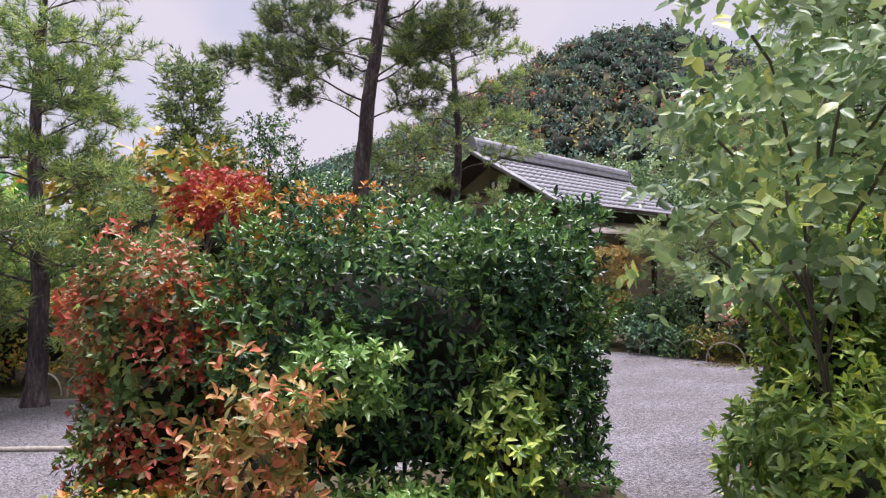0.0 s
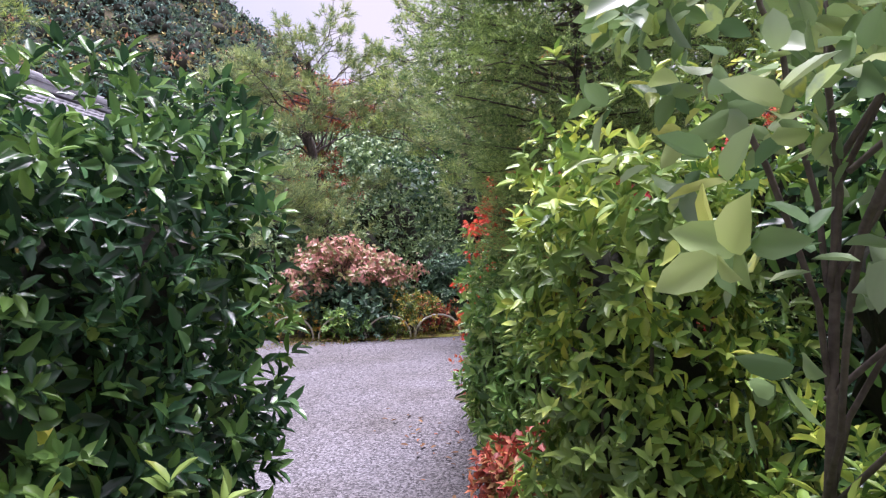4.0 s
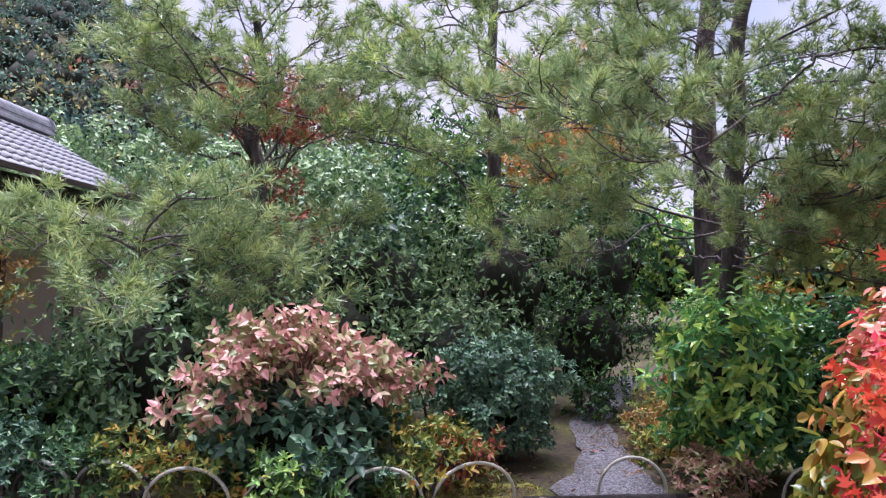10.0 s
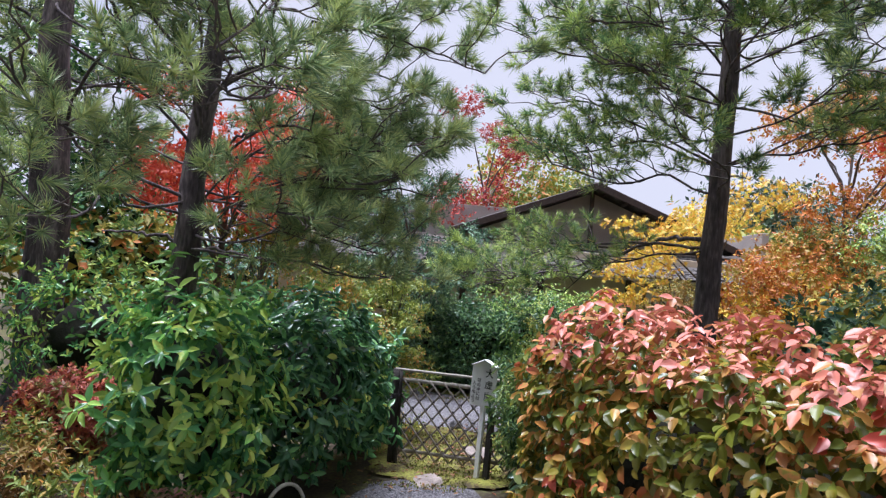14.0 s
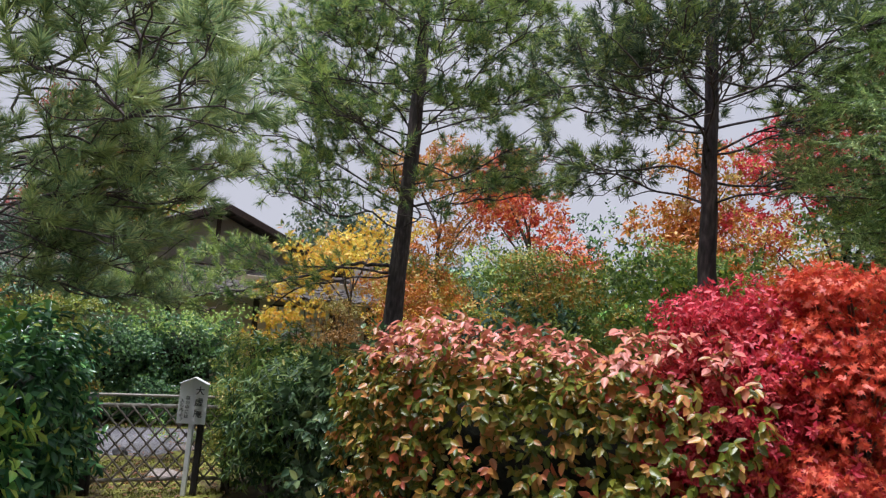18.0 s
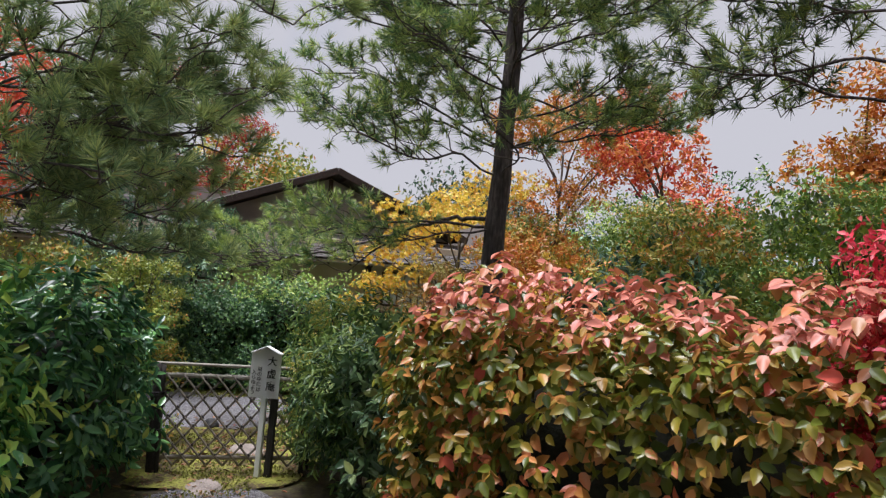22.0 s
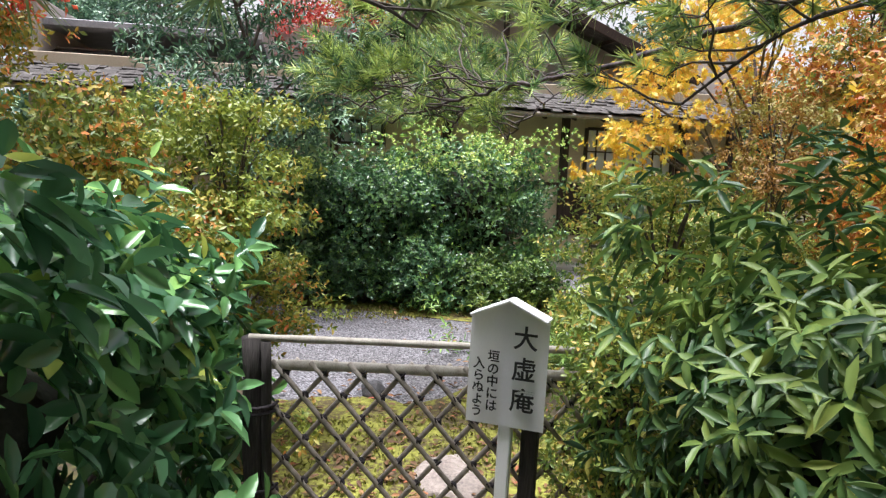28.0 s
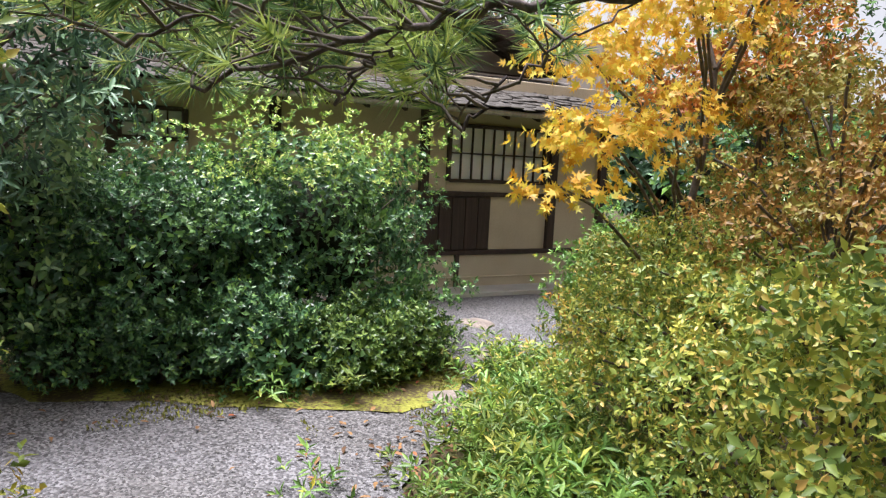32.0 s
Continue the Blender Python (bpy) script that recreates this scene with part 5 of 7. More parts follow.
sa, sb = Vector((8.725, 7.825, 0)), Vector((8.605, 7.62, 0))
sdir = (sb - sa).normalized()
sign = thing("notice_sign", tuple((sa + sb) / 2), "small white wooden notice board with roof and black brush writing", "sign", turn=math.degrees(math.atan2(sdir.y, sdir.x)))
sign.matrix_world = sign.matrix_world @ Matrix.Translation((0, -0.03, 0)) @ Matrix.Rotation(radians(-3), 4, "X")
SW = 0.236
# sign frame: x to the reader's right, -y to the reader
bm = bmesh.new()
bm.faces.new([bm.verts.new((x, 0, z)) for x, z in ((-SW / 2, 0.585), (SW / 2, 0.585), (SW / 2, 0.91), (0, 0.965), (-SW / 2, 0.91))])
bmesh.ops.solidify(bm, geom=bm.faces[:], thickness=0.018)
bmesh.ops.bevel(bm, geom=bm.edges[:], offset=0.002, segments=1, affect="EDGES")
put("board", bm, M_WHITE, sign)
for s_ in (-1, 1):
    put("roof_board", box_bm(0.13, 0.07, 0.009, (0, 0, 0), 0.003), M_WHITE, sign, at=Matrix.Translation((s_ * 0.057, 0.008, 0.938)) @ Matrix.Rotation(s_ * radians(24), 4, "Y"))
put("post", box_bm(0.04, 0.035, 1.0, (0.0, 0.03, 0.45), 0.004), M_WHITE, sign)
put("back_stay", box_bm(0.05, 0.04, 0.6, (0.07, 0.06, 0.28), 0.004), M_POST, sign)


def brush(text_, x, z, size, step):
    for k_, ch in enumerate(text_):
        cu = bpy.data.curves.new("character", "FONT")
        cu.body, cu.size, cu.align_x, cu.extrude = ch, size, "CENTER", 0.001
        cu.offset = size * 0.014
        tmp = bpy.data.objects.new("tmp", cu)
        scene.collection.objects.link(tmp)
        me_ = bpy.data.meshes.new_from_object(tmp.evaluated_get(bpy.context.evaluated_depsgraph_get()))
        bpy.data.objects.remove(tmp)
        me_.materials.clear()
        put("character", me_, M_INK, sign, at=pose(x, -0.0115, z - k_ * step, 90, 0, 0))


brush("大虚庵", 0.052, 0.83, 0.074, 0.092)
brush("垣の中には", -0.04, 0.78, 0.037, 0.037)
brush("入らぬよう", -0.083, 0.755, 0.037, 0.036)


hoops = [((2.05, 10.98), (2.62, 10.72)), ((2.6, 10.75), (3.05, 10.42)), ((3.0, 10.4), (3.5, 10.18)), ((3.55, 10.12), (4.1, 9.95)), ((4.1, 9.93), (4.65, 9.82)), ((4.7, 9.8), (5.3, 9.75)), ((5.9, 9.62), (6.35, 9.42)), ((6.5, 9.35), (6.95, 9.25)),
         ((7.0, 9.0), (7.3, 8.8)), ((-4.9, 6.55), (-5.3, 6.4)), ((-4.4, 6.6), (-4.75, 6.5)), ((-0.5, 2.05), (-0.1, 2.1)), ((-0.1, 2.1), (0.25, 2.25)), ((0.25, 2.3), (0.7, 2.5)), ((0.8, 2.6), (1.25, 2.85))]
for a, b in hoops:
    a_, b_ = np.array([*a, 0.0]), np.array([*b, 0.0])
    hp = thing("bamboo_hoop", (*a, 0), "thin bent bamboo hoop edging the gravel", "garden hoop", "bamboo edging hoops")
    s_ = np.linspace(0, 1, 15)[:, None]
    pts = (b_ - a_) * (0.5 - 0.5 * np.cos(s_ * np.pi)) + np.array([0, 0, 0.3]) * np.sin(s_ * np.pi) ** 0.8 + np.array([0, 0, -0.02])
    v_, f_ = tube(pts, np.full(15, 0.012), 6)
    put("bamboo_strip", grid_mesh("bamboo_strip", v_, f_), M_HOOP, hp, "", True)
lg = thing("edging_log", (5.3, 9.64, 0), "grey log laid across the path's mouth", "log")
rod("log", (0, 0, 0.03), (1.15, -0.36, 0.03), 0.035, M_POST, lg, 10, wob=0.08)
lf = thing("edging_pole", (-3.9, 4.0, 0), "pale bamboo pole lying across the gravel", "pole")
rod("pole", (0, 0, 0.02), (2.1, 0.5, 0.02), 0.025, M_BAMBOO, lf, 8, "", 3)


br = thing("bamboo_rail", (1.35, 11.45, 0), "low bamboo rail on short posts before the house", "rail")
rod("rail", (-1.6, 0.35, 0.62), (0.25, -0.05, 0.62), 0.04, M_BAMBOO, br, 10, "", 4)
for x_, y_ in ((-1.3, 0.28), (0.1, -0.02)):
    rod("post", (x_, y_, -0.05), (x_, y_, 0.6), 0.03, M_POST, br, 8)


def stone(name, label, at, size, mat, seed):
    bm = bmesh.new()
    bmesh.ops.create_icosphere(bm, subdivisions=3, radius=1.0)
    off = Vector((seed * 3.7, seed, 0))
    for v in bm.verts:
        n_ = 1 + 0.35 * noise.noise(v.co * 1.1 + off) + 0.12 * noise.noise(v.co * 3.3 + off)
        v.co = Vector((v.co.x * size[0] * n_, v.co.y * size[1] * n_, max(v.co.z, -0.25) * size[2] * n_))
    ob_ = put(name, bm, mat, None, label, True, at=Matrix.Translation(at))
    ob_["category"] = "stone"
    return ob_


stone("garden_stone", "small dark speckled stone on the moss", (10.56, 7.93, 0.02), (0.085, 0.07, 0.06), M_DARKSTONE, 1)
stone("stepping_stone", "flat pale brown stepping stone", (10.75, 7.2, 0.0), (0.17, 0.13, 0.04), M_STONE, 2)
stone("stepping_stone", "flat reddish stepping stone sunk in moss", (12.15, 6.3, 0.0), (0.16, 0.12, 0.04), M_STONE, 3)
stone("stepping_stone", "dark flat stepping stone", (11.92, 6.0, 0.01), (0.2, 0.14, 0.06), M_DARKSTONE, 4)
stone("stepping_stone", "flat stone in the gravel path", (12.9, 5.6, 0.0), (0.18, 0.13, 0.03), M_STONE, 5)
stone("stepping_stone", "flat stone before the hut", (13.8, 5.2, 0.0), (0.2, 0.13, 0.03), M_STONE, 6)
stone("edging_stone", "small weathered stone by the log", (5.42, 9.6, 0.01), (0.09, 0.07, 0.05), M_STONE, 7)
stone("flat_stone", "flat stone behind the bamboo fence", (9.5, 7.7, 0.0), (0.2, 0.16, 0.04), M_STONE, 8)
stone("flat_stone", "mossy brown stone before the gate", (8.45, 8.1, 0.0), (0.18, 0.13, 0.03), M_STONE, 9)

# ---- planting: the mixed hedge by the entrance ----
shrub("camellia_hedge", "dense clipped hedge of dark glossy leaves", (0.85, 3.3, 0), (0.98, 0.6, 0.9), L_CAMELLIA, 0.047, "oval", 1.5, 6.0, 6, 11, 31, 0.05, category="hedge", spread=0.85, cap=80000, loose=0.12)
shrub("camellia_hedge", "upright end of the clipped glossy hedge", (1.58, 3.9, 0), (0.42, 0.46, 0.94), L_CAMELLIA, 0.05, "oval", 1.5, 6.0, 6, 111, 8, 0.07, category="hedge", spread=0.85, cap=36000)
shrub("azalea_hedge", "hedge end of green and reddish small leaves", (-0.22, 2.78, 0), (0.46, 0.5, 0.82), L_HEDGEMIX, 0.04, "small", 1.8, 3.2, 6, 12, 31, 0.1, category="hedge", cap=24000)
shrub("maple_sapling", "low maple turning scarlet on the hedge", (0.05, 2.65, 0), (0.24, 0.18, 0.18), L_RED, 0.034, "maple", 0.45, 2.2, 5, 13, 0, 0.2, core=0, base=1.1)
shrub("orange_topped_shrub", "orange and yellow leaves along the hedge top", (0.4, 2.95, 0), (0.5, 0.34, 0.12), L_ORANGE, 0.05, "oval", 0.35, 2.2, 5, 14, 31, 0.2, core=0, base=1.66)
shrub("nandina", "loose shrub with salmon and yellow autumn leaves", (0.84, 1.98, 0), (0.28, 0.2, 0.62), L_SALMON, 0.046, "oval", 1.1, 2.2, 5, 15, 0, 0.25, core=0.4, loose=0.4)
shrub("pieris", "light green shoots pushing out of the hedge", (0.92, 2.56, 0), (0.24, 0.17, 0.22), L_PIERIS, 0.045, "oval", 1.4, 2.2, 7, 16, 20, 0.2, core=0.5, base=0.75, stems=0)
shrub("pieris", "yellow-green shrub at the hedge corner", (1.6, 3.12, 0), (0.22, 0.28, 0.52), L_YELGREEN, 0.05, "oval", 1.4, 2.2, 7, 17, 0, 0.24, core=0.45, base=0.05, loose=0.3)
shrub("low_azalea", "low azalea under the hedge", (1.15, 2.58, 0), (0.55, 0.2, 0.26), L_PIERIS, 0.045, "oval", 1.6, 2.2, 6, 18, 31, 0.2, core=0.6)
shrub("low_azalea", "low reddish azalea under the hedge", (0.0, 2.12, 0), (0.4, 0.22, 0.28), L_OLIVE, 0.04, "small", 1.6, 2.2, 6, 19, 31, 0.2, core=0.6)

# right of the entrance
broadleaf("large_leaved_tree", "small tree with large soft green leaves", (2.95, 2.72, 0), 2.5, 0.017, [(-0.42, -0.1, 1.7, 0.26), (-0.45, -0.4, 1.52, 0.24), (-0.4, -0.3, 1.95, 0.3), (-0.1, -0.6, 1.9, 0.36), (-0.15, 0.1, 1.95, 0.3), (0.05, -0.3, 1.55, 0.3), (0.1, 0.2, 2.2, 0.36), (0.0, -0.9, 1.75, 0.36), (0.15, -0.5, 2.35, 0.4), (-0.3, -0.7, 2.2, 0.3), (-0.25, -0.85, 1.5, 0.24), (0.2, -1.1, 2.1, 0.36)], L_BIG, 0.064, "broad", 6, 100, flat=0.85, picked=290)
shrub("azalea", "low azalea with fresh yellow-green shoots", (2.92, 2.5, 0), (0.36, 0.5, 0.5), L_YELGREEN, 0.05, "oval", 1.5, 2.4, 7, 21, 0, 0.15, core=0.7, cap=24000)
shrub("camellia", "tall small-leaved evergreen with yellow-green shoots beside the gap", (3.1, 3.5, 0), (0.34, 0.42, 1.0), L_YELGREEN, 0.048, "oval", 1.0, 2.4, 6, 22, 0, 0.2, core=0.6, loose=0.36, cap=36000)
shrub("camellia", "tall dark evergreen behind the entrance tree", (3.75, 2.6, 0), (0.6, 1.1, 1.15), L_CAMELLIA, 0.07, "oval", 1.3, 2.4, 6, 23, 0, 0.15, core=0.75)
shrub("azalea", "reddish low azalea at the gravel edge", (3.1, 4.05, 0), (0.2, 0.3, 0.3), L_DULLRED, 0.04, "small", 1.6, 2.2, 6, 24, 0, 0.2, core=0.6)
shrub("pieris", "glossy light green pieris beside the court", (3.55, 4.62, 0), (0.28, 0.42, 0.56), L_PIERIS, 0.072, "oval", 1.4, 2.2, 7, 25, 0, 0.15, core=0.7, cap=24000)
shrub("pieris", "glossy pieris with pale leaf rosettes below the cedar", (3.6, 5.12, 0), (0.3, 0.34, 0.57), L_PIERIS, 0.07, "oval", 1.4, 2.2, 7, 125, 0, 0.18, core=0.7, cap=20000)
shrub("pieris", "white-green young pieris under the maple", (3.76, 5.72, 0), (0.19, 0.24, 0.7), L_PIERIS, 0.055, "oval", 1.4, 2.2, 7, 27, 0, 0.2, core=0.6)
tiered("maple", "orange-red maple shrub beside the court", (4.16, 6.2, 0), (0.32, 0.3, 0.9), L_ORANGERED, 0.031, 0.5, 52, 430, 26, "maple", 0.35, 0.19, "maple")
tiered("maple", "scarlet low boughs of maple over the gravel edge", (4.0, 6.08, 0), (0.22, 0.24, 0.48), L_RED, 0.03, 0.15, 36, 460, 126, "maple", 0.35, 0.17, "maple")
tiered("maple", "low maple with crimson sprays before the cedar", (3.72, 4.42, 0), (0.26, 0.24, 0.8), L_CRIMSON, 0.027, 0.75, 16, 420, 28, "maple", 0.3, 0.15, "maple")


def cedar(name, label, at, height, radius, seed, base=0.5, boughs=130, shoots=12, scales=46, size=0.024, width=0.0021, material=None, brush_=0.15, slim=False):
    """A young cedar: whorled boughs set with fox-tail shoots of short scales, upright below and hanging above. slim: a cone, else fullest at mid height."""
    ob_ = thing(name, at, label, "cedar tree")
    put("trunk", grid_mesh("trunk", *tube([(0, 0, -0.05), (0.02, 0, height * 0.5), (0, 0.02, height)], [0.034, 0.024, 0.006], 9, 0.05)), M_BARK, ob_, smooth=True)
    ps, ds, bits = [], [], []
    for k_ in range(boughs):
        f_ = (k_ + rng.uniform(0, 1)) / boughs
        z_ = base + (height - base) * f_
        ln = radius * (1.05 - 0.95 * f_ if slim else min(0.38 + 1.6 * f_, 1.5 - 0.9 * f_)) * rng.uniform(0.65, 1.1)
        hd = k_ * 2.4 + rng.uniform(-0.3, 0.3)
        path = limb_path((0, 0, z_), hd, ln, (0.2 - 0.3 * f_) * ln, 0.15, 6)
        bits.append(tube(path, np.linspace(0.009, 0.003, 6), 4))
        for _ in range(shoots):
            u_ = rng.uniform(0.3, 1)
            foot = along_path(path, u_)
            th = hd + rng.normal() * 0.8
            dd = unit(np.array([math.cos(th), math.sin(th), rng.uniform(-0.1, 0.7) - (0.0 if slim else 1.1 * max(0.0, f_ - 0.3))]))
            ps.append(foot)
            ds.append(dd)
            for j_ in range(2):
                ps.append(foot + dd * brush_ * rng.uniform(0.3, 0.9))
                ds.append(unit(dd + rng.normal(size=3) * 0.45))
    put("twig_mass", grid_mesh("twig_mass", *joined(bits)), M_TWIG, ob_, kind="stuff")
    me_ = grid_mesh("sprays", *tufts(np.array(ps), np.array(ds), scales, size, width, brush_))
    put("sprays", me_, material or L_CEDAR, ob_, kind="stuff")
    return ob_


cedar("young_cedar", "young cedar with fox-tail shoots and hanging sprays", (3.95, 5.14, 0), 4.0, 0.82, 31, 0.95, 230, 13, 42, 0.03, 0.0027, brush_=0.2)

# viburnum hedge and reds along the walk
shrub("viburnum_hedge", "clipped hedge with large pink and green autumn leaves", (5.34, 6.95, 0), (1.12, 0.44, 0.75), L_ROSE, 0.053, "broad", 1.7, 4.0, 5, 41, 26, 0.07, category="hedge", top=(L_ROSETOP, 0.9), core=0.66, spread=1.05, loose=0.2, picked=295, droop=0.8, lift=0.2, cap=200000, pockets=9.0)
shrub("enkianthus", "crimson enkianthus beside the hedge", (4.42, 5.98, 0), (0.22, 0.2, 0.52), L_CRIMSON, 0.034, "small", 2.0, 2.2, 7, 42, 0, 0.22, core=0.4, loose=0.4, base=0.0, cap=36000)
tiered("enkianthus", "crimson enkianthus facing the court in flat tiers", (4.56, 6.5, 0), (0.34, 0.2, 0.84), L_CRIMSON, 0.03, 0.12, 56, 560, 143, flat=0.3, size=0.2)
tiered("enkianthus", "crimson enkianthus with tiered boughs and pale twigs", (4.52, 6.3, 0), (0.4, 0.3, 0.86), L_CRIMSON, 0.032, 0.3, 40, 520, 43, flat=0.3, size=0.22)
shrub("camellia", "dull green camellia between hedge and gate", (6.95, 7.05, 0), (0.45, 0.42, 0.72), L_DULLGREEN, 0.07, "broad", 1.2, 2.4, 6, 44, 0, 0.2, core=0.6, cap=26000, droop=0.4, loose=0.3)
shrub("rhododendron", "rhododendron with whorled glossy leaves on bare stems", (8.0, 7.16, 0), (0.6, 0.42, 0.66), L_RHODO, 0.064, "willow", 1.2, 2.3, 7, 45, 0, 0.26, core=0.4, spread=1.25, picked=280, droop=0.25, loose=0.4, cap=30000, stems=12)
tiered("enkianthus", "olive and orange fine-leaved shrub beside the sign", (9.06, 7.1, 0), (0.34, 0.34, 0.66), L_ENKI, 0.022, 0.2, 34, 760, 46, size=0.2)
tiered("enkianthus", "small fine-leaved shrub growing over the sign's edge", (8.62, 7.36, 0), (0.2, 0.15, 0.5), L_ENKI, 0.024, 0.3, 22, 760, 59, size=0.15, flat=0.4)
tiered("enkianthus", "olive fine-leaved shrub behind the sign", (9.75, 6.5, 0), (0.46, 0.4, 0.62), L_ENKI, 0.024, 0.12, 34, 820, 49, size=0.2)
tiered("enkianthus", "tall rust-brown and orange fine-leaved shrub", (10.4, 5.7, 0), (0.65, 0.45, 0.9), L_RUST, 0.028, 0.8, 22, 330, 50, size=0.25, flat=0.4)
shrub("broadleaf_hedge", "dark hedge of drooping glossy green leaves by the fence", (8.12, 9.08, 0), (0.9, 0.5, 0.68), L_DEEPGREEN, 0.1, "oval", 1.5, 3.0, 6, 47, -13, 0.14, category="hedge", spread=1.15, core=0.66, picked=290, side=(-0.4, -1, 0.3), droop=0.5, cap=60000)
shrub("daphniphyllum", "bushy evergreen with light yellow-green whorled leaves", (7.12, 9.5, 0), (0.55, 0.46, 0.72), L_BROAD, 0.105, "oval", 1.4, 2.5, 7, 147, 0, 0.2, core=0.6, spread=1.2, picked=250, side=(-0.6, -1, 0.3), droop=0.4, loose=0.3, cap=40000, top=(L_LIGHT, 0.93))
shrub("evergreen_shrub", "glossy dark leaves hanging past the fence post", (9.15, 8.78, 0), (0.28, 0.28, 0.6), L_DEEPGREEN, 0.1, "oval", 1.3, 2.4, 6, 247, 0, 0.2, core=0.5, loose=0.35, droop=0.5, cap=14000)
shrub("nandina", "low nandina with pale red leaves", (6.65, 9.3, 0), (0.3, 0.25, 0.14), L_PINK, 0.05, "oval", 1.2, 2.2, 5, 48, 0, 0.2, core=0)

# ---- planting: far side of the court ----
tiered("enkianthus", "orange and olive enkianthus before the tiled house", (1.2, 12.0, 0), (1.15, 0.7, 0.86), L_RUST, 0.05, 0.2, 44, 130, 51, flat=0.3, size=0.34)
shrub("azalea", "olive green azalea before the tiled house", (1.0, 12.5, 0), (1.2, 0.6, 0.55), L_OLIVE, 0.05, "small", 1.4, 2.4, 6, 98, 0, 0.14)
tiered("dogwood", "shrub with layered pink autumn leaves", (4.0, 10.4, 0), (0.78, 0.48, 0.6), L_PINK, 0.072, 0.6, 28, 120, 52, "broad", 0.25, 0.26)
shrub("dogwood", "green lower boughs of the pink shrub", (3.95, 10.45, 0), (0.75, 0.45, 0.33), L_BLUEGREEN, 0.08, "broad", 1.2, 2.2, 5, 53, -25, 0.2, core=0.6)
for x, y, rx, ry, hz_, mat, lf_, sd in [(2.3, 11.7, 0.7, 0.5, 0.45, L_AZALEA, 0.045, 54), (3.1, 11.3, 0.7, 0.5, 0.75, L_FAR, 0.06, 55), (4.4, 11.6, 1.1, 0.7, 0.9, L_FAR, 0.055, 56), (5.6, 11.4, 0.9, 0.6, 0.72, L_FAR, 0.055, 57),
                                    (5.2, 12.3, 1.2, 0.8, 1.2, L_FAR, 0.055, 58), (3.2, 12.6, 1.2, 0.8, 1.0, L_FAR, 0.055, 59), (6.9, 12.6, 0.9, 0.8, 1.3, L_FAR, 0.055, 60), (8.8, 13.2, 1.2, 0.8, 1.4, L_CAMELLIA, 0.06, 61),
                                    (9.2, 11.4, 0.8, 0.8, 0.8, L_BROAD, 0.055, 62), (8.3, 10.95, 0.4, 0.35, 0.3, L_DULLRED, 0.04, 63), (5.7, 10.7, 0.55, 0.4, 0.5, L_BLUEGREEN, 0.05, 64)]:
    shrub("evergreen_shrub" if mat is not L_DULLRED else "enkianthus", "dark evergreen shrub on the far side of the court" if mat is not L_DULLRED else "low shrub with dull red tiers", (x, y, 0), (rx, ry, hz_), mat, lf_, "oval" if lf_ > 0.05 else "small", 1.4, 2.4, 6, sd, 0, 0.16, core=0.56, cap=11000)
for x, y, r_, h_, mat in [(2.6, 10.75, 0.25, 0.2, L_AZALEA), (3.0, 10.55, 0.22, 0.22, L_OLIVE), (3.85, 10.05, 0.28, 0.16, L_LIGHT), (4.15, 10.0, 0.2, 0.2, L_BLUEGREEN), (4.75, 10.05, 0.3, 0.26, L_OLIVE), (4.45, 9.85, 0.12, 0.07, L_FERN), (5.1, 10.1, 0.2, 0.2, L_DULLRED), (6.95, 10.15, 0.18, 0.14, L_OLIVE), (7.25, 10.55, 0.2, 0.16, L_RUST), (7.7, 10.85, 0.22, 0.2, L_OLIVE), (7.0, 9.75, 0.16, 0.14, L_RUST), (7.5, 11.6, 0.25, 0.25, L_CAMELLIA), (2.2, 11.0, 0.3, 0.26, L_BLUEGREEN), (3.4, 10.35, 0.2, 0.22, L_OLIVE)]:
    shrub("low_plant", "low leafy plant at the gravel's mossy edge", (x, y, 0), (r_, r_, h_), mat, 0.06, "oval", 1.0, 2.0, 6, int(x * 10), 0, 0.3, core=0, stems=4, category="plant", loose=0.5)

# Added as a dark fill where the path's end lies in shade.
shrub("evergreen_shrub", "added evergreen filling the dark end of the path", (8.5, 14.3, 0), (1.5, 0.8, 1.7), L_CAMELLIA, 0.07, "oval", 1.3, 2.4, 6, 66, 0, 0.16, core=0.52, cap=12000)
shrub("evergreen_shrub", "dark evergreen shrub over the path's bend", (7.75, 12.1, 0), (0.7, 0.5, 0.75), L_CAMELLIA, 0.05, "oval", 1.4, 2.4, 6, 65, 0, 0.16)
# left of the court
shrub("azalea", "brown and yellow-green azalea mound", (-4.2, 7.5, 0), (1.0, 0.8, 0.55), L_OLIVE, 0.045, "small", 1.4, 2.4, 6, 71, 0, 0.14, top=(L_ORANGE, 0.9))
shrub("azalea", "brown and green clipped azalea mound", (-6.2, 7.0, 0), (1.2, 0.9, 0.65), L_OLIVE, 0.045, "small", 1.3, 2.4, 6, 72, 0, 0.14)
shrub("azalea", "yellow-green shrub behind the hedge", (-2.2, 8.8, 0), (1.4, 0.8, 1.15), L_OLIVE, 0.06, "small", 1.2, 2.4, 6, 73, 0, 0.14)
shrub("azalea", "green shrub behind the hedge", (-0.6, 9.6, 0), (1.2, 0.8, 1.1), L_FAR, 0.06, "small", 1.2, 2.4, 6, 74, 0, 0.14)
broadleaf("scarlet_maple", "scarlet maple rising over the hedge", (-2.9, 6.9, 0), 2.9, 0.04, [(0, 0, 2.55, 0.42), (-0.35, 0.1, 2.35, 0.32), (0.35, 0, 2.35, 0.36), (0, 0.2, 2.1, 0.4), (0.55, -0.1, 2.5, 0.3)], L_SCARLET, 0.06, "maple", 6, 240, "maple")
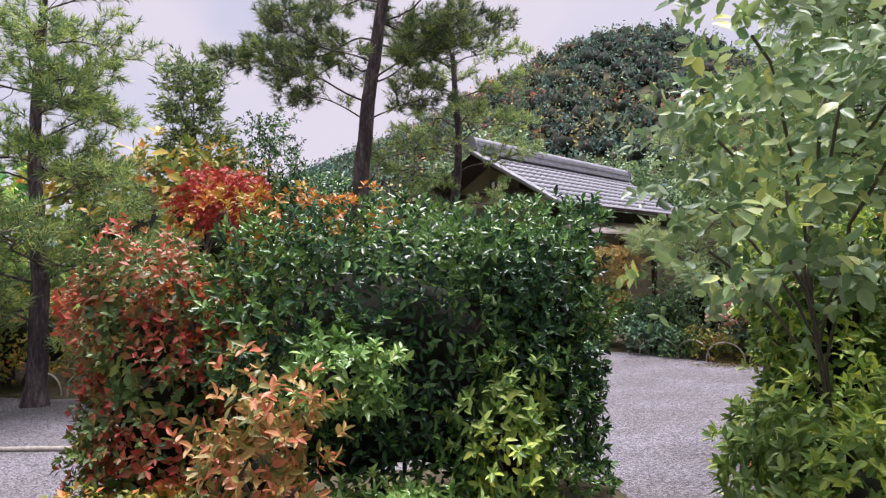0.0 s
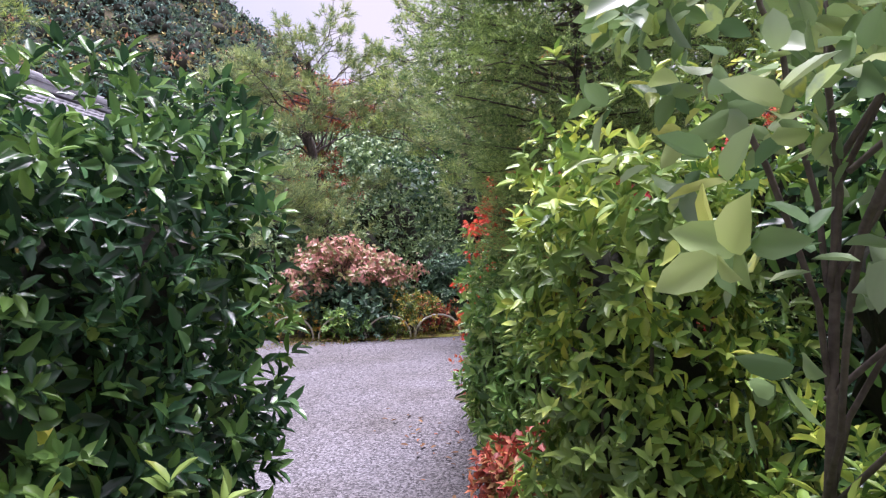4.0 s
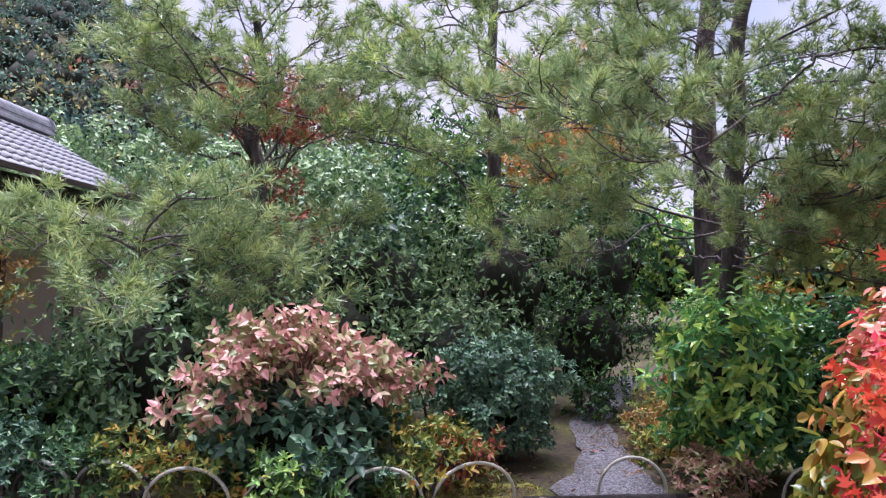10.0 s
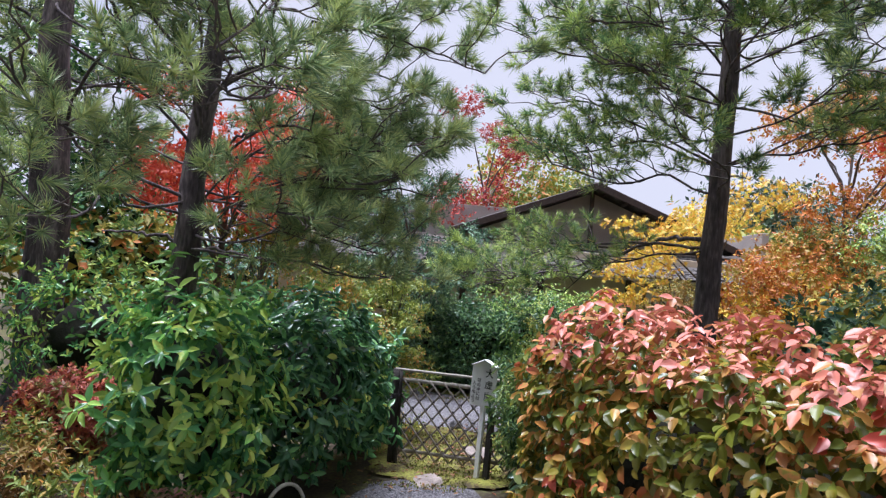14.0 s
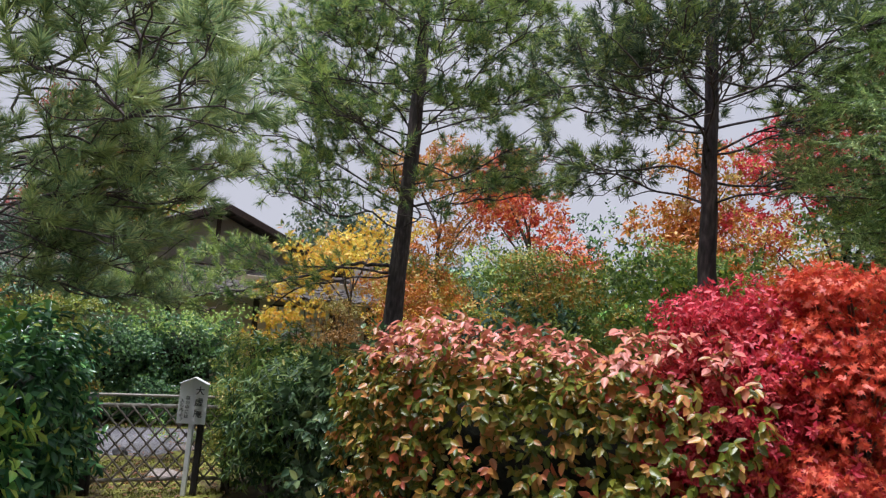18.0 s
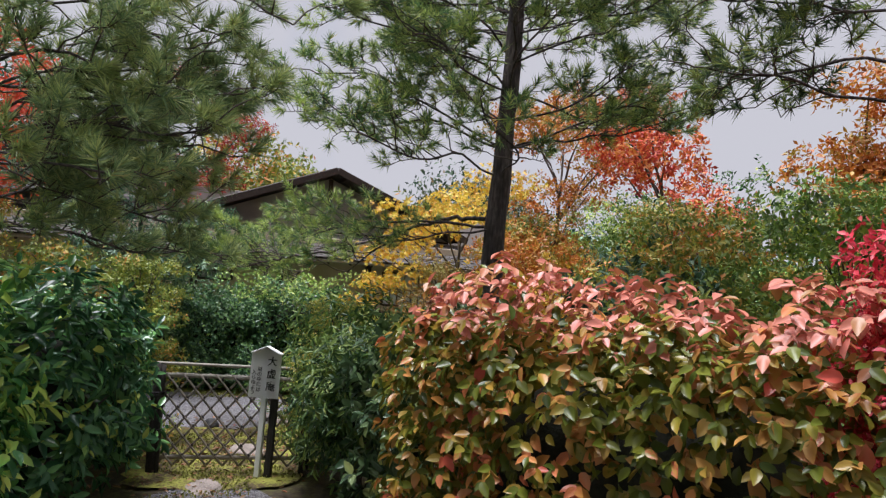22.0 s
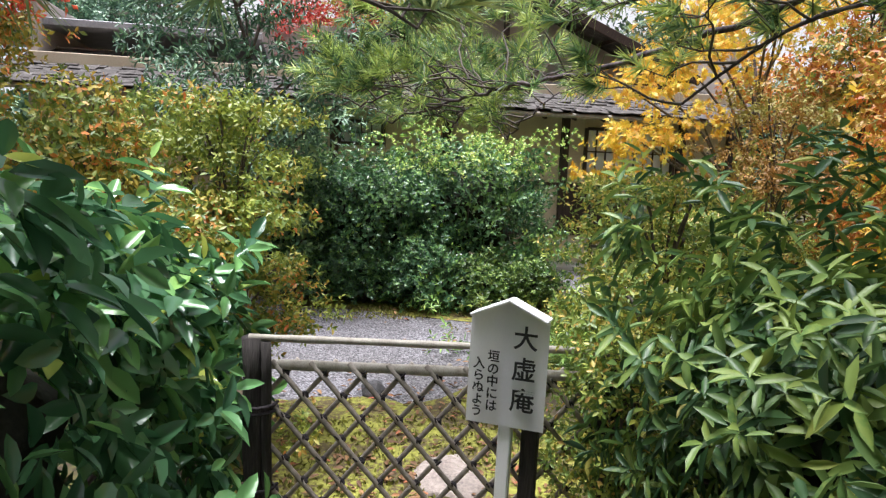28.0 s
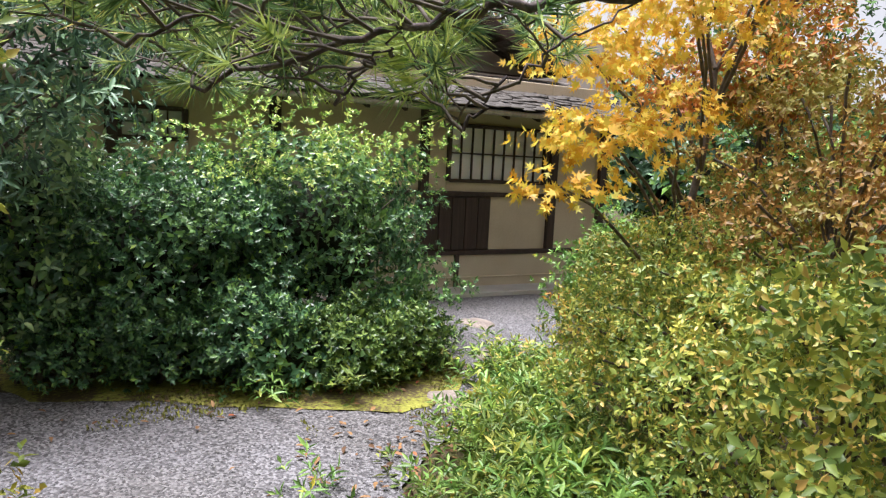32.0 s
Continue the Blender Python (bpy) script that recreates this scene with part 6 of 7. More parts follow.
cedar("dark_conifer", "dark conical conifer beyond the court", (-5.9, 10.6, 0), 5.4, 1.3, 75, 0.4, 70, 8, 14, 0.12, 0.014, L_NEEDLEDARK, 0.35, True)
broadleaf("evergreen_tree", "round dark evergreen tree", (-5.0, 11.8, 0), 4.4, 0.09, [(0, 0, 3.5, 0.8), (-0.7, 0, 2.8, 0.8), (0.7, 0, 2.7, 0.8), (0, 0, 4.2, 0.5), (0, 0, 2.0, 1.0)], L_CAMELLIA, 0.09, "small", 6, 130, flat=0.9)

# ---- pines ----


def whorl_boughs(seed, z0, z1, n, length, rise=0.2, top=0.75, start=0.0):
    """Boughs spread evenly round a trunk from z0 to z1, shorter towards the top."""
    r = np.random.default_rng(seed)
    out = []
    for k in range(n):
        u = k / max(1, n - 1)
        out.append((z0 + (z1 - z0) * u, start + k * 137.5 + r.uniform(-18, 18), length * (1 - (1 - top) * u) * r.uniform(0.8, 1.15), rise * length * r.uniform(0.4, 1.6)))
    return out


pine("red_pine", "tall red pine rising behind the hedge", [(-2.3, 10.0, 0), (-2.3, 10.0, 2.4), (-2.1, 10.05, 4.2), (-1.75, 10.1, 6.2), (-1.55, 10.1, 8.0)], 0.17,
     [(3.9, 175, 1.3, 0.3), (3.9, -5, 1.5, 0.1), (4.3, 195, 2.3, 0.5), (4.5, -20, 1.9, 0.2)] + whorl_boughs(3, 4.6, 8.0, 22, 2.3, 0.12), L_NEEDLEDARK, 0.14, 0.0065, 1.7, 28, bare=0.3, shoot=0.12)
pine("garden_pine", "light green garden pine at the edge of the court", [(-4.6, 5.9, 0), (-4.5, 5.9, 1.5), (-4.7, 6.0, 3.0), (-4.5, 6.0, 4.8)], 0.12,
     whorl_boughs(4, 0.9, 4.8, 30, 1.35, 0.1), L_NEEDLE, 0.13, 0.006, 1.5, 24, bare=0.15, shoot=0.11)
pine("garden_pine", "mid-green pine beyond the hedge", [(-1.2, 11.6, 0), (-1.2, 11.6, 2), (-1.0, 11.7, 3.6), (-1.1, 11.7, 5.4)], 0.12,
     whorl_boughs(5, 2.2, 5.4, 18, 1.4, 0.1), L_NEEDLE, 0.13, 0.006, 1.1, 24, shoot=0.11)
pine("cloud_pine", "cloud-pruned pine with twisted forked boughs under a wide dome", [(4.35, 13.4, 0), (4.3, 13.4, 1.2), (4.2, 13.42, 1.9), (4.22, 13.4, 2.6), (4.04, 13.38, 3.05), (4.24, 13.34, 3.5), (4.1, 13.3, 4.2)], 0.12,
     [([(4.22, 13.4, 2.5), (3.95, 13.3, 2.75), (3.7, 13.2, 2.6), (3.35, 13.1, 2.75), (3.0, 13.0, 2.95)], 0.45), ([(4.22, 13.4, 2.55), (4.0, 13.35, 2.85), (3.8, 13.3, 3.1), (3.4, 13.2, 3.4), (2.95, 13.1, 3.5)], 0.45), ([(4.22, 13.4, 2.6), (4.5, 13.35, 2.8), (4.8, 13.3, 2.95), (5.2, 13.25, 3.1), (5.6, 13.2, 3.2)], 0.45),
      ([(4.22, 13.4, 2.6), (4.45, 13.4, 3.0), (4.6, 13.4, 3.4), (5.0, 13.35, 3.7), (5.4, 13.3, 3.75)], 0.4), ([(4.22, 13.4, 2.6), (4.15, 13.35, 3.1), (4.25, 13.3, 3.6), (4.1, 13.3, 4.1), (4.0, 13.3, 4.5)], 0.4), ([(4.15, 13.35, 3.1), (3.8, 13.3, 3.5), (3.5, 13.3, 3.9), (3.3, 13.3, 4.1)], 0.35), ([(4.25, 13.3, 3.6), (4.6, 13.3, 3.9), (4.9, 13.3, 4.2), (5.1, 13.3, 4.3)], 0.3),
      (1.5, 230, 1.3, 0.1), (1.6, 300, 1.4, 0.1), (1.7, 190, 1.2, 0.1), (2.91, 250, 1.3, 0.15, 0.40), (3.08, 285, 1.4, 0.20, 0.40), (3.25, 225, 1.5, 0.25, 0.40), (3.33, 310, 1.5, 0.28, 0.40), (3.59, 200, 1.3, 0.35, 0.40), (3.67, 330, 1.2, 0.38, 0.40), (3.84, 265, 0.9, 0.42, 0.40), (4.01, 240, 0.6, 0.47, 0.40), (3.42, 90, 1.3, 0.30, 0.40), (3.59, 30, 1.3, 0.35, 0.40), (3.50, 150, 1.3, 0.33, 0.40), (4.10, 300, 0.7, 0.50, 0.40)], L_PADS, 0.12, 0.0055, 1.5, 26, bare=0.4, shoot=0.1)
pine("low_pine", "low spreading pine with pale new needles", [(3.0, 11.9, 0), (3.05, 11.8, 1.0), (3.0, 11.75, 1.7)], 0.08,
     whorl_boughs(7, 1.25, 1.75, 12, 1.05, 0.12), L_PADS, 0.12, 0.005, 1.5, 28, bare=0.15, shoot=0.1)
pine("garden_pine", "slender pine with airy boughs over the shrubs", [(6.7, 12.5, 0), (6.65, 12.45, 1.6), (6.6, 12.4, 3.0), (6.4, 12.2, 3.6), (6.45, 12.2, 5.2)], 0.11,
     [(2.2, 205, 1.9, 0.2), (2.3, 235, 1.6, -0.1), (2.9, 195, 1.8, 0.5), (2.4, 300, 1.3, 0.1)] + whorl_boughs(8, 2.6, 5.2, 18, 1.4, 0.2), L_NEEDLE, 0.12, 0.005, 1.0, 26, bare=0.35, shoot=0.1)
pine("red_pine", "stout pine trunk in the shade by the path", [(9.85, 12.25, 0), (9.8, 12.25, 2.0), (9.7, 12.35, 4.0), (9.9, 12.4, 6.2)], 0.24,
     whorl_boughs(9, 2.7, 6.2, 20, 1.9, 0.12), L_NEEDLEDARK, 0.12, 0.005, 1.0, 26, shoot=0.1)
pine("twisted_pine", "pine with a gnarled dark trunk and contorted spreading boughs", [(7.3, 9.82, 0), (7.27, 9.76, 1.0), (7.28, 9.7, 1.67), (7.3, 9.72, 2.25), (7.2, 9.62, 2.85), (7.12, 9.58, 3.5), (7.3, 9.5, 4.2), (7.25, 9.45, 5.0)], 0.105,
     [([(7.28, 9.68, 1.67), (7.24, 9.4, 1.66), (7.25, 9.1, 1.6)], 1.0), ([(7.28, 9.72, 1.69), (7.2, 9.95, 1.74), (7.15, 10.2, 1.72)], 1.0), (2.2, 60, 0.9, 0.3),
      ([(7.2, 9.62, 2.85), (7.28, 9.3, 2.98), (7.35, 9.05, 3.2), (7.36, 8.73, 3.18), (7.4, 8.3, 3.08), (7.4, 7.9, 2.95)], 0.42), ([(7.2, 9.62, 2.9), (7.4, 9.2, 3.05), (7.5, 8.8, 3.0), (7.5, 8.4, 2.85)], 0.5),
      ([(7.3, 9.72, 2.25), (7.1, 9.45, 2.3), (6.95, 9.23, 2.4), (7.0, 9.25, 2.62), (7.0, 8.9, 2.72), (7.05, 8.5, 2.58)], 0.6), ([(7.3, 9.7, 2.2), (7.15, 9.3, 2.28), (7.25, 8.8, 2.3), (7.2, 8.4, 2.25)], 0.35),
      (1.8, -84, 1.3, 0.1), (1.8, -66, 1.2, 0.1), (1.85, -98, 1.3, 0.3), (1.9, -112, 1.2, 0.2), (2.0, -90, 1.3, 0.35), (1.75, -104, 1.1, 0.0), (2.05, -76, 1.35, 0.2), (2.1, -60, 1.3, 0.3), (1.7, -92, 1.35, -0.05), (1.95, -100, 1.35, 0.1),
      (2.0, 198, 2.2, 0.45, 0.6), (2.0, 184, 2.0, 0.1, 0.6), (1.9, 176, 1.8, -0.15, 0.55), (2.2, 204, 2.2, 0.25, 0.6), (2.5, 184, 2.1, -0.1, 0.55), (2.6, 196, 2.0, 0.1, 0.6), (2.3, 190, 2.0, -0.2, 0.55), (2.4, 176, 1.6, 0.2, 0.5),
      (3.2, 150, 1.3, 0.4), (3.3, 210, 1.5, 0.4), (3.3, -20, 1.4, 0.4), (3.6, 250, 1.4, 0.4), (3.8, 170, 1.5, 0.3), (3.9, -70, 1.5, 0.3), (4.2, 30, 1.2, 0.3), (4.4, 210, 1.3, 0.3), (4.7, 290, 1.2, 0.3), (4.9, 120, 1.0, 0.3), (5.0, 200, 0.9, 0.4)],
     L_PADS, 0.1, 0.003, 0.9, 64, bare=0.25, shoot=0.08, limb=0.016)
pine("black_pine", "pine with tiered boughs behind the hedge", [(8.3, 6.12, 0), (8.3, 6.1, 1.4), (8.25, 6.06, 2.6), (8.15, 6.05, 4.0), (8.2, 6.03, 5.2)], 0.11,
     [(1.95, 62, 1.2, 0.0), ([(8.28, 6.08, 2.05), (8.8, 6.25, 2.1), (9.5, 6.5, 1.98), (10.03, 6.93, 1.8), (9.99, 7.33, 1.72), (10.1, 7.53, 1.66), (10.35, 7.7, 1.6), (10.55, 7.9, 1.54)], 0.62), ([(9.99, 7.33, 1.71), (10.15, 7.42, 1.75), (10.4, 7.5, 1.72), (10.65, 7.65, 1.68)], 0.2),
      ([(10.03, 6.93, 1.8), (10.08, 7.12, 1.68), (10.16, 7.26, 1.56), (10.2, 7.32, 1.46)], 0.3), ([(10.1, 7.53, 1.65), (10.28, 7.55, 1.6), (10.5, 7.55, 1.52)], 0.2), ([(9.99, 7.33, 1.71), (10.03, 7.6, 1.74), (10.2, 7.85, 1.7), (10.4, 8.05, 1.6)], 0.25), ([(10.03, 6.93, 1.8), (10.3, 6.95, 1.86), (10.6, 7.1, 1.8), (10.9, 7.2, 1.74)], 0.3),
      ([(8.28, 6.08, 1.98), (8.6, 6.6, 2.02), (9.0, 7.0, 1.98), (9.3, 7.35, 1.9)], 0.55), (2.45, 100, 1.4, 0.05), (2.62, 64, 1.6, 0.4), (2.62, 80, 1.5, 0.3), (2.6, -118, 1.3, 0.3), (2.55, -95, 1.2, 0.2), (2.4, 150, 1.0, 0.1), (2.75, 180, 1.2, 0.3)] + whorl_boughs(10, 2.9, 5.2, 44, 1.3, 0.3, 0.85), L_NEEDLE, 0.09, 0.0034, 1.3, 46, bare=0.3, shoot=0.08, limb=0.018)
pine("black_pine", "second tiered pine behind the hedge", [(5.5, 5.32, 0), (5.48, 5.33, 1.4), (5.44, 5.38, 2.4), (5.38, 5.45, 3.4), (5.4, 5.45, 4.8)], 0.078,
     [(2.35, -125, 0.9, 0.1), (2.45, 60, 0.9, 0.2), (2.5, -110, 1.0, 0.2)] + whorl_boughs(11, 2.55, 4.8, 42, 1.08, 0.3, 0.85), L_NEEDLEDARK, 0.08, 0.0036, 1.3, 42, bare=0.3, shoot=0.08, limb=0.018)
shrub("camellia", "tall dark evergreen behind the cedar", (4.7, 3.9, 0), (0.7, 0.8, 1.2), L_CAMELLIA, 0.06, "oval", 1.2, 2.4, 6, 29, 0, 0.15, core=0.75)

# ---- planting behind the hedge and the autumn trees ----
for x, y, h, r_, mat, lab in [(10.6, 2.6, 4.4, 1.0, L_RED, "scarlet maple behind the pines"), (8.6, 1.6, 4.2, 1.1, L_ORANGE, "orange maple behind the pines"), (11.3, 11.0, 4.3, 1.1, L_ORANGERED, "orange-red maple beyond the path"), (7.0, 0.6, 5.4, 1.2, L_CRIMSON, "crimson maple beyond the pines"),
                              (19.6, 7.8, 6.0, 1.1, L_SCARLET, "dark crimson maple beyond the hut"), (18.5, 10.8, 5.0, 1.3, L_BLUEGREEN, "grey-green tree beyond the hut"), (13.2, 2.6, 5.2, 1.3, L_ORANGE, "orange maple beside the hut"), (9.0, 15.0, 5.2, 1.2, L_ORANGE, "rust-coloured maple in the woods"), (4.9, 15.6, 4.4, 1.2, L_DULLRED, "red maple behind the cloud-pruned pine")]:
    cl = [(rng.uniform(-1, 1) * r_ * 0.8, rng.uniform(-1, 1) * r_ * 0.8, h * rng.uniform(0.42, 0.98), r_ * rng.uniform(0.35, 0.6)) for _ in range(11)]
    broadleaf("autumn_maple" if mat is not L_BLUEGREEN else "evergreen_tree", lab, (x, y, 0), h, 0.06, cl, mat, 0.08, "small", 6, 120, "maple" if mat is not L_BLUEGREEN else "tree", flat=0.6)
for x, y, rx, ry, hz_, mat, lf_, sd in [(6.6, 5.6, 0.9, 0.5, 0.85, L_OLIVE, 0.05, 81), (7.5, 5.3, 0.6, 0.5, 0.95, L_BLUEGREEN, 0.06, 82), (5.2, 5.2, 0.8, 0.6, 0.85, L_LIGHT, 0.05, 83), (9.4, 4.9, 1.0, 0.7, 0.9, L_YELLOW, 0.05, 84), (7.3, 3.6, 1.4, 0.7, 0.95, L_OLIVE, 0.06, 85), (10.6, 4.0, 1.0, 0.8, 1.0, L_OLIVE, 0.05, 86), (4.7, 3.4, 0.9, 0.8, 1.2, L_CAMELLIA, 0.06, 87)]:
    shrub("shrub", "loose shrub behind the hedge and pines", (x, y, 0), (rx, ry, hz_), mat, lf_, "small", 1.2, 2.2, 6, sd, 0, 0.2, core=0.65, loose=0.3)

for x, y, rx, ry, hz_, mat, sd in [(6.5, 4.5, 0.9, 0.6, 1.15, L_YELGREEN, 181), (7.5, 4.6, 0.7, 0.6, 1.05, L_OLIVE, 182), (9.0, 3.7, 1.0, 0.7, 1.25, L_OLIVE, 183), (10.2, 3.2, 0.9, 0.7, 1.3, L_YELGREEN, 184), (12.9, 2.9, 1.0, 0.8, 1.4, L_OLIVE, 185), (9.9, 4.8, 0.8, 0.6, 1.0, L_ORANGE, 186), (4.9, 3.9, 0.8, 0.7, 1.35, L_YELGREEN, 187), (7.0, 2.6, 1.2, 0.8, 1.4, L_ORANGE, 188), (11.6, 10.6, 0.8, 0.7, 1.1, L_OLIVE, 189), (11.2, 9.6, 0.6, 0.5, 0.8, L_OLIVE, 190)]:
    tiered("autumn_shrub", "tall loose shrub turning colour behind the hedge" if y < 6 else "loose autumn shrub beyond the fence", (x, y, 0), (rx, ry, hz_), mat, 0.05, 0.3, 36, 100, sd, flat=0.4, size=0.4)

# ---- planting: inner garden ----
# Its top leaves are coloured paler in place of glints on glossy foliage.
shrub("island_azalea", "large rounded evergreen island shrub with pale glints coloured on top", (13.5, 6.8, 0), (0.8, 0.94, 0.8), L_AZALEA, 0.03, "small", 1.6, 3.0, 7, 91, 0, 0.24, core=0.6, freq=3.6, loose=0.3, cap=70000, top=(L_GLINTS, 0.76), pockets=7.0, gaps=0.7)
shrub("island_azalea", "lower evergreen lobe of the island planting", (13.4, 7.75, 0), (0.65, 0.72, 0.7), L_AZALEA, 0.032, "small", 1.6, 2.5, 7, 191, 0, 0.2, core=0.66, freq=3.6, loose=0.3, cap=50000, pockets=7.0, gaps=0.7)
shrub("azalea", "low azalea at the island's foot", (12.75, 7.1, 0), (0.35, 0.6, 0.26), L_AZALEA, 0.035, "small", 1.8, 2.2, 7, 92, 0, 0.2, core=0.6)
for x, y, rx, ry, hz_, sd in ((12.95, 7.75, 0.3, 0.42, 0.24, 201), (12.62, 6.75, 0.26, 0.34, 0.24, 202), (13.05, 8.25, 0.3, 0.36, 0.28, 203), (12.75, 6.32, 0.3, 0.24, 0.24, 204), (12.8, 7.35, 0.3, 0.3, 0.3, 205)):
    shrub("azalea", "low fine-leaved azalea skirting the island", (x, y, 0), (rx, ry, hz_), L_AZALEA if sd % 2 else L_SKIRT, 0.03, "small", 1.6, 2.2, 7, sd, 0, 0.24, core=0.6, loose=0.35, cap=12000)
shrub("azalea", "low azalea with pinkish shoots", (13.3, 8.5, 0), (0.5, 0.5, 0.6), L_AZALEA, 0.04, "small", 1.6, 2.2, 6, 93, 0, 0.2, core=0.65)
tiered("enkianthus", "fine-leaved shrub turning orange by the fence", (9.95, 8.68, 0), (0.46, 0.38, 0.78), L_TURN, 0.03, 0.08, 48, 460, 94, size=0.22)
tiered("enkianthus", "large fine-leaved shrub, olive green and yellow", (10.7, 5.8, 0), (0.66, 0.62, 0.58), L_ENKI, 0.026, 0.12, 46, 430, 95, size=0.26, flat=0.3)
tiered("enkianthus", "low fine-leaved green shrub over the ferns", (11.2, 5.5, 0), (0.6, 0.5, 0.45), L_ENKI, 0.028, 0.1, 36, 500, 99, size=0.25, flat=0.3)
tiered("enkianthus", "fine-leaved shrub with a few red sprays", (11.9, 5.0, 0), (0.65, 0.55, 0.5), L_OLIVE, 0.034, 0.1, 34, 400, 96, size=0.26, flat=0.3)
shrub("enkianthus", "fine-leaved shrub near the hut", (12.9, 4.2, 0), (0.7, 0.6, 0.5), L_LIGHT, 0.036, "small", 1.7, 2.2, 7, 97, 0, 0.2, core=0.55, loose=0.3, cap=28000)
broadleaf("yellow_maple", "maple with yellow and orange star leaves", (11.75, 4.95, 0), 3.2, 0.034, [(-0.72, 1.5, 1.3, 0.22), (-0.75, 1.25, 1.5, 0.28), (-0.4, 1.1, 1.55, 0.3), (-0.6, 1.3, 1.85, 0.3), (-0.2, 0.9, 1.95, 0.32), (-0.5, 0.7, 1.7, 0.3), (-0.85, 0.9, 2.05, 0.34), (0.1, 0.6, 2.2, 0.36), (-0.3, 0.3, 2.35, 0.42), (-0.8, 0.3, 2.45, 0.45), (-1.2, 0.7, 2.3, 0.34), (0.3, -0.1, 2.7, 0.5), (-0.9, 1.2, 2.35, 0.3), (-0.4, -0.4, 2.9, 0.5)], L_YELLOW, 0.05, "maple", 5, 170, "maple", flat=0.4)
broadleaf("evergreen_tree", "dark evergreen tree with drooping sprays beside the hut", (12.75, 8.85, 0), 3.4, 0.045, [(-0.25, -0.35, 2.0, 0.42), (-0.2, -0.75, 1.95, 0.34), (-0.3, -0.5, 1.6, 0.36), (0, 0, 2.5, 0.5), (-0.35, -0.85, 1.78, 0.26), (-0.3, -0.1, 1.25, 0.42), (-0.3, 0.05, 0.85, 0.4), (-0.3, 0.3, 1.75, 0.5), (0, -0.4, 2.9, 0.5), (0.2, 0.5, 2.2, 0.5), (-0.1, -0.9, 2.25, 0.34), (0.1, 0.3, 3.2, 0.45)], L_BLUEGREEN, 0.075, "willow", 6, 150, flat=0.45)
shrub("evergreen_shrub", "tall dark evergreen against the hut's wall", (13.2, 8.5, 0), (0.45, 0.42, 0.95), L_FAR, 0.055, "oval", 1.2, 2.2, 6, 192, 0, 0.22, core=0.55, loose=0.36, cap=16000)
for x, y, mat in [(12.35, 6.85, L_FERN), (12.5, 7.1, L_FERN), (11.3, 6.9, L_FERN), (11.0, 6.95, L_LIGHT), (11.6, 6.4, L_FERN), (11.3, 7.35, L_LIGHT), (11.9, 6.4, L_LIGHT), (11.45, 6.65, L_FERN), (13.1, 5.75, L_LIGHT), (10.9, 7.0, L_FERN), (12.6, 6.4, L_FERN), (12.9, 6.2, L_FERN), (10.95, 6.7, L_FERN), (11.15, 6.5, L_LIGHT), (11.35, 6.35, L_FERN), (11.6, 6.1, L_LIGHT), (11.75, 6.25, L_FERN), (11.05, 6.85, L_LIGHT), (10.8, 6.75, L_FERN), (11.9, 5.85, L_FERN), (12.2, 5.7, L_LIGHT), (12.5, 5.5, L_FERN), (12.45, 6.6, L_FERN), (12.35, 7.3, L_LIGHT), (11.0, 6.35, L_FERN), (11.2, 6.2, L_YELGREEN), (11.45, 6.0, L_FERN), (11.3, 6.4, L_OLIVE), (11.6, 5.85, L_YELGREEN), (10.85, 6.5, L_YELGREEN), (11.85, 5.65, L_FERN), (12.1, 5.5, L_YELGREEN), (10.7, 6.95, L_FERN), (11.5, 6.25, L_YELGREEN), (10.55, 6.95, L_OLIVE), (11.7, 6.0, L_FERN)]:
    shrub("ground_fern", "small fern-like plant on the moss", (x, y, 0), (0.1, 0.1, 0.06), mat, 0.07, "lance", 0.5, 2.0, 6, int(x * 17), 0, 0.3, core=0, stems=0, category="plant", loose=0.4, lift=1.0)

ur = np.random.default_rng(61)
for k_ in range(34):
    u_, w_ = ur.uniform(0, 1), ur.uniform(-0.28, 0.28)
    x, y = 10.55 + 1.75 * u_ + w_ * 0.4, 6.62 - 1.0 * u_ + w_
    shrub("ground_fern", "leafy fern-like plant under the olive shrubs", (x, y, 0), (0.13, 0.13, ur.uniform(0.07, 0.13)), (L_FERN, L_YELGREEN, L_ENKI, L_LIGHT)[k_ % 4], ur.uniform(0.05, 0.085), "lance", 0.9, 2.0, 6, 300 + k_, 0, 0.3, core=0, stems=0, category="plant", loose=0.4, lift=1.0)

# short moss blades and tiny weeds along the moss and the gravel's edges
mp = []
for x0, y0, rx_, ry_, cnt in ((9.4, 7.8, 0.8, 0.6, 3200), (12.55, 7.2, 0.25, 1.2, 2200), (13.0, 6.0, 0.5, 0.12, 700), (4.2, 10.05, 1.4, 0.3, 2600), (7.5, 10.6, 0.6, 0.7, 900), (11.3, 6.6, 0.8, 0.6, 3000), (8.5, 8.2, 0.3, 0.4, 900)):
    mp.append(np.column_stack([x0 + rng.uniform(-1, 1, cnt) * rx_, y0 + rng.uniform(-1, 1, cnt) * ry_ - (0.18 * (rng.uniform(-1, 1, cnt)) if rx_ > 1 else 0), np.full(cnt, 0.006)]))
mp = np.concatenate(mp)
keep = lumps(77, 1.0, 2.2)(mp * np.array([1, 1, 0]) * 1.6) > -0.15
mp = mp[keep]
md = unit(np.column_stack([rng.normal(size=(len(mp), 2)) * 0.7, np.ones(len(mp))]))
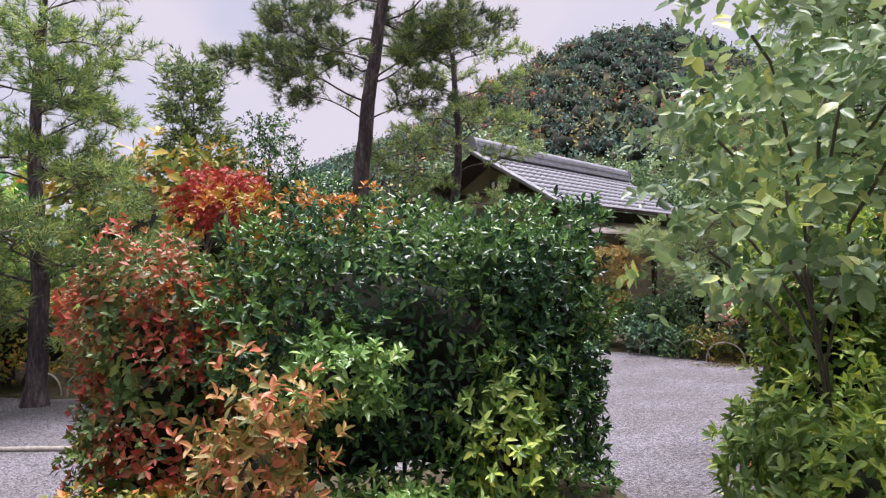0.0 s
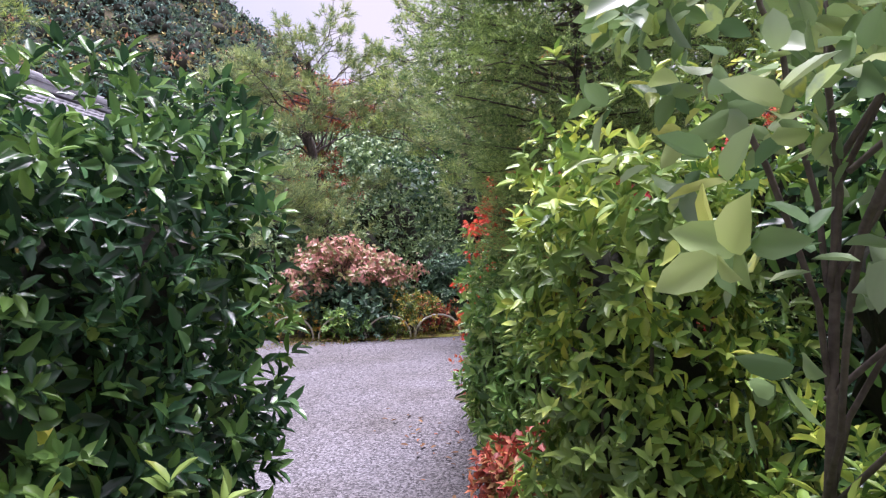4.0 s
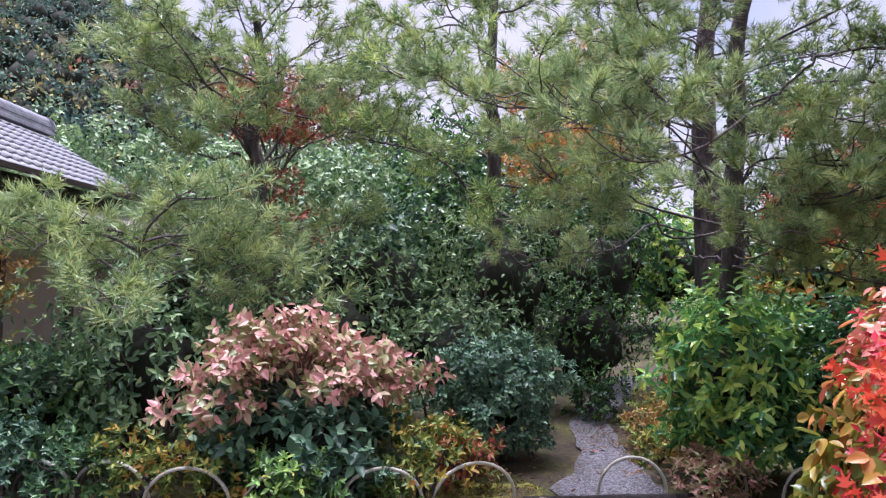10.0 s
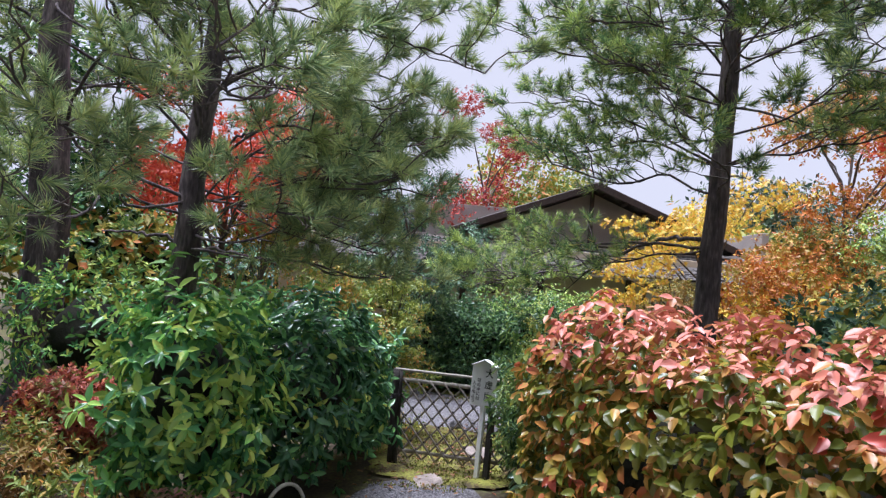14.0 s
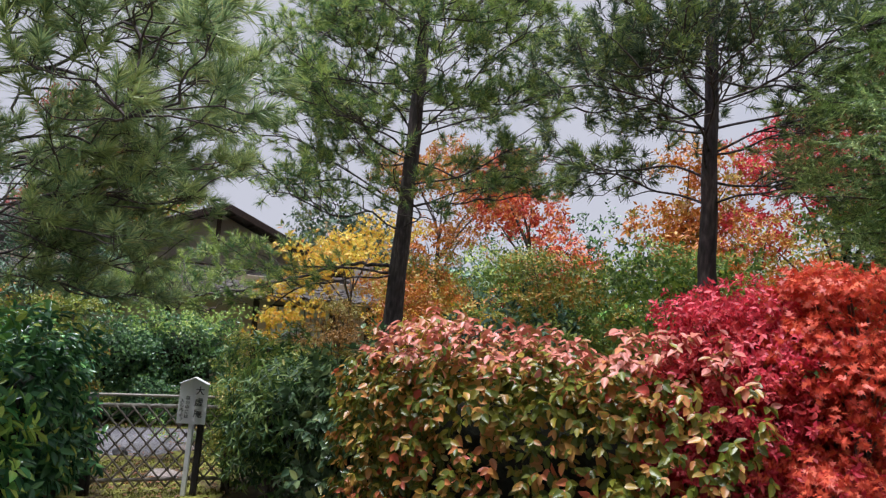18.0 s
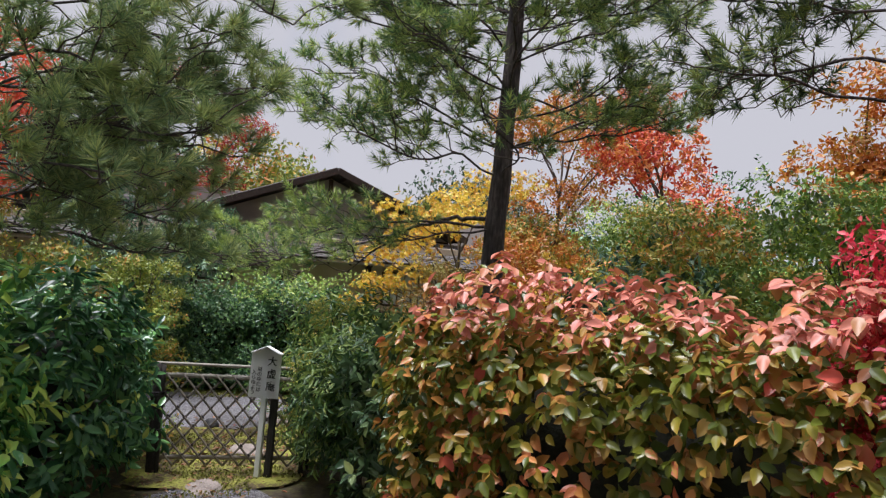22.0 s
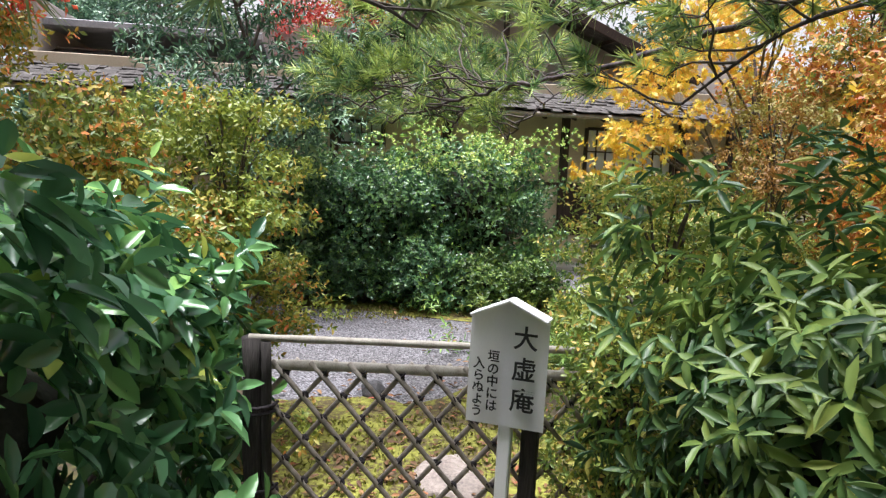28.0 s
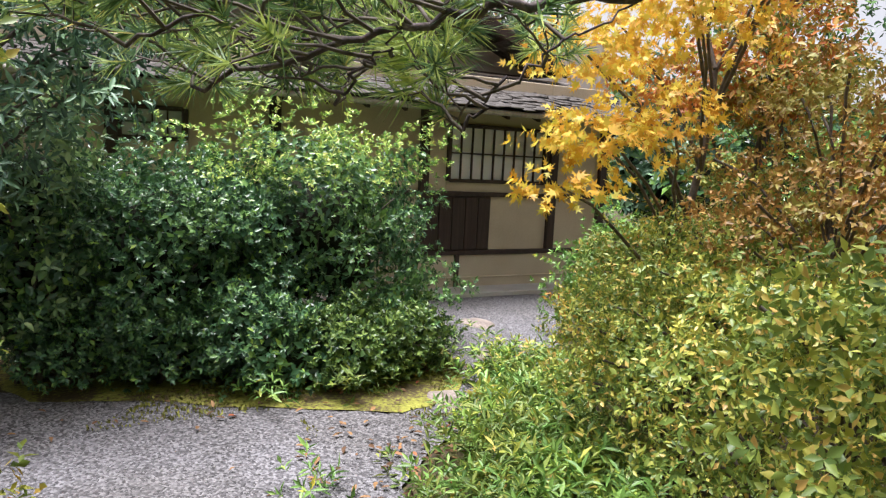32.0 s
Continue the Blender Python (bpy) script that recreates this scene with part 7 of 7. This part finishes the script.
L_MOSS = leafy("moss_blades", [(0.0, (0.1, 0.1, 0.02)), (0.6, (0.24, 0.25, 0.045)), (1.0, (0.4, 0.4, 0.08))], None, 0.7, 0.3, gain=1.0)
ob = put("moss_blades", grid_mesh("moss_blades", *leaf_cloud(mp, md, unit(rng.normal(size=md.shape)), rng.uniform(0.012, 0.034, len(mp)), "small")), L_MOSS, None, "short yellow-green moss on the ground", kind="stuff")
ob["category"] = "moss"

# fallen leaves on moss, soil and gravel edges
spots = [(9.3, 7.9, 0.9, 0.7, 520), (10.4, 7.9, 0.4, 0.6, 90), (11.4, 6.6, 0.5, 0.5, 120), (7.3, 10.4, 0.7, 0.8, 520), (8.0, 11.2, 0.5, 0.5, 160), (4.2, 10.0, 1.6, 0.35, 300), (12.6, 7.0, 0.5, 1.4, 160), (11.2, 6.9, 0.7, 0.5, 120), (3.4, 5.0, 0.3, 1.2, 110), (0.6, 2.3, 1.1, 0.35, 140), (8.3, 8.3, 0.5, 0.5, 60)]
lp_, n_ = [], 0
for x, y, rx_, ry_, cnt in spots:
    q_ = rng.normal(size=(cnt, 2)) * np.array([rx_, ry_]) * 0.6
    lp_.append(np.column_stack([x + q_[:, 0], y + q_[:, 1], np.full(cnt, 0.024)]))
lp_ = np.concatenate(lp_)
ld_ = unit(np.column_stack([rng.normal(size=(len(lp_), 2)), rng.normal(size=len(lp_)) * 0.12]))
lu_ = unit(np.column_stack([rng.normal(size=(len(lp_), 2)) * 0.25, np.ones(len(lp_))]))
L_LITTER = leafy("fallen_leaves", [(0.0, (0.10, 0.05, 0.025)), (0.5, (0.24, 0.12, 0.05)), (0.85, (0.36, 0.2, 0.08)), (1.0, (0.42, 0.1, 0.05))], None, 0.7, 0.1, gain=1.0)
ob = put("fallen_leaves", grid_mesh("fallen_leaves", *leaf_cloud(lp_, ld_, lu_, rng.uniform(0.03, 0.06, len(lp_)), "oval")), L_LITTER, None, "dry brown and red leaves scattered on moss", kind="stuff")
ob["category"] = "leaf litter"
